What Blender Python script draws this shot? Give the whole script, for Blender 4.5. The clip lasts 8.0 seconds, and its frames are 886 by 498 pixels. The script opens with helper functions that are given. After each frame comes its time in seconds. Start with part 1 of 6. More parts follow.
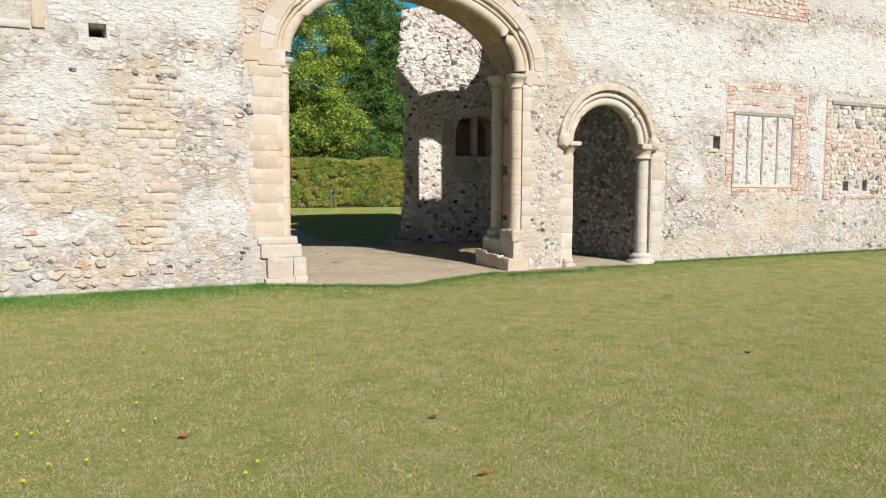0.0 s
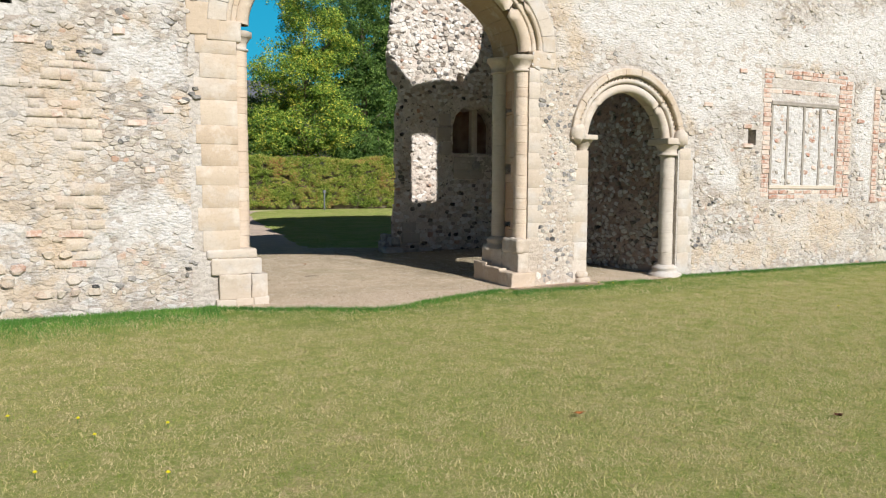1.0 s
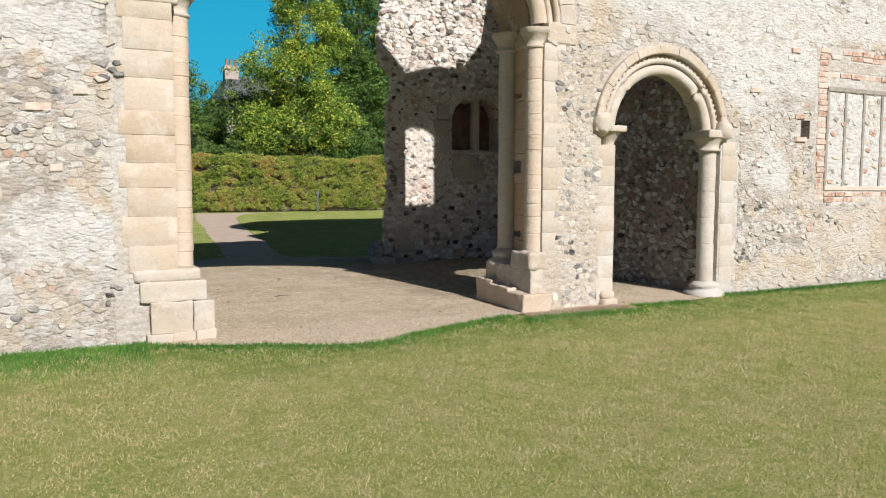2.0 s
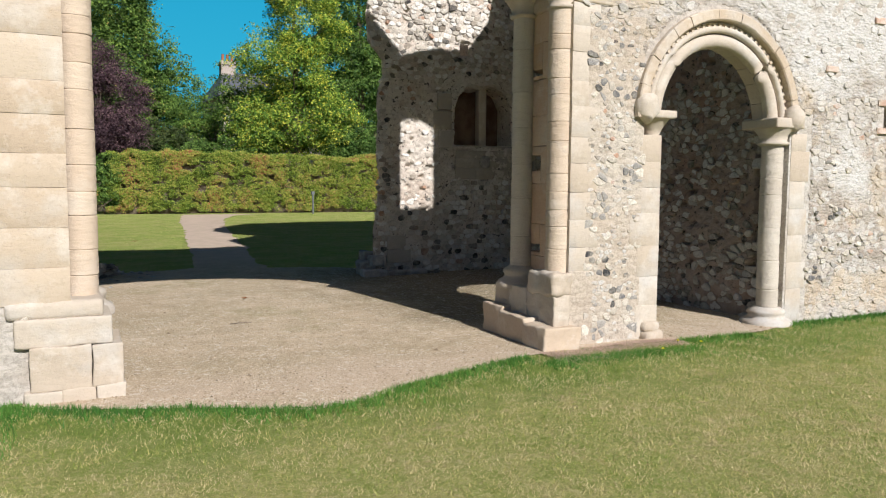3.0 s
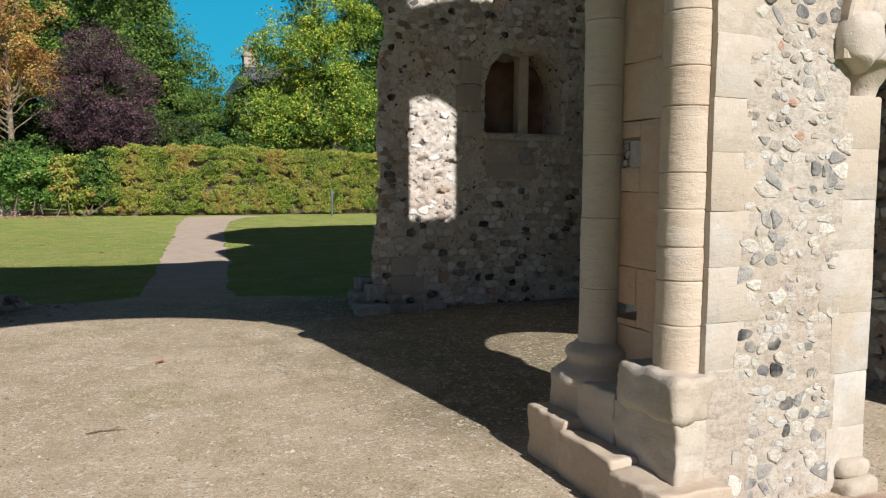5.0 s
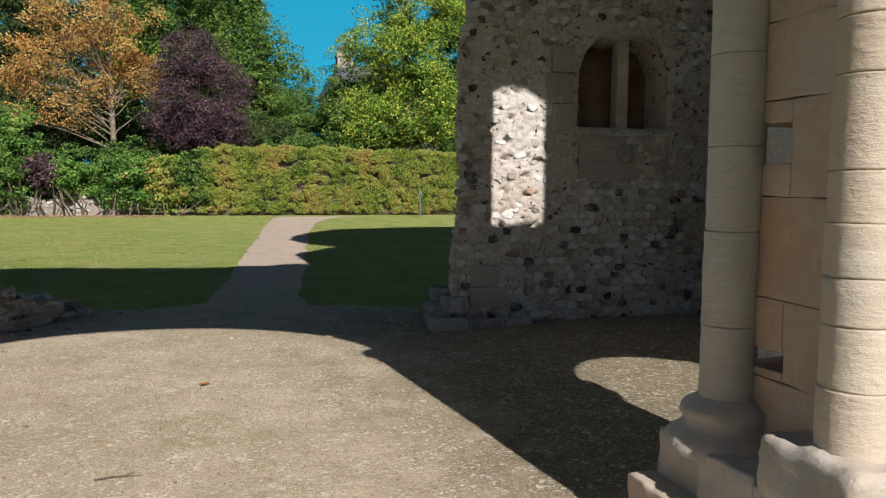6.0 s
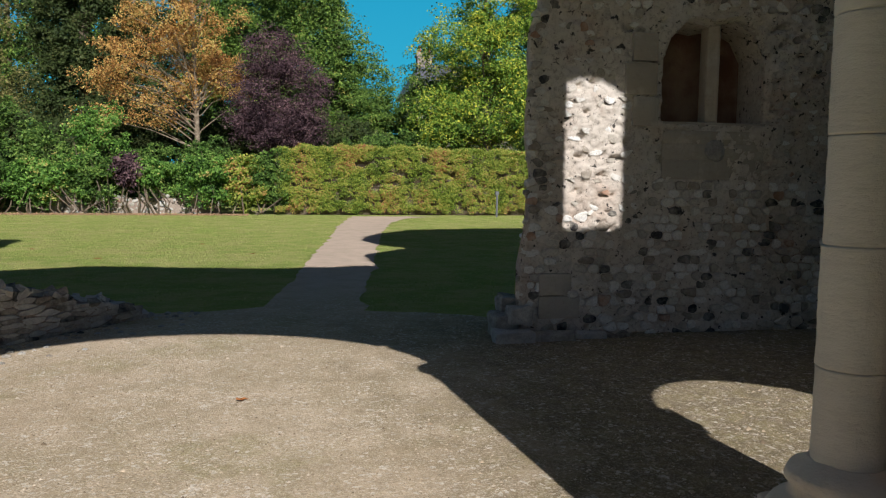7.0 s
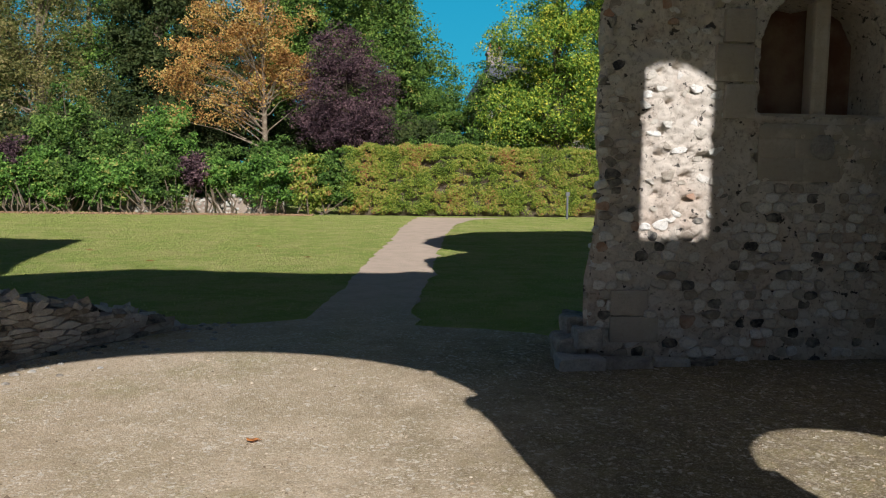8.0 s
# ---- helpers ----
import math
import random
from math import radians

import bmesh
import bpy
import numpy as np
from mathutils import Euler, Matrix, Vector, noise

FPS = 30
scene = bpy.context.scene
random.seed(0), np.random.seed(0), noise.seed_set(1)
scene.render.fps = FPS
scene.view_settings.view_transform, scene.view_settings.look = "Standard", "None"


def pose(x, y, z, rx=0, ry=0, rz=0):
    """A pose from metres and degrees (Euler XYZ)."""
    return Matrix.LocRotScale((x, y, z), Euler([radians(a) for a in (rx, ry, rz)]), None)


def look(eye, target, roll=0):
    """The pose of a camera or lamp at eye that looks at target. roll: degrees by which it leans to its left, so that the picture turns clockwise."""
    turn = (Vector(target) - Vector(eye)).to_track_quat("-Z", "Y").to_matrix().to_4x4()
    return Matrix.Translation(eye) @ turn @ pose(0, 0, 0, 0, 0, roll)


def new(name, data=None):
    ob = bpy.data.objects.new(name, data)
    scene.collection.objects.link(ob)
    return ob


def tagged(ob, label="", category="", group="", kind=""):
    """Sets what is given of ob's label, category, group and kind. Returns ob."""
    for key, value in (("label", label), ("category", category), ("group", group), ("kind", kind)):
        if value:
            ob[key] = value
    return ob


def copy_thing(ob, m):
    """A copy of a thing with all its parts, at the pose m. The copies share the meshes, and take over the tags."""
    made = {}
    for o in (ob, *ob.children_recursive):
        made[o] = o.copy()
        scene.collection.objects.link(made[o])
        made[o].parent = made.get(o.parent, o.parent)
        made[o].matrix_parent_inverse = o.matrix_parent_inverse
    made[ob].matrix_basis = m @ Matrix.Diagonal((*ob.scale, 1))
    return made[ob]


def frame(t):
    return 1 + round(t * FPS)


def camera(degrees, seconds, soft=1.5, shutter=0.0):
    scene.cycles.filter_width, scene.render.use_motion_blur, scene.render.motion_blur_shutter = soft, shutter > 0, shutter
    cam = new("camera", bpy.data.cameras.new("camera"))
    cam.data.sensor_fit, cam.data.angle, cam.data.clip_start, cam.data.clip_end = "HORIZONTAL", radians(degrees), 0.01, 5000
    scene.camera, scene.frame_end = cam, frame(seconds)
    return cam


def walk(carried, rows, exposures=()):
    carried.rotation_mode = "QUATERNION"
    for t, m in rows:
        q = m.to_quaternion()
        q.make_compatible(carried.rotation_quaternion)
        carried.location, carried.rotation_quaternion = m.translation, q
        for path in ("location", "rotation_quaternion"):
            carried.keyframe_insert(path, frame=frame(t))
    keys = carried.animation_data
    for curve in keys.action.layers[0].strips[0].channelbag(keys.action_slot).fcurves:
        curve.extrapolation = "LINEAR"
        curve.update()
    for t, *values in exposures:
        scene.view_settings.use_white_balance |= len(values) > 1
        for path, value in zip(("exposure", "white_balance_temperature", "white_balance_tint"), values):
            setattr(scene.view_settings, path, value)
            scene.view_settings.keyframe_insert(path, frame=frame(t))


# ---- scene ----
cam = camera(60.0, 8.0, 1.15)
PATH = [
    (0, (0.0, 0.0, 1.5), (0.909, 1.774, 1.334), 0.2),
    (0.5, (0.435, 0.733, 1.508), (1.343, 2.507, 1.341), 0.2),
    (1, (0.873, 1.435, 1.513), (1.777, 3.211, 1.347), 0.2),
    (1.5, (1.289, 2.176, 1.52), (2.193, 3.952, 1.355), 0.1),
    (3, (2.513, 4.449, 1.529), (3.406, 6.231, 1.365), 0.4),
    (3.5, (2.944, 5.222, 1.537), (3.836, 7.004, 1.374), 0.5),
    (4, (3.343, 5.952, 1.573), (4.237, 7.734, 1.405), 0.4),
    (4.5, (3.686, 6.571, 1.583), (4.563, 8.36, 1.413), 0.4),
    (6, (4.333, 7.791, 1.589), (4.916, 9.696, 1.416), 0.5),
    (6.5, (4.49, 8.032, 1.585), (4.972, 9.965, 1.412), 0.6),
    (7, (4.6, 8.259, 1.586), (4.98, 10.215, 1.411), 0.7),
    (7.5, (4.723, 8.593, 1.592), (5.001, 10.566, 1.416), 0.7),
    (8, (4.85, 9.012, 1.601), (5.048, 10.994, 1.423), 0.8),
]
walk(cam, [(t, look(eye, target, roll)) for t, eye, target, roll in PATH], [(0.0, 0.28), (4.5, 0.28), (6.0, 0.21), (8.0, 0.15)])

# ---- light ----
SUN = Vector((0.105, -1.0, 0.69))  # towards the sun
world = bpy.data.worlds.new("world")
scene.world = world
world.use_nodes = True
wt = world.node_tree
sky = wt.nodes.new("ShaderNodeTexSky")
sky.sky_type = "NISHITA"
sky.sun_disc = False
sky.sun_elevation = radians(34.5)
sky.sun_rotation = math.pi - 0.105
sky.air_density, sky.dust_density, sky.ozone_density = 0.7, 0.0, 6.0
sky.altitude = 1500
soft_sky = wt.nodes.new("ShaderNodeHueSaturation")
soft_sky.inputs["Saturation"].default_value = 0.8
wt.links.new(sky.outputs["Color"], soft_sky.inputs["Color"])
wt.links.new(soft_sky.outputs["Color"], wt.nodes["Background"].inputs["Color"])
wt.nodes["Background"].inputs["Strength"].default_value = 0.041
sun = new("sun", bpy.data.lights.new("sun", "SUN"))
sun.data.energy, sun.data.angle, sun.data.color = 5.0, radians(0.53), (1.0, 0.96, 0.925)
sun.matrix_world = Matrix.Translation((0, -20, 20)) @ SUN.to_track_quat("Z", "Y").to_matrix().to_4x4()


# ---- materials ----
class Nodes:
    """A small writer of node trees."""

    def __init__(self, name):
        self.mat = bpy.data.materials.new(name)
        self.mat.use_nodes = True
        self.t = self.mat.node_tree
        self.bsdf = self.t.nodes["Principled BSDF"]
        self.co = self.t.nodes.new("ShaderNodeTexCoord").outputs["Object"]

    def add(self, kind, **inputs):
        n = self.t.nodes.new(kind)
        for k, v in inputs.items():
            self.put(n.inputs[k.replace("_", " ")], v)
        return n

    def put(self, socket, v):
        if isinstance(v, bpy.types.NodeSocket):
            self.t.links.new(v, socket)
        else:
            socket.default_value = v

    def noise(self, scale, detail=4.0, rough=0.55, co=None):
        n = self.add("ShaderNodeTexNoise", Scale=scale, Detail=detail, Roughness=rough)
        self.t.links.new(co or self.co, n.inputs["Vector"])
        return n.outputs["Fac"]

    def cells(self, scale, feature="F1", out="Distance", co=None):
        n = self.add("ShaderNodeTexVoronoi", Scale=scale)
        n.feature = feature
        self.t.links.new(co or self.co, n.inputs["Vector"])
        return n.outputs[out]

    def ramp(self, fac, stops, constant=False):
        n = self.t.nodes.new("ShaderNodeValToRGB")
        e = n.color_ramp.elements
        n.color_ramp.interpolation = "CONSTANT" if constant else "LINEAR"
        while len(e) < len(stops):
            e.new(0.5)
        for el, (p, c) in zip(e, stops):
            el.position = p
            el.color = (*c, 1) if len(c) == 3 else c
        self.put(n.inputs["Fac"], fac)
        return n.outputs["Color"]

    def mix(self, fac, a, b, mode="MIX"):
        n = self.t.nodes.new("ShaderNodeMix")
        n.data_type, n.blend_type = "RGBA", mode
        for i, v in ((0, fac), (6, a), (7, b)):
            if isinstance(v, tuple) and len(v) == 3:
                v = (*v, 1)
            self.put(n.inputs[i], v)
        return n.outputs[2]

    def math(self, op, a, b=0.0, clamp=False):
        n = self.t.nodes.new("ShaderNodeMath")
        n.operation, n.use_clamp = op, clamp
        self.put(n.inputs[0], a), self.put(n.inputs[1], b)
        return n.outputs[0]

    def step(self, fac, lo, hi):
        n = self.add("ShaderNodeMapRange", Value=fac, From_Min=lo, From_Max=hi)
        return n.outputs[0]

    def random(self, islands):
        if islands:
            return self.t.nodes.new("ShaderNodeNewGeometry").outputs["Random Per Island"]
        return self.t.nodes.new("ShaderNodeObjectInfo").outputs["Random"]

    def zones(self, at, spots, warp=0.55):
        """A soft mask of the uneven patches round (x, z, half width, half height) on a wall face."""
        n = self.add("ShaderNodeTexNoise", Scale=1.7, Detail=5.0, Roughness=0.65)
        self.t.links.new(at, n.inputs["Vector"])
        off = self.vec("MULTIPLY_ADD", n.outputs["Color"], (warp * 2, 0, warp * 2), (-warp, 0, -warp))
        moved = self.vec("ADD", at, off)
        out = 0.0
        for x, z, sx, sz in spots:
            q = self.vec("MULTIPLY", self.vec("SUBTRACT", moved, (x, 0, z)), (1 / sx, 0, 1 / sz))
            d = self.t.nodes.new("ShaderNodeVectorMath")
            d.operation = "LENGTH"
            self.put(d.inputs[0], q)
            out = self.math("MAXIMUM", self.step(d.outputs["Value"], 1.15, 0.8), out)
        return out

    def vec(self, op, *args):
        n = self.t.nodes.new("ShaderNodeVectorMath")
        n.operation = op
        for k, v in enumerate(args):
            self.put(n.inputs[k], v)
        return n.outputs[0]

    def world(self):
        return self.t.nodes.new("ShaderNodeNewGeometry").outputs["Position"]

    def done(self, colour, rough=0.9, height=None, strength=0.5, distance=0.02, specular=0.3):
        self.put(self.bsdf.inputs["Base Color"], colour)
        self.put(self.bsdf.inputs["Roughness"], rough)
        self.bsdf.inputs["Specular IOR Level"].default_value = specular
        if height is not None:
            b = self.add("ShaderNodeBump", Strength=strength, Distance=distance, Height=height)
            self.put(self.bsdf.inputs["Normal"], b.outputs[0])
        return self.mat


def make_mortar(name, dark, mid, white):
    n = Nodes(name)
    big, med, fine = n.noise(0.9, 5), n.noise(6, 5), n.noise(45, 5, 0.7)
    c = n.mix(n.step(big, 0.42, 0.6), mid, white)
    c = n.mix(n.step(med, 0.5, 0.75), c, dark)
    c = n.mix(n.math("MULTIPLY", n.step(fine, 0.46, 0.66), 0.5), c, tuple(v * 0.6 for v in dark))
    m = n.add("ShaderNodeMapping")
    m.inputs["Scale"].default_value = (1.0, 1.0, 1.7)
    n.t.links.new(n.co, m.inputs["Vector"])
    lumps = n.math("MULTIPLY", n.step(n.cells(11, co=m.outputs[0]), 0.15, 0.75), -1.0)
    h = n.math("ADD", n.math("ADD", n.math("MULTIPLY", n.noise(20, 8, 0.75, m.outputs[0]), 1.7), lumps), n.math("MULTIPLY", fine, 0.5))
    return n.done(c, 0.95, h, 0.42, 0.035)


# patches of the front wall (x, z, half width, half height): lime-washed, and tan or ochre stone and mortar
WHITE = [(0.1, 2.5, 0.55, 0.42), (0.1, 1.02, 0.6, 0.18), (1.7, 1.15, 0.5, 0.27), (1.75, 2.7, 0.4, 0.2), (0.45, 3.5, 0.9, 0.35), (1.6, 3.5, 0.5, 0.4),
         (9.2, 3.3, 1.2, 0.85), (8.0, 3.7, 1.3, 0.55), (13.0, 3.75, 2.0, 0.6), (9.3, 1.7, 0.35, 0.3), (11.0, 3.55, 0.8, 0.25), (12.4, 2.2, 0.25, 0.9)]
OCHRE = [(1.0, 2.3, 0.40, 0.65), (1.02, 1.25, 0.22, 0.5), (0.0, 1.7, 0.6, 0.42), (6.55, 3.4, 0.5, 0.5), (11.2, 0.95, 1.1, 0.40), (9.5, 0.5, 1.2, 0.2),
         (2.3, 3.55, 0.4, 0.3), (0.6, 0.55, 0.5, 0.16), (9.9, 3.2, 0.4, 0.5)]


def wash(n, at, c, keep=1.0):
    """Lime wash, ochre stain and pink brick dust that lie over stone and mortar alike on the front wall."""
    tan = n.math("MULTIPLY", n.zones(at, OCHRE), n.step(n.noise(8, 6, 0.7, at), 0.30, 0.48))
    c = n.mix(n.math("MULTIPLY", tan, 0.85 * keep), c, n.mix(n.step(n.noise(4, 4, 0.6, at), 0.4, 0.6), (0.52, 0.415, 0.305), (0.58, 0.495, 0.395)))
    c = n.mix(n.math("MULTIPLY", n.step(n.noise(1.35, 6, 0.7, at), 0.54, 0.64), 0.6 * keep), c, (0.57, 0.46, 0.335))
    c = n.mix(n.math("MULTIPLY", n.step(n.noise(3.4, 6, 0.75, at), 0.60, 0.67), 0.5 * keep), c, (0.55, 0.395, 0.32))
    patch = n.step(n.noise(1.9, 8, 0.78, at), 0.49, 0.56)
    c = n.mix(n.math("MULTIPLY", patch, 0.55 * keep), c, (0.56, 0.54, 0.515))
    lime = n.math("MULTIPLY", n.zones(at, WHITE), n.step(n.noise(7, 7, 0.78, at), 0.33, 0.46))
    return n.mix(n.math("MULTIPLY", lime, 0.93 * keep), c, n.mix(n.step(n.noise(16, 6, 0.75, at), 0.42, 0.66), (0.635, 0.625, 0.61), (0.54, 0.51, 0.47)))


RUBBLE = [(0.0, (0.07, 0.07, 0.072)), (0.03, (0.17, 0.165, 0.16)), (0.08, (0.30, 0.265, 0.225)), (0.18, (0.40, 0.345, 0.285)),
          (0.36, (0.46, 0.405, 0.345)), (0.54, (0.52, 0.475, 0.425)), (0.72, (0.55, 0.535, 0.515)), (0.985, (0.46, 0.28, 0.20))]
RUIN = [(0.0, (0.03, 0.03, 0.034)), (0.075, (0.10, 0.095, 0.09)), (0.12, (0.30, 0.255, 0.21)), (0.22, (0.44, 0.40, 0.355)),
        (0.38, (0.56, 0.525, 0.48)), (0.56, (0.67, 0.65, 0.62)), (0.76, (0.78, 0.77, 0.75)), (0.985, (0.42, 0.24, 0.16))]
FLINTS = [(0.0, (0.045, 0.047, 0.052)), (0.12, (0.15, 0.15, 0.155)), (0.26, (0.28, 0.27, 0.26)), (0.46, (0.47, 0.425, 0.365)), (0.6, (0.58, 0.53, 0.46)),
          (0.9, (0.68, 0.64, 0.57))]


def make_rubble(name, stops, islands, drift=0.5, washed=0.0):
    n = Nodes(name)
    at = n.world()
    rnd = n.random(islands)
    zone = n.math("MULTIPLY", n.math("SUBTRACT", n.noise(0.9, 3, co=at), 0.47), drift)
    pick = n.math("ADD", rnd, zone, True) if drift else rnd
    c = n.ramp(pick, stops, True)
    c = n.mix(n.step(n.noise(9, 6, 0.7, at), 0.40, 0.68), c, n.mix(0.5, c, (0.74, 0.69, 0.60)))
    c = n.mix(n.math("MULTIPLY", n.step(n.noise(50, 5, 0.8, at), 0.48, 0.66), 0.6), c, n.mix(0.6, c, (0.10, 0.085, 0.07)))
    if washed:
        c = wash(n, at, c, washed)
    h = n.math("ADD", n.noise(22, 6, 0.7, at), n.math("MULTIPLY", n.noise(90, 3, 0.6, at), 0.4))
    return n.done(c, 0.85, h, 0.7, 0.025)


def make_ashlar(name, light, dark, grey):
    n = Nodes(name)
    at = n.world()
    rnd = n.random(False)
    c = n.mix(rnd, light, dark)
    c = n.mix(n.math("MULTIPLY", n.step(n.noise(2.3, 5, 0.6, at), 0.50, 0.70), 0.75), c, grey)
    c = n.mix(n.math("MULTIPLY", n.step(n.noise(30, 6, 0.75, at), 0.52, 0.75), 0.4), c, tuple(v * 0.6 for v in dark))
    m = n.add("ShaderNodeMapping")
    m.inputs["Scale"].default_value = (1, 1, 4.5)
    n.t.links.new(at, m.inputs["Vector"])
    bed = n.noise(7, 7, 0.72, m.outputs[0])
    c = n.mix(n.math("MULTIPLY", n.step(bed, 0.5, 0.72), 0.22), c, tuple(v * 0.7 for v in dark))
    c = n.mix(n.math("MULTIPLY", n.step(n.noise(5, 6, 0.7, at), 0.53, 0.7), 0.5), c, (0.66, 0.62, 0.56))
    pits = n.step(n.cells(38, co=at), 0.0, 0.22)
    h = n.math("ADD", n.math("ADD", n.noise(16, 6, 0.7, at), n.math("MULTIPLY", bed, 0.5)), n.math("MULTIPLY", pits, 0.3))
    return n.done(c, 0.88, h, 0.45, 0.016)


def make_ruin_mortar(name, pale, mid, warm):
    """Cream and pinkish old mortar with small stones in it and dark pits."""
    n = Nodes(name)
    at = n.world()
    c = n.mix(n.step(n.noise(1.1, 4, 0.6, at), 0.40, 0.62), pale, mid)
    c = n.mix(n.math("MULTIPLY", n.step(n.noise(2.2, 4, 0.6, at), 0.55, 0.68), 0.5), c, warm)
    c = n.mix(n.math("MULTIPLY", n.step(n.noise(12, 6, 0.7, at), 0.5, 0.68), 0.6), c, tuple(v * 1.12 for v in pale))
    c = n.mix(n.math("MULTIPLY", n.step(n.noise(26, 6, 0.75, at), 0.52, 0.64), 0.6), c, (0.24, 0.195, 0.155))
    c = n.mix(n.math("MULTIPLY", n.step(n.noise(17, 3, 0.6, at), 0.62, 0.66), 0.95), c, (0.055, 0.05, 0.048))
    h = n.math("ADD", n.noise(18, 8, 0.75, at), n.math("MULTIPLY", n.cells(16, co=at), -0.5))
    return n.done(c, 0.95, h, 0.8, 0.035)


def make_front():
    """Weathered face of the front wall: lime-washed in patches, cream and grey-brown between."""
    n = Nodes("weathered_wall_face")
    at = n.world()
    m = n.add("ShaderNodeMapping")
    m.inputs["Scale"].default_value = (1.0, 1.0, 1.8)
    n.t.links.new(at, m.inputs["Vector"])
    flat = m.outputs[0]
    c = n.mix(n.step(n.noise(1.3, 5, 0.65, at), 0.42, 0.60), (0.41, 0.36, 0.31), (0.47, 0.425, 0.38))
    c = n.mix(n.math("MULTIPLY", n.step(n.noise(2.1, 4, 0.6, at), 0.58, 0.68), 0.6), c, (0.53, 0.425, 0.345))
    c = n.mix(n.math("MULTIPLY", n.step(n.noise(4.5, 7, 0.75, flat), 0.50, 0.60), 0.9), c, (0.60, 0.585, 0.57))
    c = n.mix(n.math("MULTIPLY", n.step(n.noise(15, 6, 0.75, flat), 0.48, 0.60), 0.75), c, (0.32, 0.275, 0.23))
    c = n.mix(n.math("MULTIPLY", n.step(n.noise(55, 5, 0.8, flat), 0.50, 0.62), 0.5), c, (0.28, 0.245, 0.21))
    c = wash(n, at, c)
    c = n.mix(n.math("MULTIPLY", n.step(n.noise(24, 4, 0.6, flat), 0.64, 0.69), 0.6), c, (0.22, 0.19, 0.165))
    c = n.mix(n.math("MULTIPLY", n.step(n.noise(40, 5, 0.8, flat), 0.56, 0.66), 0.3), c, (0.36, 0.315, 0.27))
    h = n.math("ADD", n.noise(16, 8, 0.75, flat), n.math("MULTIPLY", n.cells(22, co=flat), -0.5))
    return n.done(c, 0.95, h, 0.75, 0.035)


FRONT = make_front()
PIER_MORTAR = make_mortar("pier_mortar", (0.44, 0.365, 0.295), (0.51, 0.44, 0.365), (0.56, 0.515, 0.455))
MORTAR = make_mortar("lime_mortar", (0.40, 0.345, 0.295), (0.505, 0.46, 0.41), (0.57, 0.55, 0.52))
RUIN_MORTAR = make_ruin_mortar("ruin_mortar", (0.67, 0.62, 0.56), (0.56, 0.485, 0.42), (0.49, 0.36, 0.285))
# pinkish-brown mortar, darkened to put the doorway's shade into its colour
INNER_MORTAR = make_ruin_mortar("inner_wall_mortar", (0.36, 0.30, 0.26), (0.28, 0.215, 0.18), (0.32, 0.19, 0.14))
TAN = [(0.0, (0.40, 0.32, 0.25)), (0.2, (0.47, 0.39, 0.305)), (0.45, (0.51, 0.43, 0.34)), (0.7, (0.545, 0.485, 0.41)), (0.9, (0.50, 0.36, 0.28))]
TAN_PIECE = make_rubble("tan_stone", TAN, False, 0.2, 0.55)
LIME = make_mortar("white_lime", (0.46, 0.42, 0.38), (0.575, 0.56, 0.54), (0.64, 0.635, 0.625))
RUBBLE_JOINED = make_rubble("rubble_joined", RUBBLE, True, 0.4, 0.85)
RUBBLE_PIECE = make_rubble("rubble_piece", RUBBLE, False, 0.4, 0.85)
RUIN_JOINED = make_rubble("ruin_joined", RUIN, True, 0.25)
RUIN_PIECE = make_rubble("ruin_piece", RUIN, False, 0.25)
# ruin palette scaled down, carrying the shade inside the doorway in its colour
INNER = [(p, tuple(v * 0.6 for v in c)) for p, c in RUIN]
# ruin palette halved: shade over stub and footing deepened through the colour
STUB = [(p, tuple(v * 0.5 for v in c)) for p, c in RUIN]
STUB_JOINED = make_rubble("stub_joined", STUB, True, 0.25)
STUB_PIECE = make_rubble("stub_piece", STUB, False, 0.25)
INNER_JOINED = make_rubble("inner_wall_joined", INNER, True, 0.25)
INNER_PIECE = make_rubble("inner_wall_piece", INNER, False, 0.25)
FLINT_JOINED = make_rubble("flint_joined", FLINTS, True, 0.0)
FLINT_PIECE = make_rubble("flint_piece", FLINTS, False, 0.0)
ASHLAR = make_ashlar("limestone_ashlar", (0.535, 0.45, 0.355), (0.475, 0.38, 0.285), (0.53, 0.50, 0.46))
ASHLAR_PALE = make_ashlar("pale_limestone", (0.525, 0.465, 0.395), (0.475, 0.40, 0.32), (0.52, 0.52, 0.515))
ASHLAR_TAN = make_ashlar("tan_sandstone", (0.56, 0.485, 0.395), (0.49, 0.415, 0.33), (0.60, 0.55, 0.475))

ASHLAR_GREY = make_ashlar("dull_grey_stone", (0.46, 0.415, 0.36), (0.38, 0.335, 0.28), (0.42, 0.39, 0.35))
PLINTH = make_ashlar("stained_plinth_stone", (0.54, 0.465, 0.375), (0.51, 0.40, 0.30), (0.57, 0.535, 0.48))


def make_shaft(name, light, dark):
    """Weathered shaft stone with level tooling and bedding lines."""
    n = Nodes(name)
    at = n.world()
    m = n.add("ShaderNodeMapping")
    m.inputs["Scale"].default_value = (1, 1, 4)
    n.t.links.new(at, m.inputs["Vector"])
    bed = n.noise(9, 6, 0.7, m.outputs[0])
    c = n.mix(n.random(False), light, dark)
    c = n.mix(n.math("MULTIPLY", n.step(bed, 0.50, 0.74), 0.35), c, tuple(v * 0.62 for v in dark))
    c = n.mix(n.math("MULTIPLY", n.step(n.noise(3, 4, 0.6, at), 0.5, 0.7), 0.5), c, (0.60, 0.57, 0.52))
    h = n.math("ADD", n.math("MULTIPLY", bed, 1.3), n.noise(40, 5, 0.7, at))
    return n.done(c, 0.9, h, 0.42, 0.016)


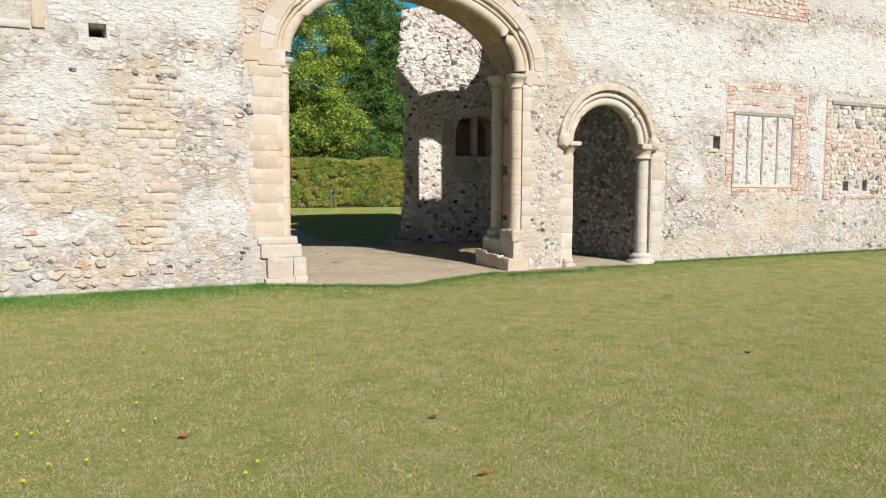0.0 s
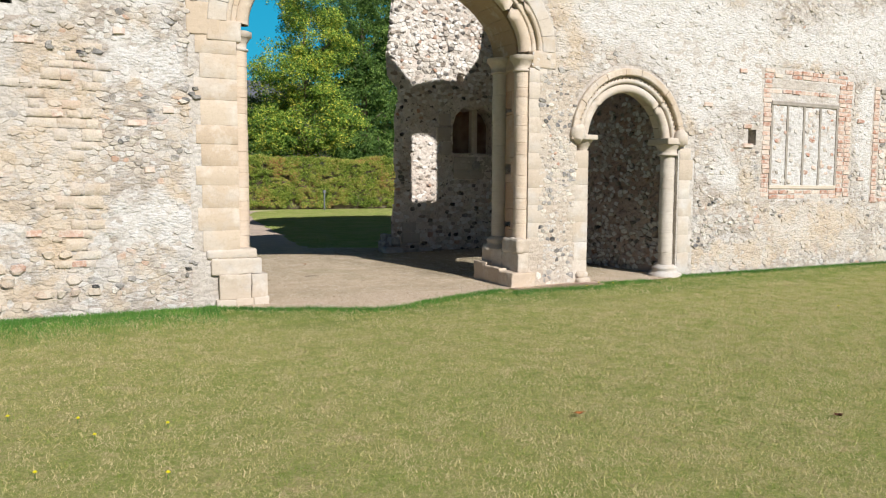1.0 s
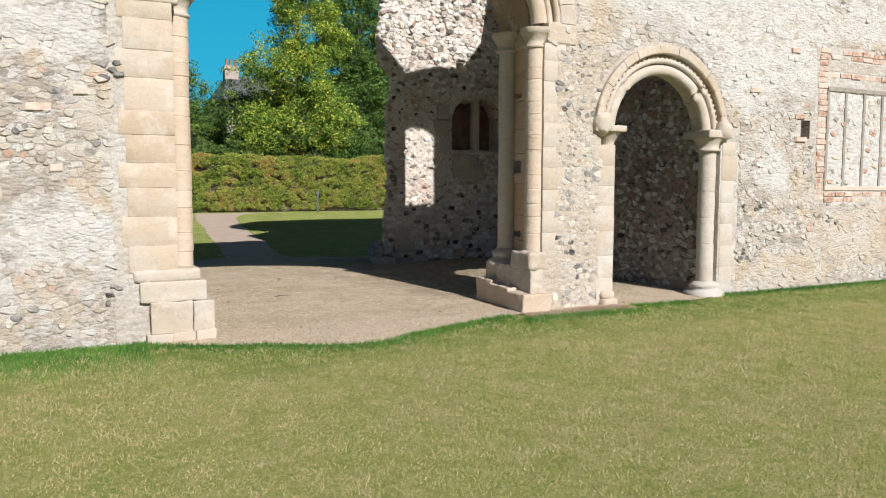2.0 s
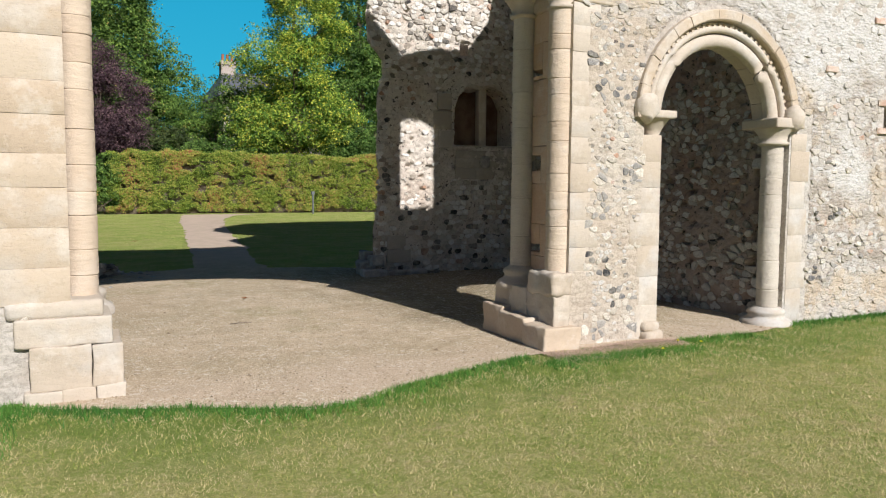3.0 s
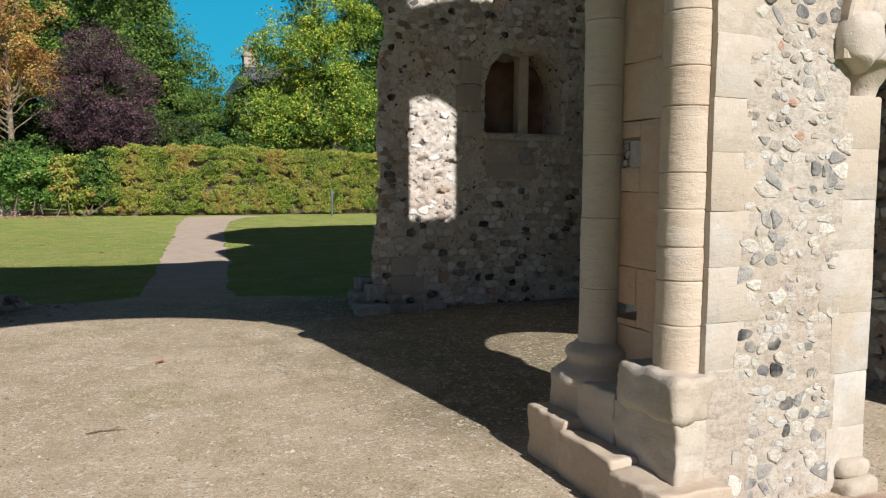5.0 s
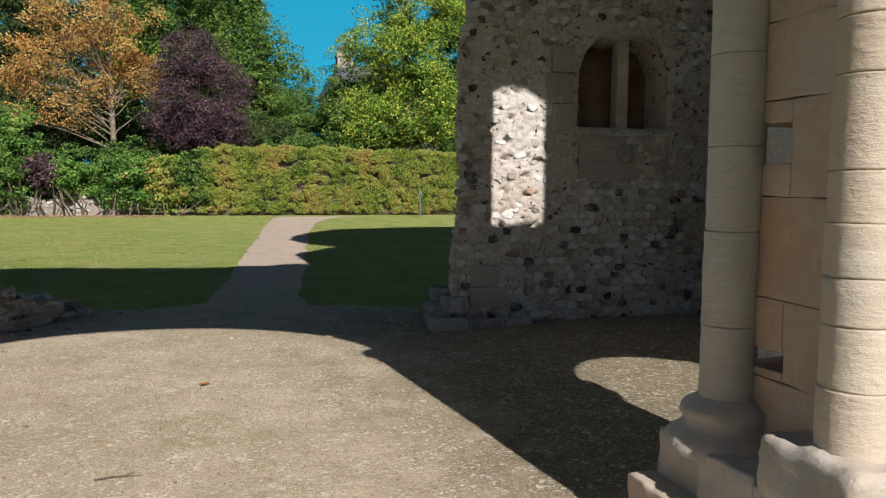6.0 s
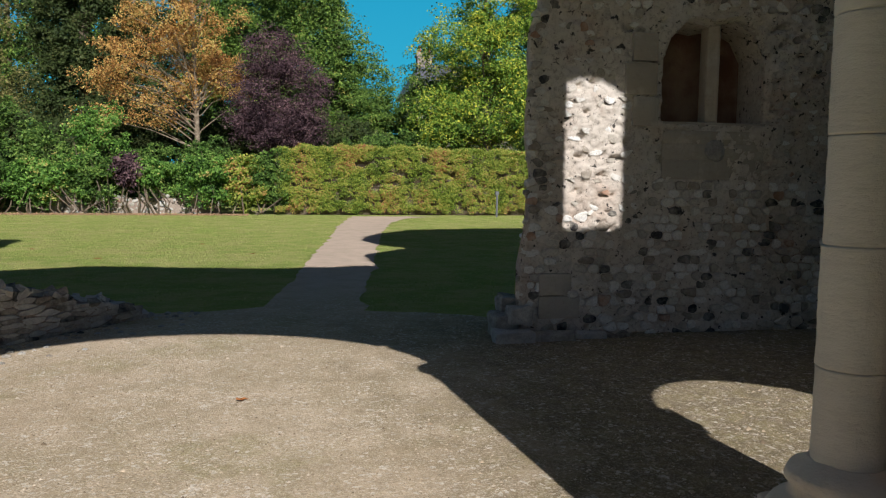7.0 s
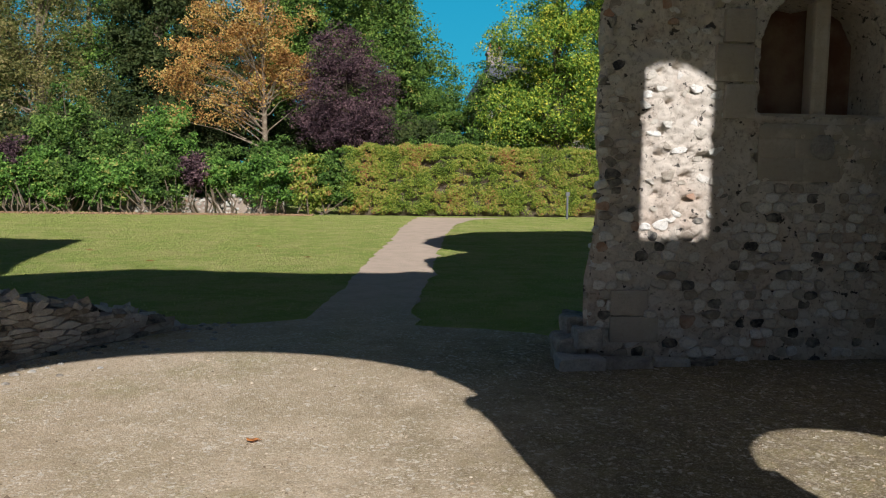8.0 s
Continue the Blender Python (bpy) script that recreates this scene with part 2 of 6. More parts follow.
SHAFT = make_shaft("tan_shaft_stone", (0.605, 0.505, 0.40), (0.54, 0.43, 0.33))
SHAFT_GREY = make_shaft("grey_shaft_stone", (0.57, 0.52, 0.455), (0.50, 0.445, 0.38))


# soffit stone, darker and browner than the other stone of the arch
SOFFIT = make_ashlar("dark_brown_soffit_stone", (0.40, 0.30, 0.21), (0.31, 0.22, 0.145), (0.36, 0.30, 0.24))
REVEAL = make_ashlar("pinkish_reveal_stone", (0.58, 0.435, 0.32), (0.50, 0.35, 0.245), (0.50, 0.45, 0.39))


def make_brick():
    n = Nodes("old_red_brick")
    at = n.world()
    c = n.ramp(n.random(False), [(0, (0.36, 0.18, 0.125)), (0.4, (0.44, 0.26, 0.19)), (0.7, (0.50, 0.35, 0.275)), (1, (0.58, 0.48, 0.405))])
    c = n.mix(n.math("MULTIPLY", n.step(n.noise(13, 7, 0.8, at), 0.44, 0.58), 0.8), c, (0.62, 0.565, 0.50))
    return n.done(c, 0.92, n.noise(50, 5, 0.7, at), 0.5, 0.012)


BRICK = make_brick()


def make_plaster():
    n = Nodes("red_stained_plaster")
    c = n.mix(n.step(n.noise(4, 5), 0.35, 0.65), (0.15, 0.075, 0.052), (0.26, 0.18, 0.135))
    return n.done(c, 0.95, n.noise(25, 5), 0.4, 0.02)


PLASTER = make_plaster()


def make_gravel():
    """Trodden gravel: tan fines with pale and dark chips in drifts, olive mossy patches, dark soil by the ruin deepened
    for shade.
    """
    n = Nodes("gravel")
    big, med = n.noise(0.6, 4), n.noise(3.2, 6, 0.7)
    c = n.mix(n.step(big, 0.38, 0.62), (0.49, 0.38, 0.26), (0.58, 0.465, 0.335))
    c = n.mix(n.math("MULTIPLY", n.step(med, 0.44, 0.60), 0.55), c, (0.36, 0.285, 0.185))
    c = n.mix(n.math("MULTIPLY", n.step(n.noise(1.1, 8, 0.8), 0.47, 0.60), 0.6), c, (0.33, 0.265, 0.155))
    c = n.mix(n.math("MULTIPLY", n.step(n.noise(0.9, 7, 0.75), 0.54, 0.64), 0.6), c, (0.27, 0.245, 0.10))
    c = n.mix(n.math("MULTIPLY", n.step(n.noise(34, 6, 0.85), 0.50, 0.62), 0.42), c, (0.29, 0.225, 0.145))
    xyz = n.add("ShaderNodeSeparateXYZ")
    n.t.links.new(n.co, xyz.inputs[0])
    # mossy soil near the ruin, spread wider and darkened to paint in shade
    moss_and_shade = n.step(n.math("ADD", xyz.outputs[0], n.math("MULTIPLY", n.noise(1.6, 5, 0.65), 2.4)), 6.1, 7.2)
    moss_and_shade = n.math("MULTIPLY", n.math("MULTIPLY", moss_and_shade, n.step(xyz.outputs[1], 16.5, 15.0)), n.step(xyz.outputs[1], 10.2, 10.7))
    shaded_earth = n.mix(n.step(n.noise(7, 5, 0.7), 0.42, 0.62), (0.10, 0.08, 0.045), (0.18, 0.155, 0.062))
    c = n.mix(n.math("MULTIPLY", moss_and_shade, 0.85), c, shaded_earth)
    c = n.mix(n.math("MULTIPLY", n.step(n.noise(19, 8, 0.85), 0.51, 0.60), 0.5), c, (0.27, 0.205, 0.13))
    c = n.mix(n.math("MULTIPLY", n.step(n.noise(26, 8, 0.85), 0.54, 0.61), 0.5), c, (0.69, 0.60, 0.475))
    front = n.step(n.math("ADD", xyz.outputs[1], n.math("MULTIPLY", n.noise(2.0, 6, 0.7), 0.8)), 10.1, 9.5)
    c = n.mix(n.math("MULTIPLY", front, 0.6), c, (0.56, 0.44, 0.345))
    drift = n.step(n.noise(4.5, 8, 0.8), 0.42, 0.56)
    spots = {}
    for k in (48, 85, 170):
        q = n.add("ShaderNodeSeparateColor")
        n.put(q.inputs[0], n.cells(k, out="Color"))
        spots[k] = q.outputs
    chips = n.math("MULTIPLY", n.step(n.noise(55, 4, 0.75), 0.53, 0.60), n.math("ADD", n.math("MULTIPLY", drift, 0.75), 0.10))
    c = n.mix(n.math("MULTIPLY", chips, n.step(moss_and_shade, 1.6, 0.4)), c, (0.72, 0.635, 0.515))
    c = n.mix(n.math("MULTIPLY", n.step(spots[48][1], 0.86, 0.93), n.math("MULTIPLY", drift, 0.8)), c, (0.72, 0.665, 0.58))
    c = n.mix(n.math("MULTIPLY", n.step(spots[85][2], 0.22, 0.12), 0.32), c, (0.25, 0.19, 0.125))
    c = n.mix(n.math("MULTIPLY", n.step(spots[170][1], 0.25, 0.08), 0.35), c, (0.25, 0.19, 0.125))
    c = n.mix(n.math("MULTIPLY", n.step(spots[170][0], 0.75, 0.92), 0.35), c, (0.68, 0.59, 0.47))
    c = n.mix(n.step(xyz.outputs[1], 15.5, 18.0), c, n.mix(n.step(med, 0.4, 0.65), (0.56, 0.445, 0.36), (0.47, 0.38, 0.295)))
    h = n.math("ADD", n.math("MULTIPLY", n.cells(85), -0.9), n.math("MULTIPLY", n.noise(14, 8, 0.8), 1.8))
    return n.done(c, 0.95, h, 0.5, 0.012)


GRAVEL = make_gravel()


def make_grit():
    n = Nodes("gravel_grit")
    c = n.ramp(n.random(True), [(0, (0.16, 0.12, 0.08)), (0.3, (0.36, 0.28, 0.19)), (0.75, (0.52, 0.42, 0.31)), (1, (0.64, 0.55, 0.44))])
    return n.done(c, 0.9)


GRIT = make_grit()


def make_turf():
    """Mown turf: green and olive with straw and bare brown patches, lusher near the wall."""
    n = Nodes("turf")
    fine = n.noise(70, 4, 0.8)
    c = n.mix(n.step(n.noise(0.9, 10, 0.85), 0.34, 0.66), (0.27, 0.345, 0.075), (0.46, 0.415, 0.185))
    c = n.mix(n.math("MULTIPLY", n.step(n.noise(3.5, 10, 0.9), 0.42, 0.62), 0.5), c, (0.54, 0.455, 0.25))
    c = n.mix(n.math("MULTIPLY", n.step(n.noise(2.3, 10, 0.9), 0.50, 0.66), 0.6), c, (0.18, 0.30, 0.048))
    c = n.mix(n.math("MULTIPLY", n.step(n.noise(1.5, 9, 0.85), 0.565, 0.64), 0.7), c, (0.51, 0.375, 0.245))
    c = n.mix(n.math("MULTIPLY", n.step(n.noise(8, 9, 0.85), 0.47, 0.56), 0.5), c, (0.20, 0.295, 0.055))
    c = n.mix(n.math("MULTIPLY", n.step(n.noise(6, 9, 0.85), 0.53, 0.61), 0.55), c, (0.55, 0.45, 0.25))
    c = n.mix(n.math("MULTIPLY", n.step(n.noise(17, 8, 0.9), 0.48, 0.62), 0.5), c, (0.22, 0.275, 0.065))
    c = n.mix(n.math("MULTIPLY", n.step(n.noise(28, 6, 0.9), 0.50, 0.62), 0.6), c, (0.63, 0.56, 0.31))
    xyz = n.add("ShaderNodeSeparateXYZ")
    n.t.links.new(n.co, xyz.inputs[0])
    near = n.step(n.math("ADD", xyz.outputs[1], n.math("MULTIPLY", n.math("SUBTRACT", n.noise(0.9, 5, 0.7), 0.5), 2.6)), 8.05, 8.75)
    near = n.math("MULTIPLY", near, n.step(xyz.outputs[1], 12.0, 11.0))
    c = n.mix(n.math("MULTIPLY", near, 0.8), c, (0.15, 0.255, 0.045))
    back = n.mix(n.step(n.noise(1.7, 7, 0.75), 0.42, 0.60), (0.31, 0.41, 0.095), (0.53, 0.50, 0.20))
    c = n.mix(n.math("MULTIPLY", n.step(xyz.outputs[1], 12.0, 15.0), 0.85), c, back)
    c = n.mix(n.step(fine, 0.36, 0.62), n.mix(0.38, c, (0.10, 0.12, 0.03)), c)
    return n.done(c, 0.95, n.math("ADD", n.math("MULTIPLY", n.noise(26, 5, 0.8), 1.5), fine), 0.8, 0.03, 0.1)


TURF = make_turf()


def make_leaf(name, stops, glow=0.26, rough=0.55, own=0.5, drift=1.5, scale=1.3):
    """Leaves whose colour drifts from clump to clump; glow is the share of light let through."""
    n = Nodes(name)
    at = n.world()
    pick = n.math("ADD", n.math("MULTIPLY", n.random(True), own), n.math("MULTIPLY", n.math("SUBTRACT", n.noise(scale, 4, 0.6, at), 0.5 - 0.33 * (1 - own)), drift), True)
    c = n.ramp(pick, stops)
    n.done(c, rough, specular=0.15)
    t = n.add("ShaderNodeBsdfTranslucent", Color=c)
    m = n.add("ShaderNodeMixShader", Fac=glow)
    out = n.t.nodes["Material Output"]
    n.t.links.new(n.bsdf.outputs[0], m.inputs[1])
    n.t.links.new(t.outputs[0], m.inputs[2])
    n.t.links.new(m.outputs[0], out.inputs["Surface"])
    return n.mat


GRASS = make_leaf("grass_blades", [(0, (0.12, 0.205, 0.03)), (0.3, (0.29, 0.365, 0.08)), (0.58, (0.52, 0.46, 0.19)), (0.85, (0.63, 0.535, 0.29)), (1, (0.66, 0.55, 0.33))], 0.3, own=0.5, drift=2.8, scale=5.0)
GRASS_BACK = make_leaf("green_lawn_blades", [(0, (0.18, 0.28, 0.05)), (0.5, (0.38, 0.46, 0.115)), (1, (0.66, 0.62, 0.27))], 0.3, own=0.7, scale=2.6)
GRASS_LUSH = make_leaf("lush_grass", [(0, (0.045, 0.14, 0.03)), (0.6, (0.11, 0.27, 0.05)), (1, (0.27, 0.38, 0.09))], 0.3)
L_HEDGE = make_leaf("hedge_leaves", [(0, (0.05, 0.085, 0.016)), (0.3, (0.15, 0.235, 0.038)), (0.68, (0.37, 0.43, 0.08)), (0.86, (0.53, 0.38, 0.13)), (1, (0.38, 0.14, 0.08))], own=0.7, drift=1.9, scale=0.9)
L_LIME = make_leaf("yellow_green_leaves", [(0, (0.045, 0.095, 0.018)), (0.4, (0.11, 0.225, 0.035)), (0.75, (0.34, 0.46, 0.07)), (1, (0.72, 0.65, 0.09))], own=0.9)
L_GREEN = make_leaf("green_leaves", [(0, (0.014, 0.035, 0.010)), (0.5, (0.08, 0.165, 0.035)), (1, (0.26, 0.38, 0.09))], own=0.75)
L_SHRUB = make_leaf("fresh_shrub_leaves", [(0, (0.012, 0.03, 0.008)), (0.5, (0.085, 0.20, 0.035)), (0.9, (0.23, 0.40, 0.085)), (1, (0.42, 0.36, 0.12))], 0.2, own=0.8, drift=1.8)
L_DARK = make_leaf("dark_yew_needles", [(0, (0.018, 0.033, 0.012)), (0.6, (0.055, 0.082, 0.026)), (1, (0.12, 0.13, 0.045))], 0.15)
L_CYPRESS = make_leaf("cypress_sprays", [(0, (0.015, 0.035, 0.010)), (0.5, (0.09, 0.175, 0.035)), (0.9, (0.25, 0.37, 0.075)), (1, (0.46, 0.36, 0.11))], 0.2, own=0.65)
L_OLIVE = make_leaf("olive_leaves", [(0, (0.03, 0.04, 0.014)), (0.45, (0.15, 0.165, 0.05)), (0.8, (0.34, 0.30, 0.12)), (1, (0.48, 0.38, 0.19))], own=0.65)
L_ORANGE = make_leaf("autumn_leaves", [(0, (0.14, 0.065, 0.028)), (0.35, (0.40, 0.20, 0.065)), (0.7, (0.66, 0.42, 0.14)), (1, (0.56, 0.50, 0.18))], own=0.75)
L_PLUM = make_leaf("purple_leaves", [(0, (0.02, 0.012, 0.016)), (0.6, (0.10, 0.06, 0.075)), (1, (0.27, 0.165, 0.175))], 0.2, own=0.8)


def make_bark(name, a, b):
    n = Nodes(name)
    c = n.mix(n.step(n.noise(9, 5, 0.7), 0.4, 0.65), a, b)
    return n.done(c, 0.9, n.noise(25, 5), 0.6, 0.03)


BARK = make_bark("bark", (0.10, 0.075, 0.05), (0.22, 0.18, 0.14))
BARK_PALE = make_bark("pale_bark", (0.16, 0.12, 0.085), (0.33, 0.28, 0.21))


def plain(name, colour, rough=0.6, metal=0.0):
    n = Nodes(name)
    c = n.mix(n.step(n.noise(12, 4), 0.4, 0.7), colour, tuple(v * 0.75 for v in colour))
    n.bsdf.inputs["Metallic"].default_value = metal
    return n.done(c, rough)


MULLION = plain("dark_grey_stone", (0.33, 0.30, 0.26), 0.9)
SLATE = plain("grey_slate", (0.13, 0.14, 0.16))
HOUSE_WALL = plain("pale_render", (0.55, 0.50, 0.43), 0.9)
CHIMNEY_BRICK = plain("chimney_brick", (0.45, 0.39, 0.35), 0.9)
WHITE_PAINT = plain("white_paint", (0.78, 0.78, 0.76), 0.5)
POT = plain("terracotta", (0.42, 0.16, 0.09), 0.8)
GLASS_DARK = plain("window_glass", (0.03, 0.035, 0.04), 0.1)
STEEL = plain("galvanised_steel", (0.16, 0.17, 0.18), 0.6, 0.3)
YELLOW = plain("dandelion_yellow", (0.88, 0.80, 0.03), 0.7)
STEM = plain("green_stem", (0.12, 0.20, 0.04), 0.7)
DEAD_LEAF = plain("dead_leaf", (0.34, 0.13, 0.04), 0.8)
DARK_LEAF = plain("brown_leaf", (0.08, 0.03, 0.012), 0.8)
DEBRIS = plain("dry_debris", (0.62, 0.47, 0.37), 0.95)
LITTER = plain("leaf_litter", (0.40, 0.25, 0.15), 0.95)


# ---- mesh helpers ----
def part(name, bm, material, parent=None, label=""):
    """Links a bmesh as one mesh object under a thing or a part."""
    me = bpy.data.meshes.new(name)
    bm.to_mesh(me)
    bm.free()
    return place(name, me, material, parent, label)


def place(name, me, material, parent=None, label=""):
    ob = new(name, me)
    if material and not me.materials:
        me.materials.append(material)
    ob.parent = parent
    return tagged(ob, label)


def mesh(name, verts, faces):
    me = bpy.data.meshes.new(name)
    me.from_pydata([tuple(v) for v in verts], [], [tuple(f) for f in faces])
    me.validate(verbose=False)
    me.update()
    return me


def soup(name, tri_verts):
    """A mesh of loose polygons from an array (count, corners, 3)."""
    n, k, _ = tri_verts.shape
    me = bpy.data.meshes.new(name)
    me.vertices.add(n * k), me.loops.add(n * k), me.polygons.add(n)
    me.vertices.foreach_set("co", tri_verts.astype(np.float32).ravel())
    me.loops.foreach_set("vertex_index", np.arange(n * k, dtype=np.int32))
    me.polygons.foreach_set("loop_start", np.arange(0, n * k, k, dtype=np.int32))
    me.update(calc_edges=True)
    me.validate(verbose=False)
    return me


def many(name, verts, faces):
    """A mesh of many alike shells: verts (count, k, 3), faces a list of index tuples of one shell."""
    n, k, _ = verts.shape
    loops = np.concatenate([np.array(f) for f in faces])
    sizes = np.array([len(f) for f in faces])
    idx = (loops[None] + (np.arange(n) * k)[:, None]).ravel().astype(np.int32)
    starts = np.r_[0, np.cumsum(np.tile(sizes, n))[:-1]].astype(np.int32)
    me = bpy.data.meshes.new(name)
    me.vertices.add(n * k), me.loops.add(len(idx)), me.polygons.add(len(starts))
    me.vertices.foreach_set("co", verts.astype(np.float32).ravel())
    me.loops.foreach_set("vertex_index", idx)
    me.polygons.foreach_set("loop_start", starts)
    me.update(calc_edges=True)
    me.validate(verbose=False)
    return me


def empty(name, x, y, z):
    ob = new(name)
    ob.location = (x, y, z)
    return ob


def block_mesh(name, w, d, h, c=0.006, wobble=0.003, seed=0):
    """A dressed stone: a box w x d x h on its base centre, front towards -y, with worn front edges."""
    r = random.Random(seed)
    v = []
    for y, i in ((d, 0.0), (c, 0.0), (0.0, c)):
        for sx, sz in ((-1, 0), (1, 0), (1, 1), (-1, 1)):
            x = sx * (w / 2 - i)
            z = (h - i) if sz else i
            v.append((x + r.uniform(-wobble, wobble), y + r.uniform(-wobble, wobble), z + r.uniform(-wobble, wobble)))
    f = [(8, 9, 10, 11)]
    for a in range(4):
        b = (a + 1) % 4
        f += [(4 + a, 4 + b, 8 + b, 8 + a), (a, b, 4 + b, 4 + a)]
    return mesh(name, v, f)


def box(bm, x0, x1, y0, y1, z0, z1, bevel=0.0, rough=0.0, seed=0):
    r = random.Random(seed)
    m = bmesh.ops.create_cube(bm, size=1.0)
    vs = m["verts"]
    for v in vs:
        v.co = Vector((x0 + (v.co.x + 0.5) * (x1 - x0), y0 + (v.co.y + 0.5) * (y1 - y0), z0 + (v.co.z + 0.5) * (z1 - z0)))
    if bevel:
        es = list({e for v in vs for e in v.link_edges})
        out = bmesh.ops.bevel(bm, geom=es, offset=bevel, segments=2, profile=0.6, affect="EDGES")
        vs = out["verts"]
    if rough:
        for v in vs:
            v.co += Vector((r.uniform(-rough, rough), r.uniform(-rough, rough), r.uniform(-rough, rough)))
    return vs


def lathe(profile, n=20, rough=0.0, seed=0):
    """A turned shape about z from (radius, height) pairs."""
    r = random.Random(seed)
    v, f = [], []
    for rad, z in profile:
        for i in range(n):
            a = 2 * math.pi * i / n
            q = rad + r.uniform(-rough, rough)
            v.append((q * math.cos(a), q * math.sin(a), z + r.uniform(-rough, rough) * 0.5))
    for j in range(len(profile) - 1):
        for i in range(n):
            k = (i + 1) % n
            f.append((j * n + i, j * n + k, (j + 1) * n + k, (j + 1) * n + i))
    b = len(v)
    v += v[:n] + v[b - n : b]
    f.append(tuple(range(b, b + n))[::-1])
    f.append(tuple(range(b + n, b + 2 * n)))
    me = mesh("turned", v, f)
    for p in me.polygons:
        p.use_smooth = len(p.vertices) == 4
    return me


def tube(points, radii, n=7):
    """Vertices and faces of a tapered tube along points."""
    v, f = [], []
    pts = [Vector(p) for p in points]
    for i, p in enumerate(pts):
        d = (pts[min(i + 1, len(pts) - 1)] - pts[max(i - 1, 0)]).normalized()
        s = d.orthogonal().normalized()
        t = d.cross(s)
        for k in range(n):
            a = 2 * math.pi * k / n
            v.append(p + (s * math.cos(a) + t * math.sin(a)) * radii[i])
    for i in range(len(pts) - 1):
        for k in range(n):
            m = (k + 1) % n
            f.append((i * n + k, i * n + m, (i + 1) * n + m, (i + 1) * n + k))
    return v, f


def merge(pieces):
    v, f = [], []
    for pv, pf in pieces:
        o = len(v)
        v += list(pv)
        f += [tuple(i + o for i in q) for q in pf]
    return v, f


def slab(name, outer, holes, y0, y1, outer_back=None):
    """A wall between y0 (front) and y1, with outline and holes in (x, z). A hole is (front loop, back loop or None)."""
    from mathutils.geometry import tessellate_polygon
    loops_f = [outer] + [h[0] for h in holes]
    loops_b = [outer_back or outer] + [h[1] or h[0] for h in holes]
    v, f, base = [], [], []
    for loops, y in ((loops_f, y0), (loops_b, y1)):
        for lp in loops:
            base.append(len(v))
            v += [(x, y, z) for x, z in lp]
    half = len(v) // 2
    for loops, off in ((loops_f, 0), (loops_b, half)):
        for t in tessellate_polygon([[Vector((x, z, 0)) for x, z in lp] for lp in loops]):
            f.append(tuple(i + off for i in (t if off else t[::-1])))
    for k, lp in enumerate(loops_f):
        n = len(lp)
        for i in range(n):
            j = (i + 1) % n
            f.append((base[k] + i, base[k] + j, half + base[k] + j, half + base[k] + i))
    me = mesh(name, v, f)
    bm = bmesh.new()
    bm.from_mesh(me)
    bmesh.ops.recalc_face_normals(bm, faces=bm.faces)
    bm.to_mesh(me)
    bm.free()
    return me


# rubble stones: a worn pebble set in the face, seen from -y
STONE_FACES = [(0, 1, 2, 3, 4, 5, 6, 7)] + [(8 + i, 8 + (i + 1) % 8, (i + 1) % 8, i) for i in range(8)] + [(16 + i, 16 + (i + 1) % 8, 8 + (i + 1) % 8, 8 + i) for i in range(8)]


def stone_shells(cx, cz, y, w, h, rise, rng):
    """Vertices (count, 24, 3) of stones at cx, cz on the face y, sized w x h, standing out by rise."""
    n = len(cx)
    ang = np.linspace(0, 2 * np.pi, 8, endpoint=False)[None] + rng.uniform(-0.28, 0.28, (n, 8)) + rng.uniform(0, 0.7, (n, 1))
    rad = rng.uniform(0.70, 1.15, (n, 8))
    ca, sa = np.cos(ang), np.sin(ang)
    sq = 1 / np.maximum(np.abs(ca), np.abs(sa)) ** 0.55
    ux, uz = ca * rad * sq, sa * rad * sq
    tilt = rng.uniform(-0.22, 0.22, (n, 1))
    face = rng.normal(0, 0.45, (n, 1)), rng.normal(-0.15, 0.45, (n, 1))
    out = np.empty((n, 24, 3))
    for k, (s, d) in enumerate(((0.74, -1.0), (0.96, -0.62), (1.0, 0.6))):
        x, z = ux * w[:, None] / 2 * s, uz * h[:, None] / 2 * s
        out[:, 8 * k : 8 * k + 8, 0] = cx[:, None] + x * np.cos(tilt) - z * np.sin(tilt)
        out[:, 8 * k : 8 * k + 8, 2] = cz[:, None] + x * np.sin(tilt) + z * np.cos(tilt)
        lift = d * (1 + rng.uniform(-0.25, 0.25, (n, 8))) + (ux * face[0] + uz * face[1]) * s * 0.7 if k < 2 else np.full((n, 8), d)
        out[:, 8 * k : 8 * k + 8, 1] = y + np.minimum(lift, 0.6) * rise[:, None]
    return out


def scatter(x0, x1, z0, z1, step, rng, keep):
    """Uneven courses of stones: centres, widths and heights, where keep(x, z) holds."""
    cx, cz, w, h = [], [], [], []
    z = z0
    while z < z1:
        hh = step * rng.uniform(0.55, 1.15)
        x = x0 + rng.uniform(0, step)
        while x < x1:
            ww = hh * rng.uniform(0.9, 2.1)
            px, pz = x + ww / 2, z + hh / 2 + rng.uniform(-0.25, 0.25) * hh
            if rng.uniform() < 0.88 and keep(px, pz, ww / 2, hh / 2):
                cx.append(px), cz.append(pz), w.append(ww * rng.uniform(0.72, 0.98)), h.append(hh * rng.uniform(0.72, 0.98))
            x += ww * 0.98
        z += hh * 0.95
    return [np.array(a) for a in (cx, cz, w, h)]


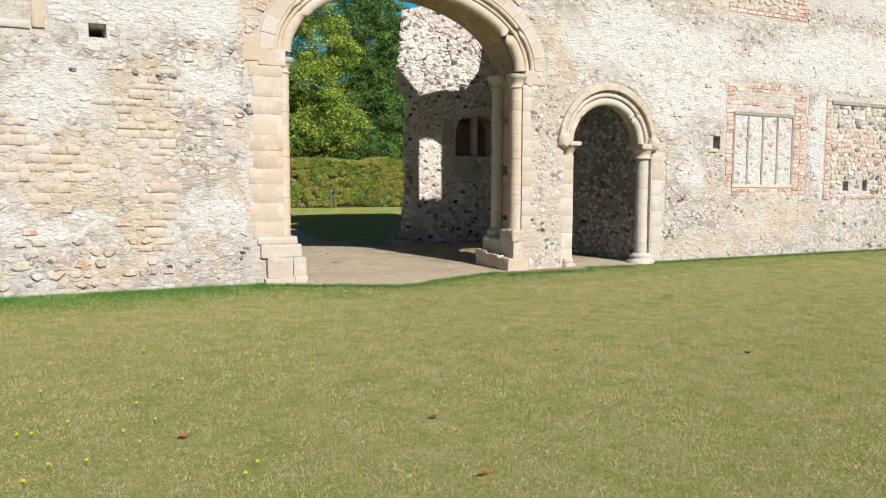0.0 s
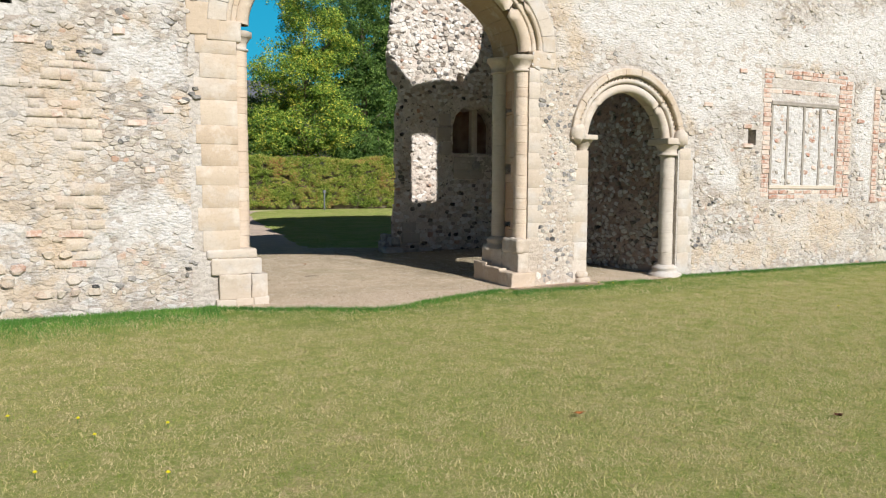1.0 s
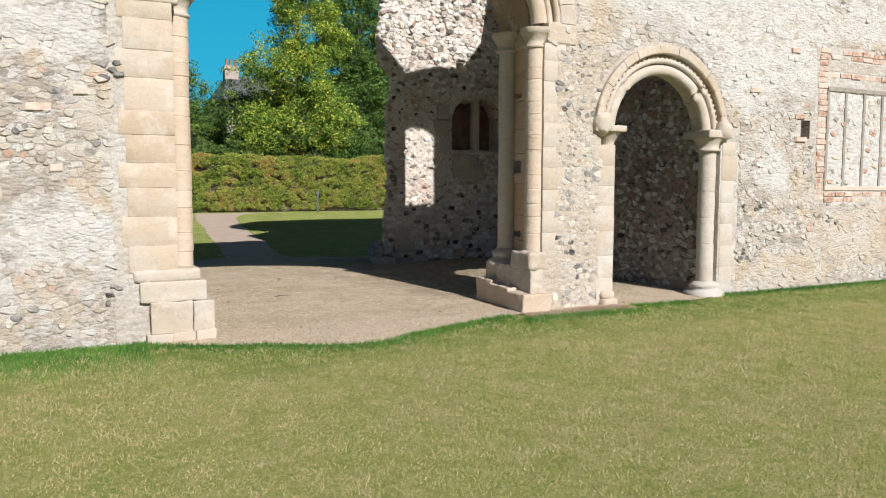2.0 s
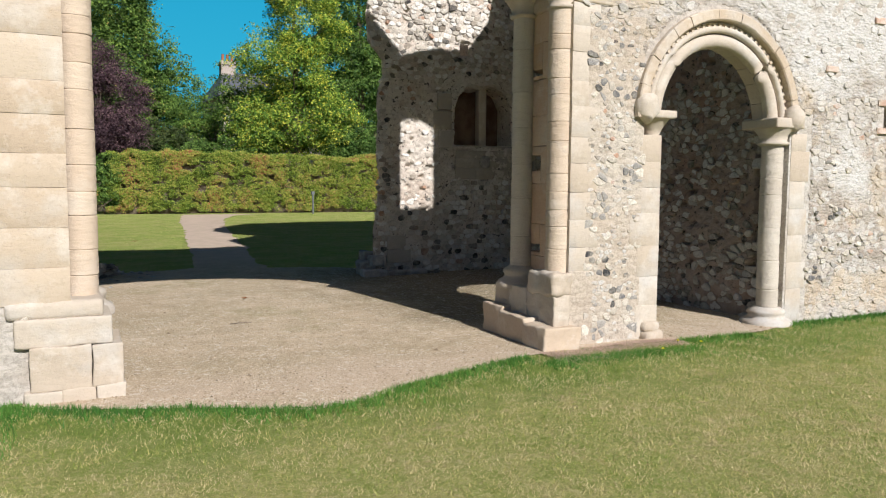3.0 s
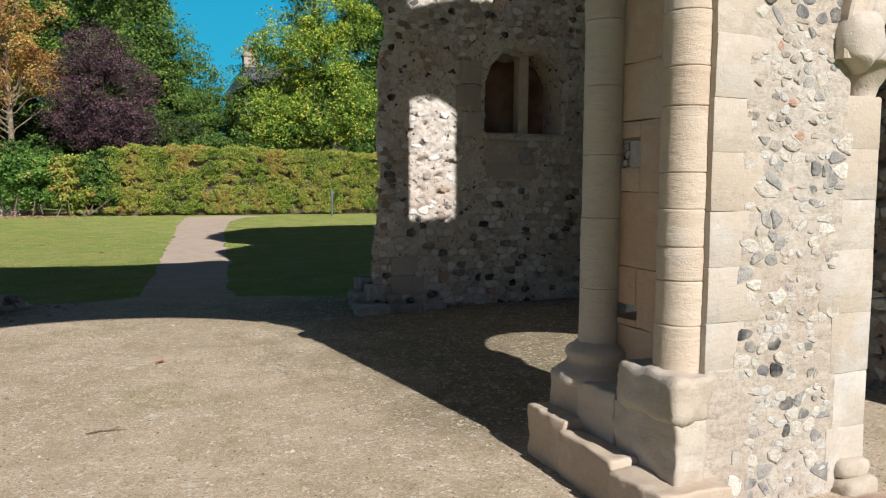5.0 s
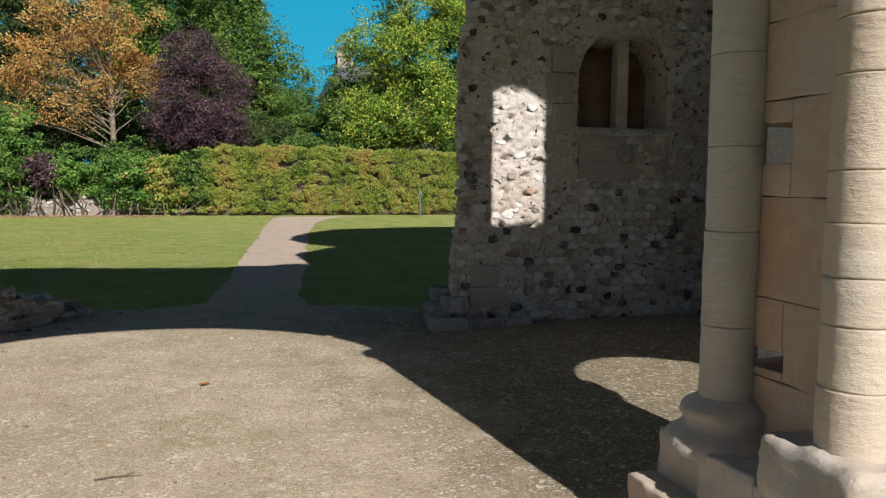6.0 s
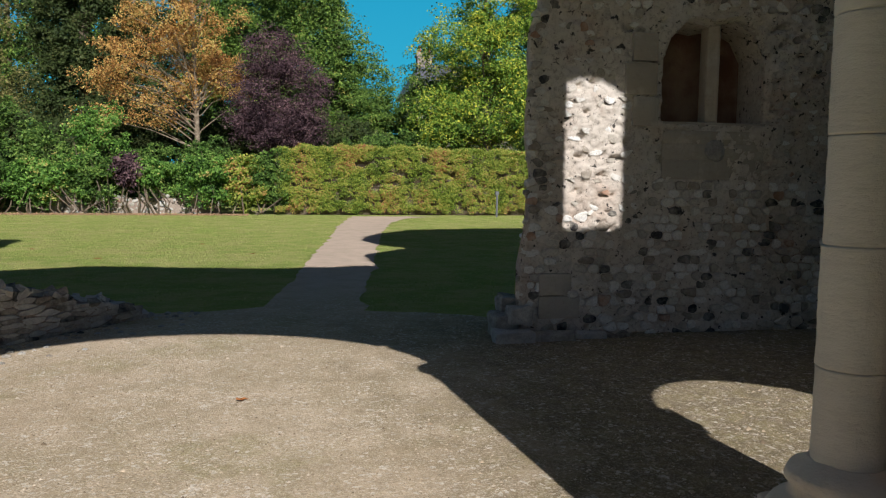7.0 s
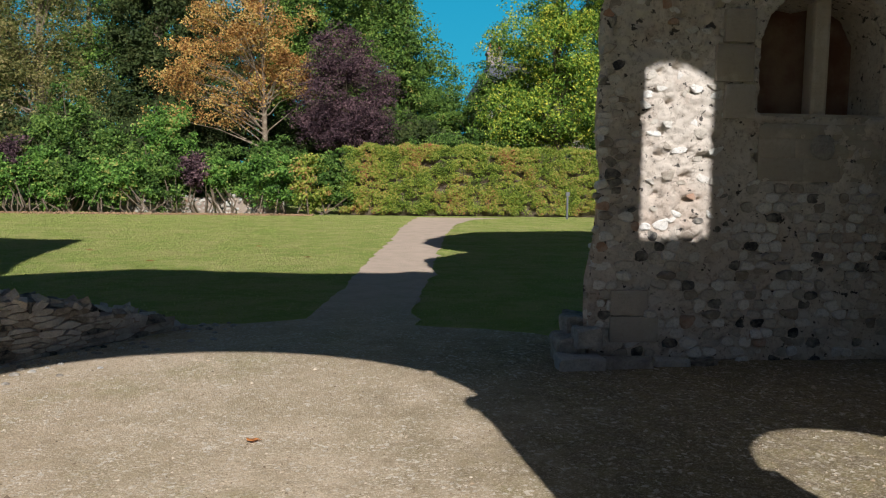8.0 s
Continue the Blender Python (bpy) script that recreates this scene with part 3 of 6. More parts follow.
def rubble_cells(x0, x1, z0, z1, sx, sz, r, keep, drop=0.28, stray=(0.42, 0.38)):
    """Interlocking rubble: many-sided outlines in (x, z) that fill a face, about sx by sz each, where keep holds."""
    nx, nz = int((x1 - x0) / sx) + 1, int((z1 - z0) / sz) + 1
    u = np.arange(nx)[None] + 0.5 * (np.arange(nz) % 2)[:, None] + r.uniform(-stray[0], stray[0], (nz, nx))
    w = np.arange(nz)[:, None] + r.uniform(-stray[1], stray[1], (nz, nx))
    on = r.uniform(size=(nz, nx)) > drop
    out = []
    for j in range(nz):
        for i in range(nx):
            if not on[j, i]:
                continue
            cu, cw = u[j, i], w[j, i]
            if not keep(x0 + cu * sx, z0 + cw * sz, 0.5 * sx, 0.5 * sz):
                continue
            near = []
            for q in range(max(0, j - 2), min(nz, j + 3)):
                for p in range(max(0, i - 2), min(nx, i + 3)):
                    if on[q, p] and (q != j or p != i):
                        du, dw = u[q, p] - cu, w[q, p] - cw
                        near.append((du * du + dw * dw, du, dw))
            near.sort()
            poly = [(-1.1, -1.0), (1.1, -1.0), (1.1, 1.0), (-1.1, 1.0)]
            for d2, du, dw in near[:12]:
                lim = d2 * 0.5
                new_poly = []
                n = len(poly)
                for k in range(n):
                    pa, pb = poly[k], poly[(k + 1) % n]
                    da, db = pa[0] * du + pa[1] * dw - lim, pb[0] * du + pb[1] * dw - lim
                    if da <= 0:
                        new_poly.append(pa)
                    if (da < 0) != (db < 0):
                        t = da / (da - db)
                        new_poly.append((pa[0] + (pb[0] - pa[0]) * t, pa[1] + (pb[1] - pa[1]) * t))
                poly = new_poly
            if len(poly) >= 4:
                out.append((x0 + cu * sx, z0 + cw * sz, [(p * sx, q * sz) for p, q in poly]))
    return out


def cell_shell(cell, y, rise, r, gap=0.9):
    """A worn angular stone over one outline: vertices and faces, standing out towards -y."""
    cx, cz, poly = cell
    ring = []
    n = len(poly)
    for k in range(n):
        (ax, az), (bx, bz) = poly[k], poly[(k + 1) % n]
        if (bx - ax) ** 2 + (bz - az) ** 2 < 0.0002:
            ring.append(((ax + bx) / 2, (az + bz) / 2))
        else:
            ring += [(ax * 0.76 + bx * 0.24, az * 0.76 + bz * 0.24), (ax * 0.24 + bx * 0.76, az * 0.24 + bz * 0.76)]
    m = len(ring)
    jit = r.uniform(0.88, 1.05, m) * gap
    lift = r.uniform(0.7, 1.15, (2, m))
    fx, fz = r.normal(0, 5.0), r.normal(-1.5, 5.0)
    v, f = [], []
    for s, d, k in ((1.02, 0.5, -1), (0.95, -0.6, 0), (0.74, -1.0, 1)):
        for q in range(m):
            px, pz = ring[q][0] * jit[q] * s, ring[q][1] * jit[q] * s
            h = d * (lift[k][q] if k >= 0 else 1.0) + ((px * fx + pz * fz) * 0.8 if k >= 0 else 0.0)
            v.append((cx + px, y + rise * min(h, 0.4), cz + pz))
    f = [tuple(range(2 * m, 3 * m))]
    for k in range(2):
        for q in range(m):
            e = (q + 1) % m
            f.append((k * m + q, k * m + e, (k + 1) * m + e, (k + 1) * m + q))
    return v, f


def lay_cells(parent, cells, y, low, high, joined, pieces, near, r, name="stone", turn=None, gap=0.9, lift=None):
    """Sets the stones of a face: those near the walk as pieces of their own, the rest joined."""
    rest, count = [], 0
    for cell in cells:
        v, f = cell_shell(cell, lift(cell[0], cell[1]) if lift else 0.0, low + (high - low) * r.uniform() ** 1.7, r, gap)
        if count < 300 and near(cell[0], cell[1]):
            count += 1
            cx, cz = cell[0], cell[1]
            at = Vector((cx, y, cz))
            if turn:
                mid = Vector(turn((cx, 0.0, cz)))
                v = [Vector(turn(p)) - mid for p in v]
                at = mid + Vector((y, 0, 0))
            else:
                v = [(p[0] - cx, p[1], p[2] - cz) for p in v]
            ob = place(name, mesh(name, v, f), pieces, parent)
            ob.location = at
        else:
            if turn:
                v = [turn(p) for p in v]
                v = [(p[0] + y, p[1], p[2]) for p in v]
            else:
                v = [(p[0], p[1] + y, p[2]) for p in v]
            rest.append((v, f))
    if rest:
        v, f = merge(rest)
        tagged(place("rubble_stones", mesh("rubble_stones", v, f), joined, parent), kind="stuff")


def lumps(x, z, seed, pit=0.37):
    """Relief of weathered rubble masonry, towards the front: swells, set stones and small deep pits."""
    h = 0.024 * noise.noise(Vector((x * 1.7, z * 1.7, seed))) + 0.024 * noise.noise(Vector((x * 6, z * 8, seed + 4)))
    h += 0.020 * noise.noise(Vector((x * 17, z * 21, seed + 8))) + 0.006 * noise.noise(Vector((x * 38, z * 42, seed + 2)))
    p = noise.noise(Vector((x * 9, z * 13, seed + 3)))
    if p > pit:
        h -= 0.06 * min((p - pit) / 0.12, 1.0)
    return h


def relief(name, x0, x1, z0, z1, s, keep, y, seed, material, parent, turn=None, amount=1.0, pit=0.37, sink=0.07, label=""):
    """The worn face of a rubble wall as a fine uneven sheet, turned back at its edges."""
    xs, zs = np.arange(x0, x1, s), np.arange(z0, z1, s)
    idx, v, f = {}, [], []
    for i, x in enumerate(xs):
        for j, q in enumerate(zs):
            if keep(x, q):
                idx[i, j] = len(v)
                v.append((float(x), y - amount * lumps(x, q, seed, pit), float(q)))
    for (i, j), k in idx.items():
        if not all((i + p, j + q) in idx for p, q in ((1, 0), (-1, 0), (0, 1), (0, -1))):
            v[k] = (v[k][0], y + sink, v[k][2])
        ring = ((i, j), (i + 1, j), (i + 1, j + 1), (i, j + 1))
        if all(q in idx for q in ring):
            f.append(tuple(idx[q] for q in ring))
    me = mesh(name, [turn(p) for p in v] if turn else v, f)
    for p in me.polygons:
        p.use_smooth = True
    return place(name, me, material, parent, label)


def worn_stone(name, w, d, h, rr):
    """A dressed stone with an uneven face, rubbed edges and chipped corners, front towards -y."""
    us, ws = (0.0, 0.015, 0.33, 0.67, 0.985, 1.0), (0.0, 0.02, 0.5, 0.98, 1.0)
    o = Vector((rr.uniform(0, 50), rr.uniform(0, 50), rr.uniform(0, 50)))
    v, f = [], []
    for p in ws:
        for q in us:
            x, z = (q - 0.5) * w, p * h
            edge = q in (0.0, 1.0), p in (0.0, 1.0)
            rub = 0.0022 if any(edge) else 0.0
            if all(edge):
                rub = 0.005 + 0.022 * rr.uniform() ** 4
            dn = noise.noise_vector(Vector((x * 9, 0, z * 9)) + o)
            v.append((x + (dn.x * 0.003 if edge[0] else 0), rub * rr.uniform(0.3, 1.3) + dn.y * 0.003, z + (dn.z * 0.003 if edge[1] else 0)))
    n, m = len(us), len(ws)
    f = [(j * n + i, j * n + i + 1, (j + 1) * n + i + 1, (j + 1) * n + i) for j in range(m - 1) for i in range(n - 1)]
    rim = list(range(n)) + [j * n + n - 1 for j in range(1, m)] + [(m - 1) * n + i for i in range(n - 2, -1, -1)] + [j * n for j in range(m - 2, 0, -1)]
    b, c = len(v), len(v) + len(rim)
    v += [v[k] for k in rim] + [(v[k][0], d, v[k][2]) for k in rim]
    for k in range(len(rim)):
        e = (k + 1) % len(rim)
        f.append((b + e, b + k, c + k, c + e))
    me = mesh(name, v, f)
    for p in me.polygons:
        p.use_smooth = True
    return me


# ---- ground ----
def gz(x, y):
    """Height of the ground."""
    if y < 9.2:
        return 0.28 - 0.035 * min(9.2 - y, 14.0)
    if y < 18:
        return 0.28
    return 0.28 + 0.17 * min((y - 18) / 14, 1.0)


def steps(lo, hi, fine, far):
    a = list(np.arange(lo, hi + 1e-6, fine))
    g, out_lo, out_hi = fine, [], []
    while a[-1] + g < far:
        g *= 1.7
        a.append(a[-1] + g)
        a.insert(0, a[0] - g)
    return a


def build_ground():
    xs, ys = steps(-8, 20, 0.5, 2500), steps(-6, 38, 0.4, 2500)
    v = []
    for y in ys:
        for x in xs:
            bump = 0.03 * noise.noise(Vector((x * 0.5, y * 0.5, 0))) if -6 < y < 8.2 else 0.0
            v.append((x, y, gz(x, y) + bump))
    n = len(xs)
    f = [(j * n + i, j * n + i + 1, (j + 1) * n + i + 1, (j + 1) * n + i) for j in range(len(ys) - 1) for i in range(n - 1)]
    me = mesh("ground", v, f)
    for p in me.polygons:
        p.use_smooth = True
    ob = place("ground", me, TURF)
    return tagged(ob, "mown lawn of green and dry yellow grass", "ground", kind="structure")


GRAVEL_EDGE = [(-3.0, 9.9), (2.0, 9.9), (2.2, 9.28), (2.47, 9.13), (2.80, 8.95), (3.13, 8.88), (3.45, 8.72), (3.78, 8.58), (4.07, 8.62),
               (4.44, 8.80), (4.85, 8.93), (5.27, 9.07), (5.79, 9.2), (6.3, 9.2), (6.75, 9.16), (7.1, 9.12), (7.8, 9.08), (8.4, 9.2),
               (8.7, 9.9), (9.3, 12.0), (10.0, 15.2), (7.0, 15.2), (6.1, 15.6), (5.3, 15.9), (5.38, 17.2), (5.78, 19.6), (6.05, 22.0),
               (6.6, 26.0), (7.25, 29.6), (8.0, 31.6), (9.2, 32.6), (6.4, 32.6), (6.15, 31.2), (5.75, 28.5), (5.25, 24.0), (4.80, 20.5),
               (4.55, 18.2), (4.38, 16.9), (4.2, 16.15), (3.2, 15.9), (2.6, 15.7), (-3.0, 15.7)]


def inside(x, y, poly):
    hit = False
    for (ax, ay), (bx, by) in zip(poly, poly[1:] + poly[:1]):
        if (ay > y) != (by > y) and x < (bx - ax) * (y - ay) / (by - ay) + ax:
            hit = not hit
    return hit


def build_gravel():
    from mathutils.geometry import tessellate_polygon
    edge = []
    for (ax, ay), (bx, by) in zip(GRAVEL_EDGE, GRAVEL_EDGE[1:] + GRAVEL_EDGE[:1]):
        k = max(1, int(math.hypot(bx - ax, by - ay) / 0.2))
        for i in range(k):
            t = i / k
            x, y = ax + (bx - ax) * t, ay + (by - ay) * t
            w = noise.noise(Vector((x * 2.5, y * 2.5, 3.0))) * (0.05 if y < 15 else 0.13)
            edge.append((x + w, y + w))
    v = [(x, y, gz(x, y) + 0.008) for x, y in edge]
    f = [t for t in tessellate_polygon([[Vector((x, y, 0)) for x, y in edge]])]
    me = mesh("gravel_path", v, f)
    bm = bmesh.new()
    bm.from_mesh(me)
    bmesh.ops.recalc_face_normals(bm, faces=bm.faces)
    if sum(q.normal.z for q in bm.faces) < 0:
        bmesh.ops.reverse_faces(bm, faces=bm.faces)
    bm.to_mesh(me)
    bm.free()
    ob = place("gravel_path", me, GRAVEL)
    return tagged(ob, "pale trodden gravel floor and path", "path", kind="structure")


build_ground()
build_gravel()

# ---- front wall ----
Y0, Y1 = 9.30, 10.45  # faces of the front wall
AX, AZ, AA, AB = 4.34, 3.12, 1.62, 0.92  # great arch: centre, springing, half span, rise
DX, DZ, DR = 7.57, 2.085, 0.64  # small door: centre, springing, radius
rng = np.random.default_rng(7)


def arch_loop(cx, cz, a, b, n=28):
    """Points of a half ellipse from its right springing to its left."""
    return [(cx + a * math.cos(math.pi * i / n), cz + b * math.sin(math.pi * i / n)) for i in range(n + 1)]


def rect(x0, x1, z0, z1):
    return [(x0, z0), (x1, z0), (x1, z1), (x0, z1)]


def ragged(points, step, amount, seed):
    out = []
    for (ax, az), (bx, bz) in zip(points, points[1:]):
        k = max(1, int(math.hypot(bx - ax, bz - az) / step))
        for i in range(k):
            t = i / k
            x, z = ax + (bx - ax) * t, az + (bz - az) * t
            out.append((x + noise.noise(Vector((x * 3, z * 3, seed))) * amount, z + noise.noise(Vector((x * 3, z * 3, seed + 9.5))) * amount))
    return out + [points[-1]]


def front_wall():
    low = -0.15
    great = [(AX + AA + 0.29, low)] + arch_loop(AX, AZ, AA + 0.29, AB + 0.27) + [(AX - AA - 0.29, low)]
    door_f = [(DX + 0.86, low)] + arch_loop(DX, DZ, 0.87, DR + 0.23, 18)[:9] + arch_loop(DX, DZ, DR + 0.2, DR + 0.23, 18)[9:] + [(DX - DR, low)]
    top = ragged([(18.0, 9.6), (12.0, 9.9), (9.1, 9.2), (8.85, 7.6), (8.72, 6.75), (8.4, 6.26), (7.2, 6.10), (6.75, 6.75), (5.4, 6.62), (3.7, 6.8), (2.7, 6.95), (1.2, 6.5), (1.1, 6.45), (0.92, 7.4), (0.85, 10.0), (-2, 10.3), (-5, 10.2)], 0.3, 0.10, 2.0)
    outer = [(-5.0, low)] + great[::-1] + door_f[::-1] + [(18.0, low)] + top
    door_b = [(DX + 0.95, low)] + arch_loop(DX, DZ + 0.5, 0.95, 1.35, 18) + [(DX - DR - 0.15, low)]
    great_b = [(AX + AA + 0.58, low)] + arch_loop(AX, AZ, AA + 0.58, AB + 0.5) + [(AX - AA - 0.58, low)]
    outer_b = [(-5.0, low)] + great_b[::-1] + door_b[::-1] + [(18.0, low)] + top
    lancet_f = [(7.31, 4.6), (7.87, 4.6), (7.87, 5.86), (7.74, 5.97), (7.5, 6.0), (7.31, 5.92)]
    lancet_b = [(7.25, 3.95), (7.92, 3.95), (7.92, 5.9), (7.74, 6.0), (7.5, 6.02), (7.25, 5.96)]
    holes = [(lancet_f, lancet_b)]

    def blind(x0, x1, z0, z1):
        cx, cz = (x0 + x1) / 2, (z0 + z1) / 2
        back = [(cx + (x - cx) * 0.05, cz + (z - cz) * 0.05) for x, z in rect(x0, x1, z0, z1)]
        holes.append((rect(x0, x1, z0, z1), back))

    blind(0.44, 0.62, 3.09, 3.24)
    blind(9.75, 9.91, 2.10, 2.32)
    blind(13.06, 13.22, 1.42, 1.60)
    blind(13.62, 13.76, 1.42, 1.62)
    me = slab("wall_front", outer, holes, Y0, Y1, outer_b)
    ob = place("wall_front", me, MORTAR)
    return tagged(ob, "ruined priory wall of flint, rubble and lime mortar", "wall", kind="structure")


WALL = front_wall()


def in_ashlar(x, z, mx=0.0, mz=0.0):
    """Whether a place on the front face belongs to dressed stone, brick or an opening."""
    if 2.12 - mx < x < 2.7 + mx and z < 3.3:
        return True
    if 5.9 - mx < x < 6.68 + mx and z < 2.92:
        return True
    ax, az = (x - AX) / (AA + 0.46 + mx), (z - AZ) / (AB + 0.46 + mz)
    if ax * ax + az * az < 1 and z > AZ or (abs(x - AX) < AA + 0.1 and z <= AZ):
        return True
    if z < 2.2 and (6.62 - mx < x < 8.72 + mx):
        return True
    if z >= 2.1 and math.hypot(x - DX, z - DZ) < 0.96 + mx:
        return True
    if 10.0 - mx < x < 12.0 + mx and 1.32 - mz < z < 3.2 + mz:
        return True
    if 12.5 - mx < x < 14.6 + mx and 1.2 - mz < z < 3.15 + mz:
        return True
    if 9.95 - mx < x < 11.9 + mx and z > 4.3 - mz:
        return True
    if 7.2 - mx < x < 8.0 + mx and z > 4.45:
        return True
    return x < 0.02 + mx and z > 3.12 - mz


def hidden_hole(x, z):
    return abs(x - 0.53) < 0.16 and abs(z - 3.16) < 0.14 or abs(x - 9.83) < 0.14 and abs(z - 2.21) < 0.18


def in_zone(x, z, spots):
    """How far inside the nearest of some wall patches a place lies: above 0 is inside."""
    wx, wz = 0.35 * noise.noise(Vector((x * 1.6, z * 1.6, 5.0))), 0.35 * noise.noise(Vector((x * 1.6, z * 1.6, 15.0)))
    return max(1 - math.hypot((x + wx - a) / sa, (z + wz - b) / sb) for a, b, sa, sb in spots)


def front_stones():
    rr = np.random.default_rng(11)

    def keep(x, z, mx, mz):
        if in_ashlar(x, z, mx * 0.8, mz * 0.8) or hidden_hole(x, z):
            return False
        return rr.uniform() < (0.14 if in_zone(x, z, WHITE) > 0 else 0.34 if in_zone(x, z, OCHRE) > 0 else 0.70)

    bare = lambda x, z: not hidden_hole(x, z) and not in_ashlar(x, z)
    relief("rough_face", -1.5, 14.9, 0.2, 4.62, 0.025, bare, Y0 - 0.008, 11.0, FRONT, WALL, amount=0.5, pit=0.46, sink=0.012)
    near = lambda x, z: 8.72 < x < 9.6 and 0.5 < z < 2.0
    lay_cells(WALL, rubble_cells(-1.4, 14.9, 0.2, 4.6, 0.070, 0.042, rr, keep, 0.30), Y0, 0.001, 0.011, RUBBLE_JOINED, RUBBLE_PIECE, near, rr, gap=0.95, lift=lambda x, z: -0.008 - 0.5 * lumps(x, z, 11.0, 9.0))


def tan_blocks():
    """Small squared tan stones of an old repair, in broken courses."""
    rr = np.random.default_rng(17)
    z = 0.62
    while z < 2.9:
        h = rr.uniform(0.075, 0.125)
        x = -0.7 + rr.uniform(0, 0.1)
        while x < 1.6:
            w = rr.uniform(0.10, 0.25)
            if in_zone(x + w / 2, z + h / 2, OCHRE[:3]) > 0.05 and rr.uniform() < 0.66 and not hidden_hole(x + w / 2, z + h / 2):
                ob = place("block", worn_stone("block", w - 0.010, 0.06, h - 0.010, rr), TAN_PIECE, WALL)
                ob.location = (x + w / 2, Y0 - 0.011 - 0.008 * rr.uniform() - max(0.5 * lumps(x + w / 2, z + h / 2, 11.0, 9.0), 0.0), z)
            x += w
        z += h


def odd_stones():
    """Stray red bricks and clusters of dark flints in the rubble."""
    rr = np.random.default_rng(19)
    for x, z, w in ((0.15, 1.19, 0.12), (0.94, 2.12, 0.10), (1.62, 2.06, 0.17), (0.72, 1.03, 0.13), (1.08, 0.74, 0.12), (0.70, 2.76, 0.16), (1.48, 2.9, 0.10), (1.02, 1.02, 0.2),
                    (1.9, 2.2, 0.1), (-0.2, 0.95, 0.14), (1.72, 1.62, 0.10), (8.95, 2.6, 0.16), (9.6, 3.1, 0.14), (12.25, 1.6, 0.14), (12.2, 2.5, 0.16), (9.72, 2.33, 0.16), (9.74, 2.06, 0.2)):
        ob = place("brick", block_mesh("brick", w, 0.08, 0.06, 0.008, 0.006, int(rr.integers(1 << 30))), BRICK, WALL)
        ob.location = (x, Y0 - 0.026, z)
    for x, z, k, sp in ((1.14, 2.66, 6, 0.10), (1.02, 2.72, 3, 0.08), (1.62, 1.93, 8, 0.09), (0.0, 0.62, 7, 0.18), (-0.25, 0.66, 6, 0.12), (0.25, 2.72, 2, 0.03), (2.0, 0.72, 6, 0.12), (2.08, 2.35, 5, 0.08), (1.45, 0.5, 8, 0.2),
                        (8.98, 1.3, 7, 0.13), (9.1, 1.75, 5, 0.1), (9.35, 1.0, 7, 0.18), (10.4, 1.12, 3, 0.06), (8.85, 0.8, 6, 0.12)):
        for i in range(k):
            w, h = rr.uniform(0.045, 0.10), rr.uniform(0.035, 0.06)
            me = mesh("flint", stone_shells(np.zeros(1), np.zeros(1), 0.0, np.array([w]), np.array([h]), np.array([0.016]), rr)[0], STONE_FACES)
            ob = place("flint", me, FLINT_PIECE, WALL)
            px, pz = x + rr.normal(0, sp), z + rr.normal(0, sp * 0.5)
            ob.location = (px, Y0 - 0.010 - 0.5 * lumps(px, pz, 11.0, 9.0), pz)


def cobbles():
    """Larger rounded stones low in the wall."""
    rr = np.random.default_rng(23)
    z = 0.24
    while z < 0.92:
        h = rr.uniform(0.08, 0.13)
        x = -0.9
        while x < 1.25:
            w = h * rr.uniform(1.0, 2.0)
            if rr.uniform() < 0.5:
                me = mesh("cobble", stone_shells(np.zeros(1), np.zeros(1), 0.0, np.array([w * 0.85]), np.array([h * 0.85]), np.array([0.030]), rr)[0], STONE_FACES)
                ob = place("cobble", me, TAN_PIECE if rr.uniform() < 0.4 else RUBBLE_PIECE, WALL)
                ob.location = (x + w / 2, Y0 - 0.004 - 0.5 * lumps(x + w / 2, z + h / 2, 11.0, 9.0), z + h / 2)
            x += w
        z += h


def flint_panel(x0, x1, z0, z1, step, rr, piece_zone, seed=2):
    """Flints and small pale stones set in mortar, knapped dark ones in loose groups."""
    relief("mortar_face", x0 - 0.05, x1 + 0.05, z0 - 0.06, z1, 0.02, lambda x, q: True, Y0 - 0.006, seed, PIER_MORTAR, WALL, amount=0.2, pit=9.0, sink=0.01)
    lift = lambda x, q: -0.006 - 0.2 * lumps(x, q, seed, 9.0)
    wide = lambda x, z: x0 + 0.05 * noise.noise(Vector((0, z * 5, seed))) < x < x1 + 0.05 * noise.noise(Vector((4, z * 5, seed)))
    group = lambda x, z: noise.noise(Vector((x * 4.5, z * 4.5, 7 + seed)))
    dark = lambda x, z, mx, mz: wide(x, z) and group(x, z) > 0.04 and rr.uniform() < 0.7
    lay_cells(WALL, rubble_cells(x0, x1, z0, z1, step * 1.25, step, rr, dark, 0.15), Y0, 0.003, 0.010, FLINT_JOINED, FLINT_PIECE, piece_zone, rr, "flint", gap=0.92, lift=lift)
    pale = lambda x, z, mx, mz: wide(x, z) and group(x, z) < 0.10 and rr.uniform() < 0.42
    lay_cells(WALL, rubble_cells(x0, x1, z0, z1, step * 0.85, step * 0.55, rr, pale, 0.2), Y0, 0.002, 0.008, RUBBLE_JOINED, RUBBLE_PIECE, lambda x, z: False, rr, "stone", gap=0.9, lift=lift)


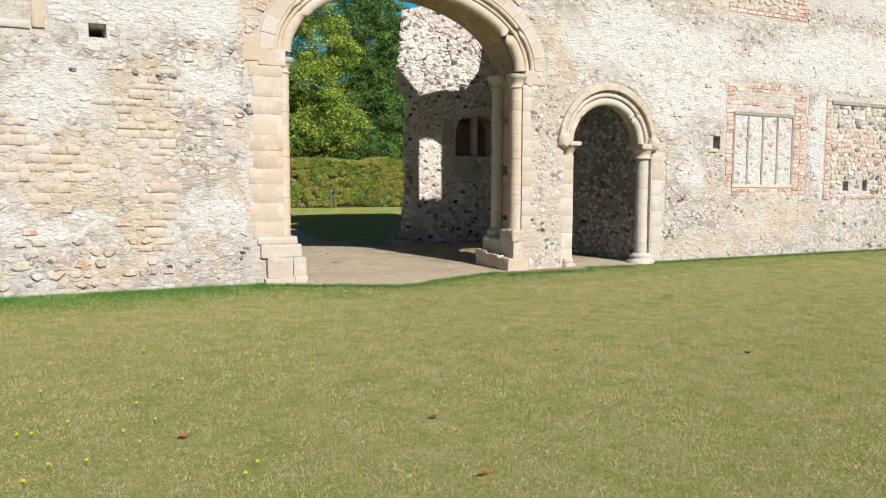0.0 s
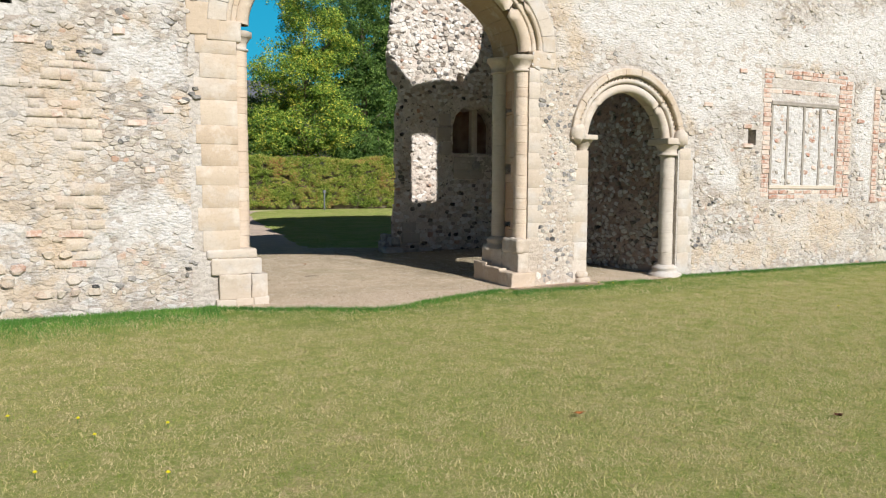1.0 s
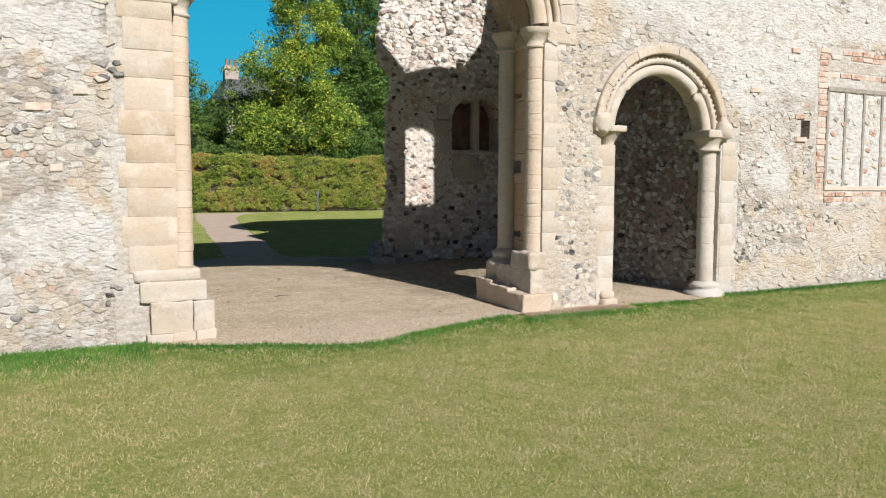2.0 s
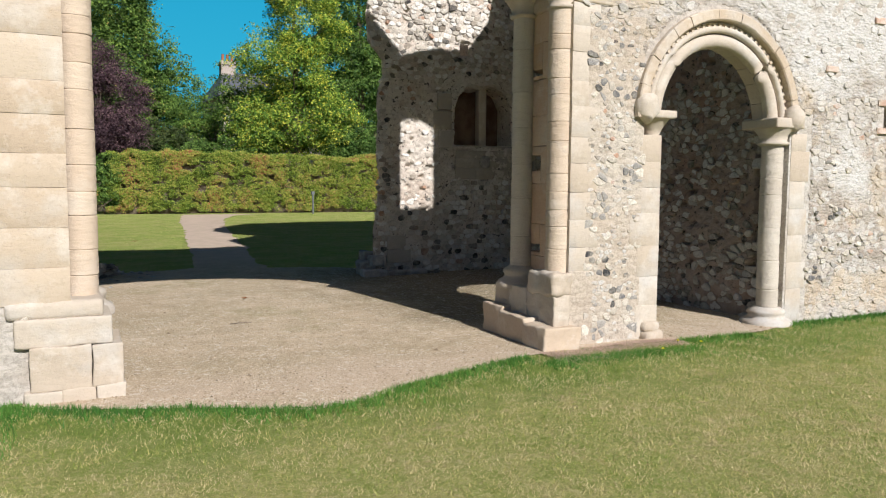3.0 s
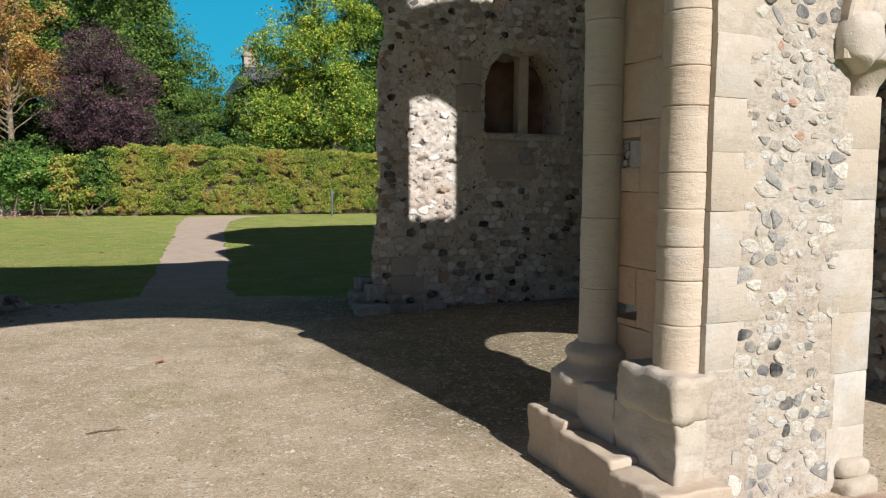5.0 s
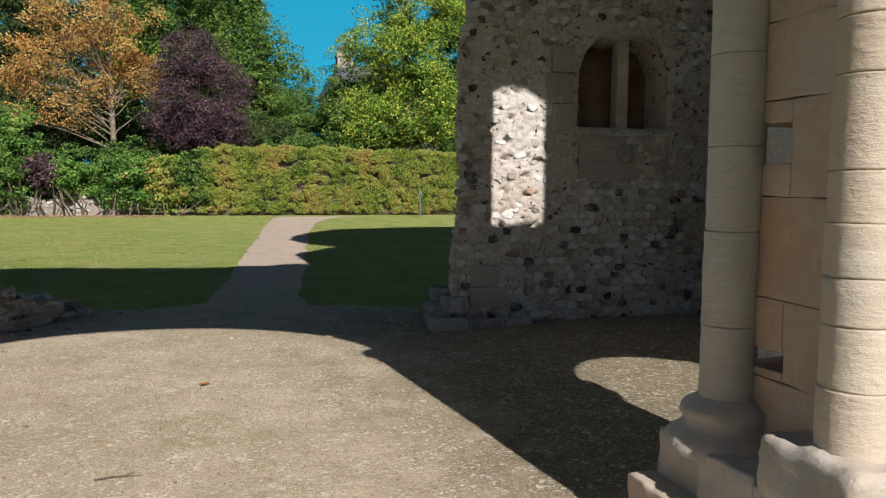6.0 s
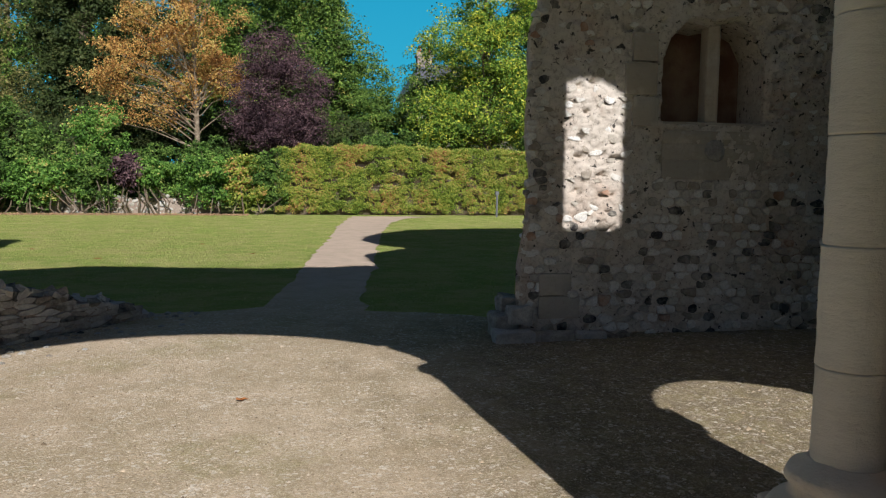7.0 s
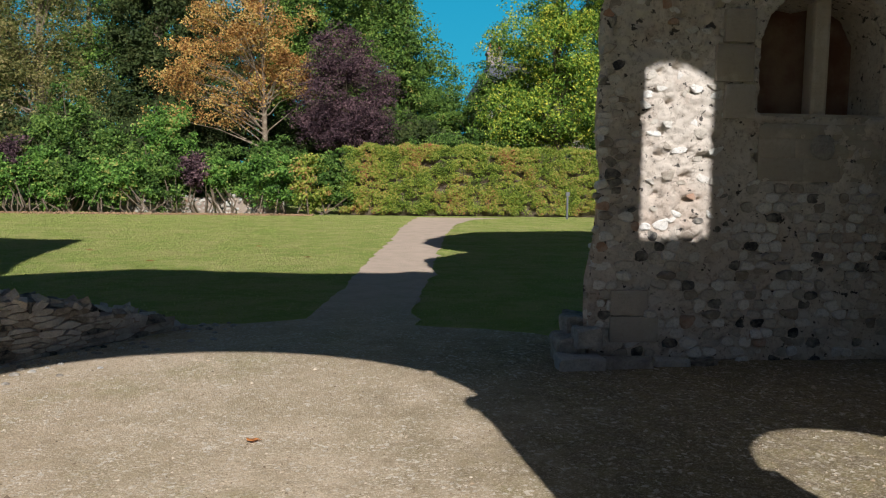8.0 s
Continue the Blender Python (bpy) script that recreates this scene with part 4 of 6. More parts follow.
def coursed(x0, x1, z0, z1, course, material, parent, rr, y=Y0, proud=0.007, depth=0.16, split=0.0, uneven=0.0, name="quoin"):
    """Courses of dressed stones filling a strip of a face."""
    z = z0
    k = 0
    while z < z1 - 0.03:
        h = min(course * rr.uniform(0.85, 1.15), z1 - z)
        if z1 - z - h < 0.08:
            h = z1 - z
        a, b = x0, x1
        if uneven:
            if uneven > 0:
                b += uneven * (k % 2) * rr.uniform(0.6, 1.0)
            else:
                a += uneven * (k % 2) * rr.uniform(0.6, 1.0)
        cuts = [a, b]
        if split and rr.uniform() < split:
            cuts = [a, a + (b - a) * rr.uniform(0.35, 0.65), b]
        for p, q in zip(cuts, cuts[1:]):
            me = worn_stone(name, q - p - 0.001, depth, h - 0.001, rr)
            ob = place(name, me, material, parent)
            ob.location = ((p + q) / 2, y - proud * rr.uniform(0.4, 1.3), z + 0.002)
        z += h
        k += 1


def column(x, y, z0, z1, r, drums, material, name="column", worn=0.003, seed=0):
    """An engaged shaft of stone drums."""
    h = (z1 - z0) / drums
    col = tagged(empty(name, x, y, z0), "round limestone shaft built of short drums")
    col.parent = WALL
    rr = random.Random(seed)
    cuts = [0.0] + [i * h + rr.uniform(-0.35, 0.35) * h for i in range(1, drums)] + [z1 - z0]
    for i, (lo, hi) in enumerate(zip(cuts, cuts[1:])):
        d = hi - lo
        rings = max(3, int(d / 0.022))
        prof = []
        for k in [0, 0.15, 0.3] + list(range(1, rings)) + [rings - 0.3, rings - 0.15, rings]:
            q = r + worn * 1.3 * noise.noise(Vector((seed * 3.1, i * 7.7, (lo + d * k / rings) * 40)))
            if k in (0, rings):
                q -= 0.005 + 0.004 * rr.random() ** 2
            prof.append((q, d * k / rings))
        me = lathe(prof, 18, worn * 0.35, seed * 40 + i)
        ob = place("drum", me, material, col)
        ob.location = (rr.uniform(-0.003, 0.003), rr.uniform(-0.003, 0.003), lo)
        ob.rotation_euler = (0, 0, rr.uniform(0, 6))
    return col


def turned(name, profile, x, y, z, material, label="", rough=0.0, n=20, seed=0):
    me = lathe(profile, n, rough, seed)
    ob = place(name, me, material, WALL, label)
    ob.location = (x, y, z)
    return ob


def worn_block(name, x0, x1, y0, y1, z0, z1, material, bevel=0.03, rough=0.012, seed=0, label=""):
    bm = bmesh.new()
    box(bm, x0, x1, y0, y1, z0, z1, bevel)
    for cut in (0.12, 0.05, 0.03):
        bmesh.ops.subdivide_edges(bm, edges=[e for e in bm.edges if e.calc_length() > cut], cuts=2 if cut > 0.1 else 1, use_grid_fill=True)
    for v in bm.verts:
        at = v.co + Vector((seed, 0, 0))
        v.co += noise.noise_vector(at * 6) * rough + noise.noise_vector(at * 19) * rough * 0.45 + noise.noise_vector(at * 45) * rough * 0.25
    for q in bm.faces:
        q.smooth = True
    return part(name, bm, material, WALL, label)


def moulding(cx, cz, a, b, y, r, material, name, t0=0.0, t1=math.pi, n=40, sides=8, label=""):
    """A round moulding along an arch."""
    pts = [(cx + a * math.cos(t0 + (t1 - t0) * i / n), y, cz + b * math.sin(t0 + (t1 - t0) * i / n)) for i in range(n + 1)]
    v, f = tube(pts, [r] * (n + 1), sides)
    me = mesh(name, v, f)
    for p in me.polygons:
        p.use_smooth = True
    return place(name, me, material, WALL, label)


def voussoirs(cx, cz, a0, b0, a1, b1, y0, y1, count, material, name="voussoir", gap=0.0025, seed=0):
    """Wedge stones of an arch between two ellipses."""
    rr = random.Random(seed)
    cuts = [math.pi * i / count for i in range(count + 1)]
    for i in range(1, count):
        cuts[i] += rr.uniform(-0.15, 0.15) * math.pi / count
    for s, e in zip(cuts, cuts[1:]):
        v, f = [], []
        m = 3
        out = rr.uniform(-0.006, 0.006)
        g = gap / max(a0, 0.3)
        for i in range(m + 1):
            t = s + g + (e - s - 2 * g) * i / m
            for (a, b, y) in ((a0, b0, y1), (a0, b0, y0 + 0.01), (a0 + 0.01, b0 + 0.01, y0), (a1 - 0.01, b1 - 0.01, y0), (a1, b1, y0 + 0.01), (a1, b1, y1)):
                v.append((cx + a * math.cos(t), y + (out if y < y1 else 0), cz + b * math.sin(t)))
        for i in range(m):
            for k in range(5):
                o = i * 6 + k
                f.append((o, o + 6, o + 7, o + 1))
        f += [(0, 1, 2, 3, 4, 5), tuple(m * 6 + k for k in (5, 4, 3, 2, 1, 0))]
        place(name, mesh(name, v, f), material, WALL)


BASE = [(0.205, 0.0), (0.205, 0.03), (0.19, 0.06), (0.15, 0.08), (0.14, 0.11), (0.155, 0.13), (0.15, 0.155), (0.115, 0.175), (0.10, 0.19)]
CAPITAL = [(0.10, 0.0), (0.125, 0.012), (0.125, 0.03), (0.105, 0.04), (0.115, 0.09), (0.15, 0.14), (0.17, 0.155), (0.17, 0.20)]


def great_arch():
    rr = np.random.default_rng(3)
    xr, xl = 6.05, AX * 2 - 6.05
    lo = lambda a, b: (min(a, b), max(a, b))
    for x, s in ((xr, 1), (xl, -1)):
        fx, fy = (6.01, 9.42) if s > 0 else (2.625, 9.58)
        column(fx, fy, 0.84, 2.88, 0.098, 12, SHAFT, "column", 0.0022, 5 + s)
        column(x, 10.01, 0.84, 2.93, 0.092, 7, SHAFT_GREY, "column", 0.0015, 15 + s)
        turned("capital", [(r * 0.92, z) for r, z in CAPITAL], fx, fy, 2.87, ASHLAR_PALE, "worn moulded limestone capital", 0.004, seed=69 + s)
        turned("capital", CAPITAL, x, 10.01, 2.92, ASHLAR_PALE, "worn moulded limestone capital", 0.004, seed=70 + s)
        turned("column_base", BASE, x, 10.01, 0.67, ASHLAR_PALE, "worn moulded limestone base", 0.006, seed=60 + s)
    # right foot: a stained lower course, a set-back upper course and a base worn to a lump
    for n, (xa, ya, yb, top) in enumerate(((5.745, 9.195, 9.50, 0.46), (5.765, 9.502, 9.90, 0.49), (5.795, 9.902, 10.22, 0.53))):
        worn_block("plinth_block", xa, 6.085, ya, yb, 0.10, top, PLINTH, 0.014, 0.017, 3.1 * n + 1)
    worn_block("plinth_block", 5.885, 6.025, 9.272, 9.655, 0.44, 0.70, ASHLAR_PALE, 0.012, 0.020, 8.7)
    worn_block("plinth_block", 5.885, 6.10, 9.66, 9.93, 0.46, 0.71, ASHLAR_PALE, 0.012, 0.012, 16.4)
    worn_block("plinth_block", 5.90, 6.12, 9.933, 10.20, 0.46, 0.70, ASHLAR_PALE, 0.012, 0.012, 19.4)
    worn_block("column_base", 5.86, 6.05, 9.265, 9.63, 0.68, 0.87, ASHLAR_PALE, 0.03, 0.026, 9.3, "column base worn to a rough lump")
    worn_block("footing", 6.03, 6.27, 9.292, 9.50, 0.10, 0.875, PIER_MORTAR, 0.008, 0.008, 23.0, "rough mortared footing of the pier")
    # left foot: two pale courses almost flush with the wall
    for n, (xa, xb) in enumerate(((2.31, 2.50), (2.503, 2.68), (2.683, 2.84))):
        worn_block("plinth_block", xa, xb, 9.235, 9.70, 0.10, 0.352 + 0.006 * n, ASHLAR_PALE, 0.008, 0.008, 1.3 * n + 4)
    for n, (xa, xb) in enumerate(((2.34, 2.66), (2.663, 2.83))):
        worn_block("plinth_block", xa, xb, 9.245, 9.70, 0.35, 0.605, ASHLAR_PALE, 0.010, 0.008, 1.7 * n + 6)
    worn_block("plinth_block", 2.27, 2.775, 9.262, 9.72, 0.60, 0.765, ASHLAR_PALE, 0.014, 0.007, 11.0)
    worn_block("plinth_block", 2.22, 2.735, 9.275, 9.70, 0.755, 0.86, ASHLAR_PALE, 0.03, 0.010, 13.0)
    worn_block("impost_block", 2.08, 2.40, 9.285, 9.46, 2.97, 3.28, ASHLAR, 0.012, 0.008, 21.0)
    for x, s in ((xr, 1), (xl, -1)):
        # dressed reveal between the shafts
        z = 0.70
        k = 0
        while z < 2.95:
            h = min(rr.uniform(0.24, 0.36), 2.96 - z)
            hole = next((q for q in (0.98, 1.72, 2.42) if z < q < z + h), None)
            split = hole and s > 0
            for ya, yb in ((9.53, 9.80), (9.803, 10.02)) if split else ((9.53, 10.02),):
                a, b = lo(x + s * 0.045, x + s * 0.26)
                spans = [(z, z + h - 0.003)]
                if split and ya > 9.7:
                    spans = [(z, max(hole - 0.06, z + 0.03)), (min(hole + 0.07, z + h - 0.03), z + h - 0.003)]
                for za, zb in spans:
                    worn_block("reveal_block", a, b, ya, yb, za, zb, REVEAL, 0.004, 0.007, 5.3 * k + s)
            z += h
            k += 1
        worn_block("impost", *lo(x + s * 0.02, x + s * 0.36), 9.285, 9.40, 2.92, 3.13, ASHLAR, 0.02, 0.006, 1.0)
        worn_block("impost", *lo(x + s * 0.02, x + s * 0.2), 9.56, 10.06, 2.94, 3.13, ASHLAR, 0.02, 0.006, 2.0)
    coursed(6.03, 6.22, 0.86, 2.92, 0.21, ASHLAR_PALE, WALL, rr, uneven=0.10, depth=0.055)
    coursed(2.20, 2.56, 0.84, 2.97, 0.22, ASHLAR, WALL, rr, uneven=-0.06)
    # mouldings and wedge stones
    moulding(AX, AZ, AA + 0.09, AB + 0.08, 9.43, 0.085, ASHLAR, "arch_roll", label="round limestone arch moulding")
    moulding(AX, AZ, AA + 0.17, AB + 0.155, 9.37, 0.03, ASHLAR, "arch_bead")
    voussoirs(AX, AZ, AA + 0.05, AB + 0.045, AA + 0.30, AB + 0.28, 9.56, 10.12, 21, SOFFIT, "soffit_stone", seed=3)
    moulding(AX, AZ, AA + 0.235, AB + 0.215, 9.32, 0.035, ASHLAR, "arch_bead")
    voussoirs(AX, AZ, AA + 0.145, AB + 0.125, AA + 0.31, AB + 0.29, 9.34, 10.12, 17, ASHLAR, seed=2)
    voussoirs(AX, AZ, AA + 0.25, AB + 0.23, AA + 0.44, AB + 0.42, 9.275, 9.5, 19, ASHLAR_PALE, seed=4)
    # turned bricks over the haunches
    for lo_t, hi_t, k in ((2.42, 2.80, 8), (0.72, 1.05, 8)):
        for i in range(k):
            t = lo_t + (hi_t - lo_t) * i / (k - 1)
            ob = place("brick", block_mesh("brick", 0.075, 0.1, 0.17 * rr.uniform(0.8, 1.1), 0.006, 0.006, int(rr.integers(1 << 30))), BRICK, WALL)
            at = Vector((AX + (AA + 0.47) * math.cos(t), Y0 - 0.024, AZ + (AB + 0.45) * math.sin(t)))
            ob.matrix_world = Matrix.Translation(at) @ Matrix.Rotation(math.pi / 2 - t, 4, "Y")


great_arch()


def small_door():
    rr = np.random.default_rng(5)
    # jambs
    coursed(6.70, 6.93, 0.30, 1.95, 0.24, ASHLAR_PALE, WALL, rr, depth=0.4, uneven=-0.11)
    coursed(8.46, 8.66, 0.30, 2.02, 0.27, ASHLAR_PALE, WALL, rr, depth=0.25, uneven=0.05)
    worn_block("jamb_foot", 6.75, 6.96, 9.215, 9.45, 0.2, 0.35, ASHLAR_PALE, 0.03, 0.016, 4.0)
    worn_block("jamb_foot", 6.76, 6.93, 9.255, 9.45, 0.34, 0.43, ASHLAR_PALE, 0.03, 0.012, 5.0)
    column(8.345, 9.40, 0.44, 1.93, 0.095, 6, SHAFT_GREY, "door_column", 0.003, 31)
    turned("column_base", [(r * 1.12, z * 0.9) for r, z in BASE], 8.345, 9.40, 0.27, ASHLAR_PALE, "worn moulded limestone base", 0.006, seed=71)
    turned("capital", [(0.11, 0.0), (0.135, 0.012), (0.135, 0.028), (0.115, 0.04), (0.125, 0.09), (0.165, 0.14), (0.17, 0.15)], 8.345, 9.40, 1.91, ASHLAR_PALE, "moulded limestone capital", 0.003)
    turned("capital", [(0.05, 0.0), (0.07, 0.012), (0.07, 0.028), (0.06, 0.04), (0.08, 0.09), (0.13, 0.16), (0.15, 0.18)], 6.89, 9.38, 1.91, ASHLAR_PALE, "broken limestone capital without its shaft", 0.006)
    worn_block("impost", 8.18, 8.54, 9.22, 9.62, 2.06, 2.15, ASHLAR_PALE, 0.015, 0.004, 5.0)
    worn_block("impost", 6.72, 7.02, 9.22, 9.60, 2.085, 2.15, ASHLAR_PALE, 0.015, 0.004, 6.0)
    # orders of the arch
    moulding(DX, DZ, DR + 0.045, DR + 0.045, 9.36, 0.062, ASHLAR_PALE, "arch_roll", n=36, label="round limestone arch moulding")
    moulding(DX, DZ, DR + 0.135, DR + 0.135, 9.315, 0.03, ASHLAR_PALE, "arch_bead", n=36)
    voussoirs(DX, DZ, DR + 0.02, DR + 0.02, DR + 0.12, DR + 0.12, 9.36, 9.54, 11, ASHLAR_PALE, seed=6)
    voussoirs(DX, DZ, DR + 0.11, DR + 0.11, DR + 0.20, DR + 0.20, 9.315, 9.6, 13, ASHLAR_PALE, seed=7)
    voussoirs(DX, DZ, DR + 0.20, DR + 0.20, DR + 0.29, DR + 0.29, 9.245, 9.5, 11, ASHLAR, "hood_stone", seed=8)
    # carved billets between the rolls
    bm = bmesh.new()
    for i in range(40):
        t = math.pi * (i + 0.5) / 40
        m = Matrix.Translation((DX + (DR + 0.165) * math.cos(t), 9.312, DZ + (DR + 0.165) * math.sin(t))) @ Matrix.Rotation(-t, 4, "Y")
        bmesh.ops.create_cube(bm, size=1.0, matrix=m @ Matrix.Diagonal((0.032, 0.03, 0.026, 1)))
    part("billet_band", bm, ASHLAR, WALL, "worn row of carved limestone billets")
    for x, sd in ((6.74, 1), (8.44, 2)):
        bm = bmesh.new()
        bmesh.ops.create_icosphere(bm, subdivisions=3, radius=0.105, matrix=Matrix.Translation((x, 9.27, 2.16)) @ Matrix.Diagonal((0.95, 0.9, 1.15, 1)))
        for v in bm.verts:
            v.co += noise.noise_vector(v.co * 11 + Vector((sd, 0, 0))) * 0.03
        for q in bm.faces:
            q.smooth = True
        part("hood_stop", bm, ASHLAR_PALE, WALL, "weathered carved stone stop")


small_door()


def cross_wall():
    """The rubble side wall seen through the small door."""
    rr = np.random.default_rng(21)
    me = slab("wall_cross", [(9.56, -0.1), (13.2, -0.1), (13.2, 5.6), (9.56, 5.6)], [], 0.07, 0.77)
    for v in me.vertices:
        v.co = Vector((8.41 + v.co.y, v.co.x, v.co.z))
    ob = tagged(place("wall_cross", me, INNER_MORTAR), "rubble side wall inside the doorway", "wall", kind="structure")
    turn = lambda p: (p[1], 19.9 - p[0] + 2.6, p[2])
    out = lambda p: (p[1] + 8.41, 22.5 - p[0], p[2])
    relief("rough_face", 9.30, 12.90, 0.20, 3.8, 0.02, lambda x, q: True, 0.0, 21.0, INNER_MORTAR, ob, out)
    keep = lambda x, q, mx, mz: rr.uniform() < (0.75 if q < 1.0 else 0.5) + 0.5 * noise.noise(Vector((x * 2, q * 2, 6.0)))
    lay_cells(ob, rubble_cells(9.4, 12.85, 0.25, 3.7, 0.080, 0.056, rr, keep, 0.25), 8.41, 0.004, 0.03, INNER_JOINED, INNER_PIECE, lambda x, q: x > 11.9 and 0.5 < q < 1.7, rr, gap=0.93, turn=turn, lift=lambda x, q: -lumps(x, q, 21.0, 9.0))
    return ob


cross_wall()


def blocked_window():
    rr = np.random.default_rng(31)
    w = tagged(empty("blocked_window", 10.9, Y0, 1.5), "blocked mullioned window with a red brick surround", "window", kind="structure")
    w.parent = None

    def lay(me, name, mat, x, y, z, label=""):
        ob = place(name, me, mat, None, label)
        ob.parent = w
        ob.location = (x - 10.9, y - Y0, z - 1.5)
        return ob

    # brick jambs, head and sill
    for x0, x1 in ((10.03, 10.2), (11.68, 11.83), (11.83, 11.98)):
        z = 1.36
        while z < 3.12:
            me = block_mesh("brick", (x1 - x0) * rr.uniform(0.8, 1.0), 0.1, 0.058, 0.006, 0.005, int(rr.integers(1 << 30)))
            lay(me, "brick", BRICK, (x0 + x1) / 2 + rr.uniform(-0.012, 0.012), Y0 - 0.014 * rr.uniform(0.2, 1.2), z)
            z += 0.068
    for z in (1.33, 1.40, 2.86, 3.08, 3.145):
        x = 10.2 if z < 3.0 else 10.05
        while x < 11.66:
            ln = rr.uniform(0.17, 0.23)
            if rr.uniform() < 0.8:
                me = block_mesh("brick", ln - 0.012, 0.1, 0.056, 0.006, 0.005, int(rr.integers(1 << 30)))
                lay(me, "brick", BRICK, x + ln / 2, Y0 - 0.014 * rr.uniform(0.2, 1.2), z)
            x += ln
    bm = bmesh.new()
    box(bm, 10.2 - 10.9, 11.68 - 10.9, -0.004, 0.06, 2.93 - 1.5, 3.07 - 1.5, 0.01, 0.004)
    part("lintel", bm, MORTAR, w, "plastered lintel band")
    bm = bmesh.new()
    box(bm, 10.2 - 10.9, 11.66 - 10.9, -0.02, 0.05, 2.69 - 1.5, 2.75 - 1.5, 0.01, 0.004)
    part("window_head", bm, MULLION, w, "grey stone window head")
    bm = bmesh.new()
    box(bm, 10.2 - 10.9, 11.66 - 10.9, -0.02, 0.05, 1.475 - 1.5, 1.53 - 1.5, 0.01, 0.004)
    part("window_sill", bm, ASHLAR_TAN, w)
    for x in (10.215, 10.545, 10.90, 11.26, 11.645):
        bm = bmesh.new()
        box(bm, x - 0.022 - 10.9, x + 0.022 - 10.9, -0.016, 0.05, 0.03, 1.19, 0.008, 0.003)
        part("mullion", bm, MULLION, w, "thin grey stone mullion")
    cx, cz, ww, hh = scatter(10.22, 11.64, 1.55, 2.68, 0.10, rr, lambda x, z, mx, mz: min(abs(x - m) for m in (10.215, 10.545, 10.90, 11.26, 11.645)) > mx * 0.75)
    face = relief("lime_infill", 10.20, 11.68, 1.5, 2.72, 0.025, lambda x, q: True, Y0 - 0.004, 31.0, LIME, None, amount=0.25, pit=0.5, sink=0.01, label="white lime infill")
    face.parent = w
    face.location = (-10.9, -Y0, -1.5)
    for i in range(len(cx)):
        if rr.uniform() < 0.45:
            continue
        me = mesh("stone", stone_shells(np.zeros(1), np.zeros(1), 0.0, ww[i : i + 1] * 0.8, hh[i : i + 1] * 0.8, hh[i : i + 1] * 0.12, rr)[0], STONE_FACES)
        lay(me, "stone", BRICK if rr.uniform() < 0.5 else RUBBLE_PIECE, cx[i], Y0 - 0.004, cz[i])
    return w


blocked_window()


def brick_panel():
    """The second blocked opening, of brick and flint, with its brick sill, and the flint face below."""
    rr = np.random.default_rng(33)
    p = tagged(empty("blocked_opening", 13.5, Y0, 1.3), "blocked opening of mixed flint and red brick", "window", kind="structure")

    def lay(me, name, mat, x, y, z):
        ob = place(name, me, mat, None)
        ob.parent = p
        ob.location = (x - 13.5, y - Y0, z - 1.3)

    bm = bmesh.new()
    box(bm, 12.66 - 13.5, 14.6 - 13.5, -0.03, 0.05, 2.98 - 1.3, 3.05 - 1.3, 0.012, 0.004)
    part("lintel", bm, MULLION, p, "weathered grey timber lintel")
    for x0, x1 in ((12.52, 12.66), (14.3, 14.45)):
        z = 1.26
        while z < 3.05:
            lay(block_mesh("brick", (x1 - x0) * rr.uniform(0.8, 1), 0.1, 0.058, 0.006, 0.005, int(rr.integers(1 << 30))), "brick", BRICK, (x0 + x1) / 2, Y0 - 0.012, z)
            z += 0.068
    x = 12.5
    while x < 14.4:
        ln = rr.uniform(0.18, 0.23)
        lay(block_mesh("brick", ln - 0.012, 0.1, 0.06, 0.006, 0.005, int(rr.integers(1 << 30))), "brick", BRICK, x + ln / 2, Y0 - 0.02, 1.27)
        x += ln
    z = 1.36
    while z < 2.95:
        x = 12.68
        while x < 14.28:
            ln = rr.uniform(0.09, 0.2)
            if not (z < 1.6 and (abs(x + ln / 2 - 13.14) < 0.14 or abs(x + ln / 2 - 13.69) < 0.14)):
                u = rr.uniform()
                band = 1.75 < z < 2.5
                if u < (0.5 if band else 0.15):
                    lay(block_mesh("brick", ln - 0.012, 0.1, 0.06, 0.006, 0.006, int(rr.integers(1 << 30))), "brick", BRICK, x + ln / 2, Y0 - 0.01, z)
                else:
                    one = np.array([0.1 * rr.uniform(0.7, 1.1)])
                    me = mesh("flint", stone_shells(np.zeros(1), np.zeros(1), 0.0, np.array([ln * 0.9]), one, one * 0.2, rr)[0], STONE_FACES)
                    lay(me, "flint", FLINT_PIECE if u < 0.7 else RUBBLE_PIECE, x + ln / 2, Y0 + 0.002, z + 0.05)
            x += ln
        z += 0.085
    coursed(12.72, 12.82, 0.42, 1.25, 0.3, ASHLAR_PALE, WALL, rr)


brick_panel()


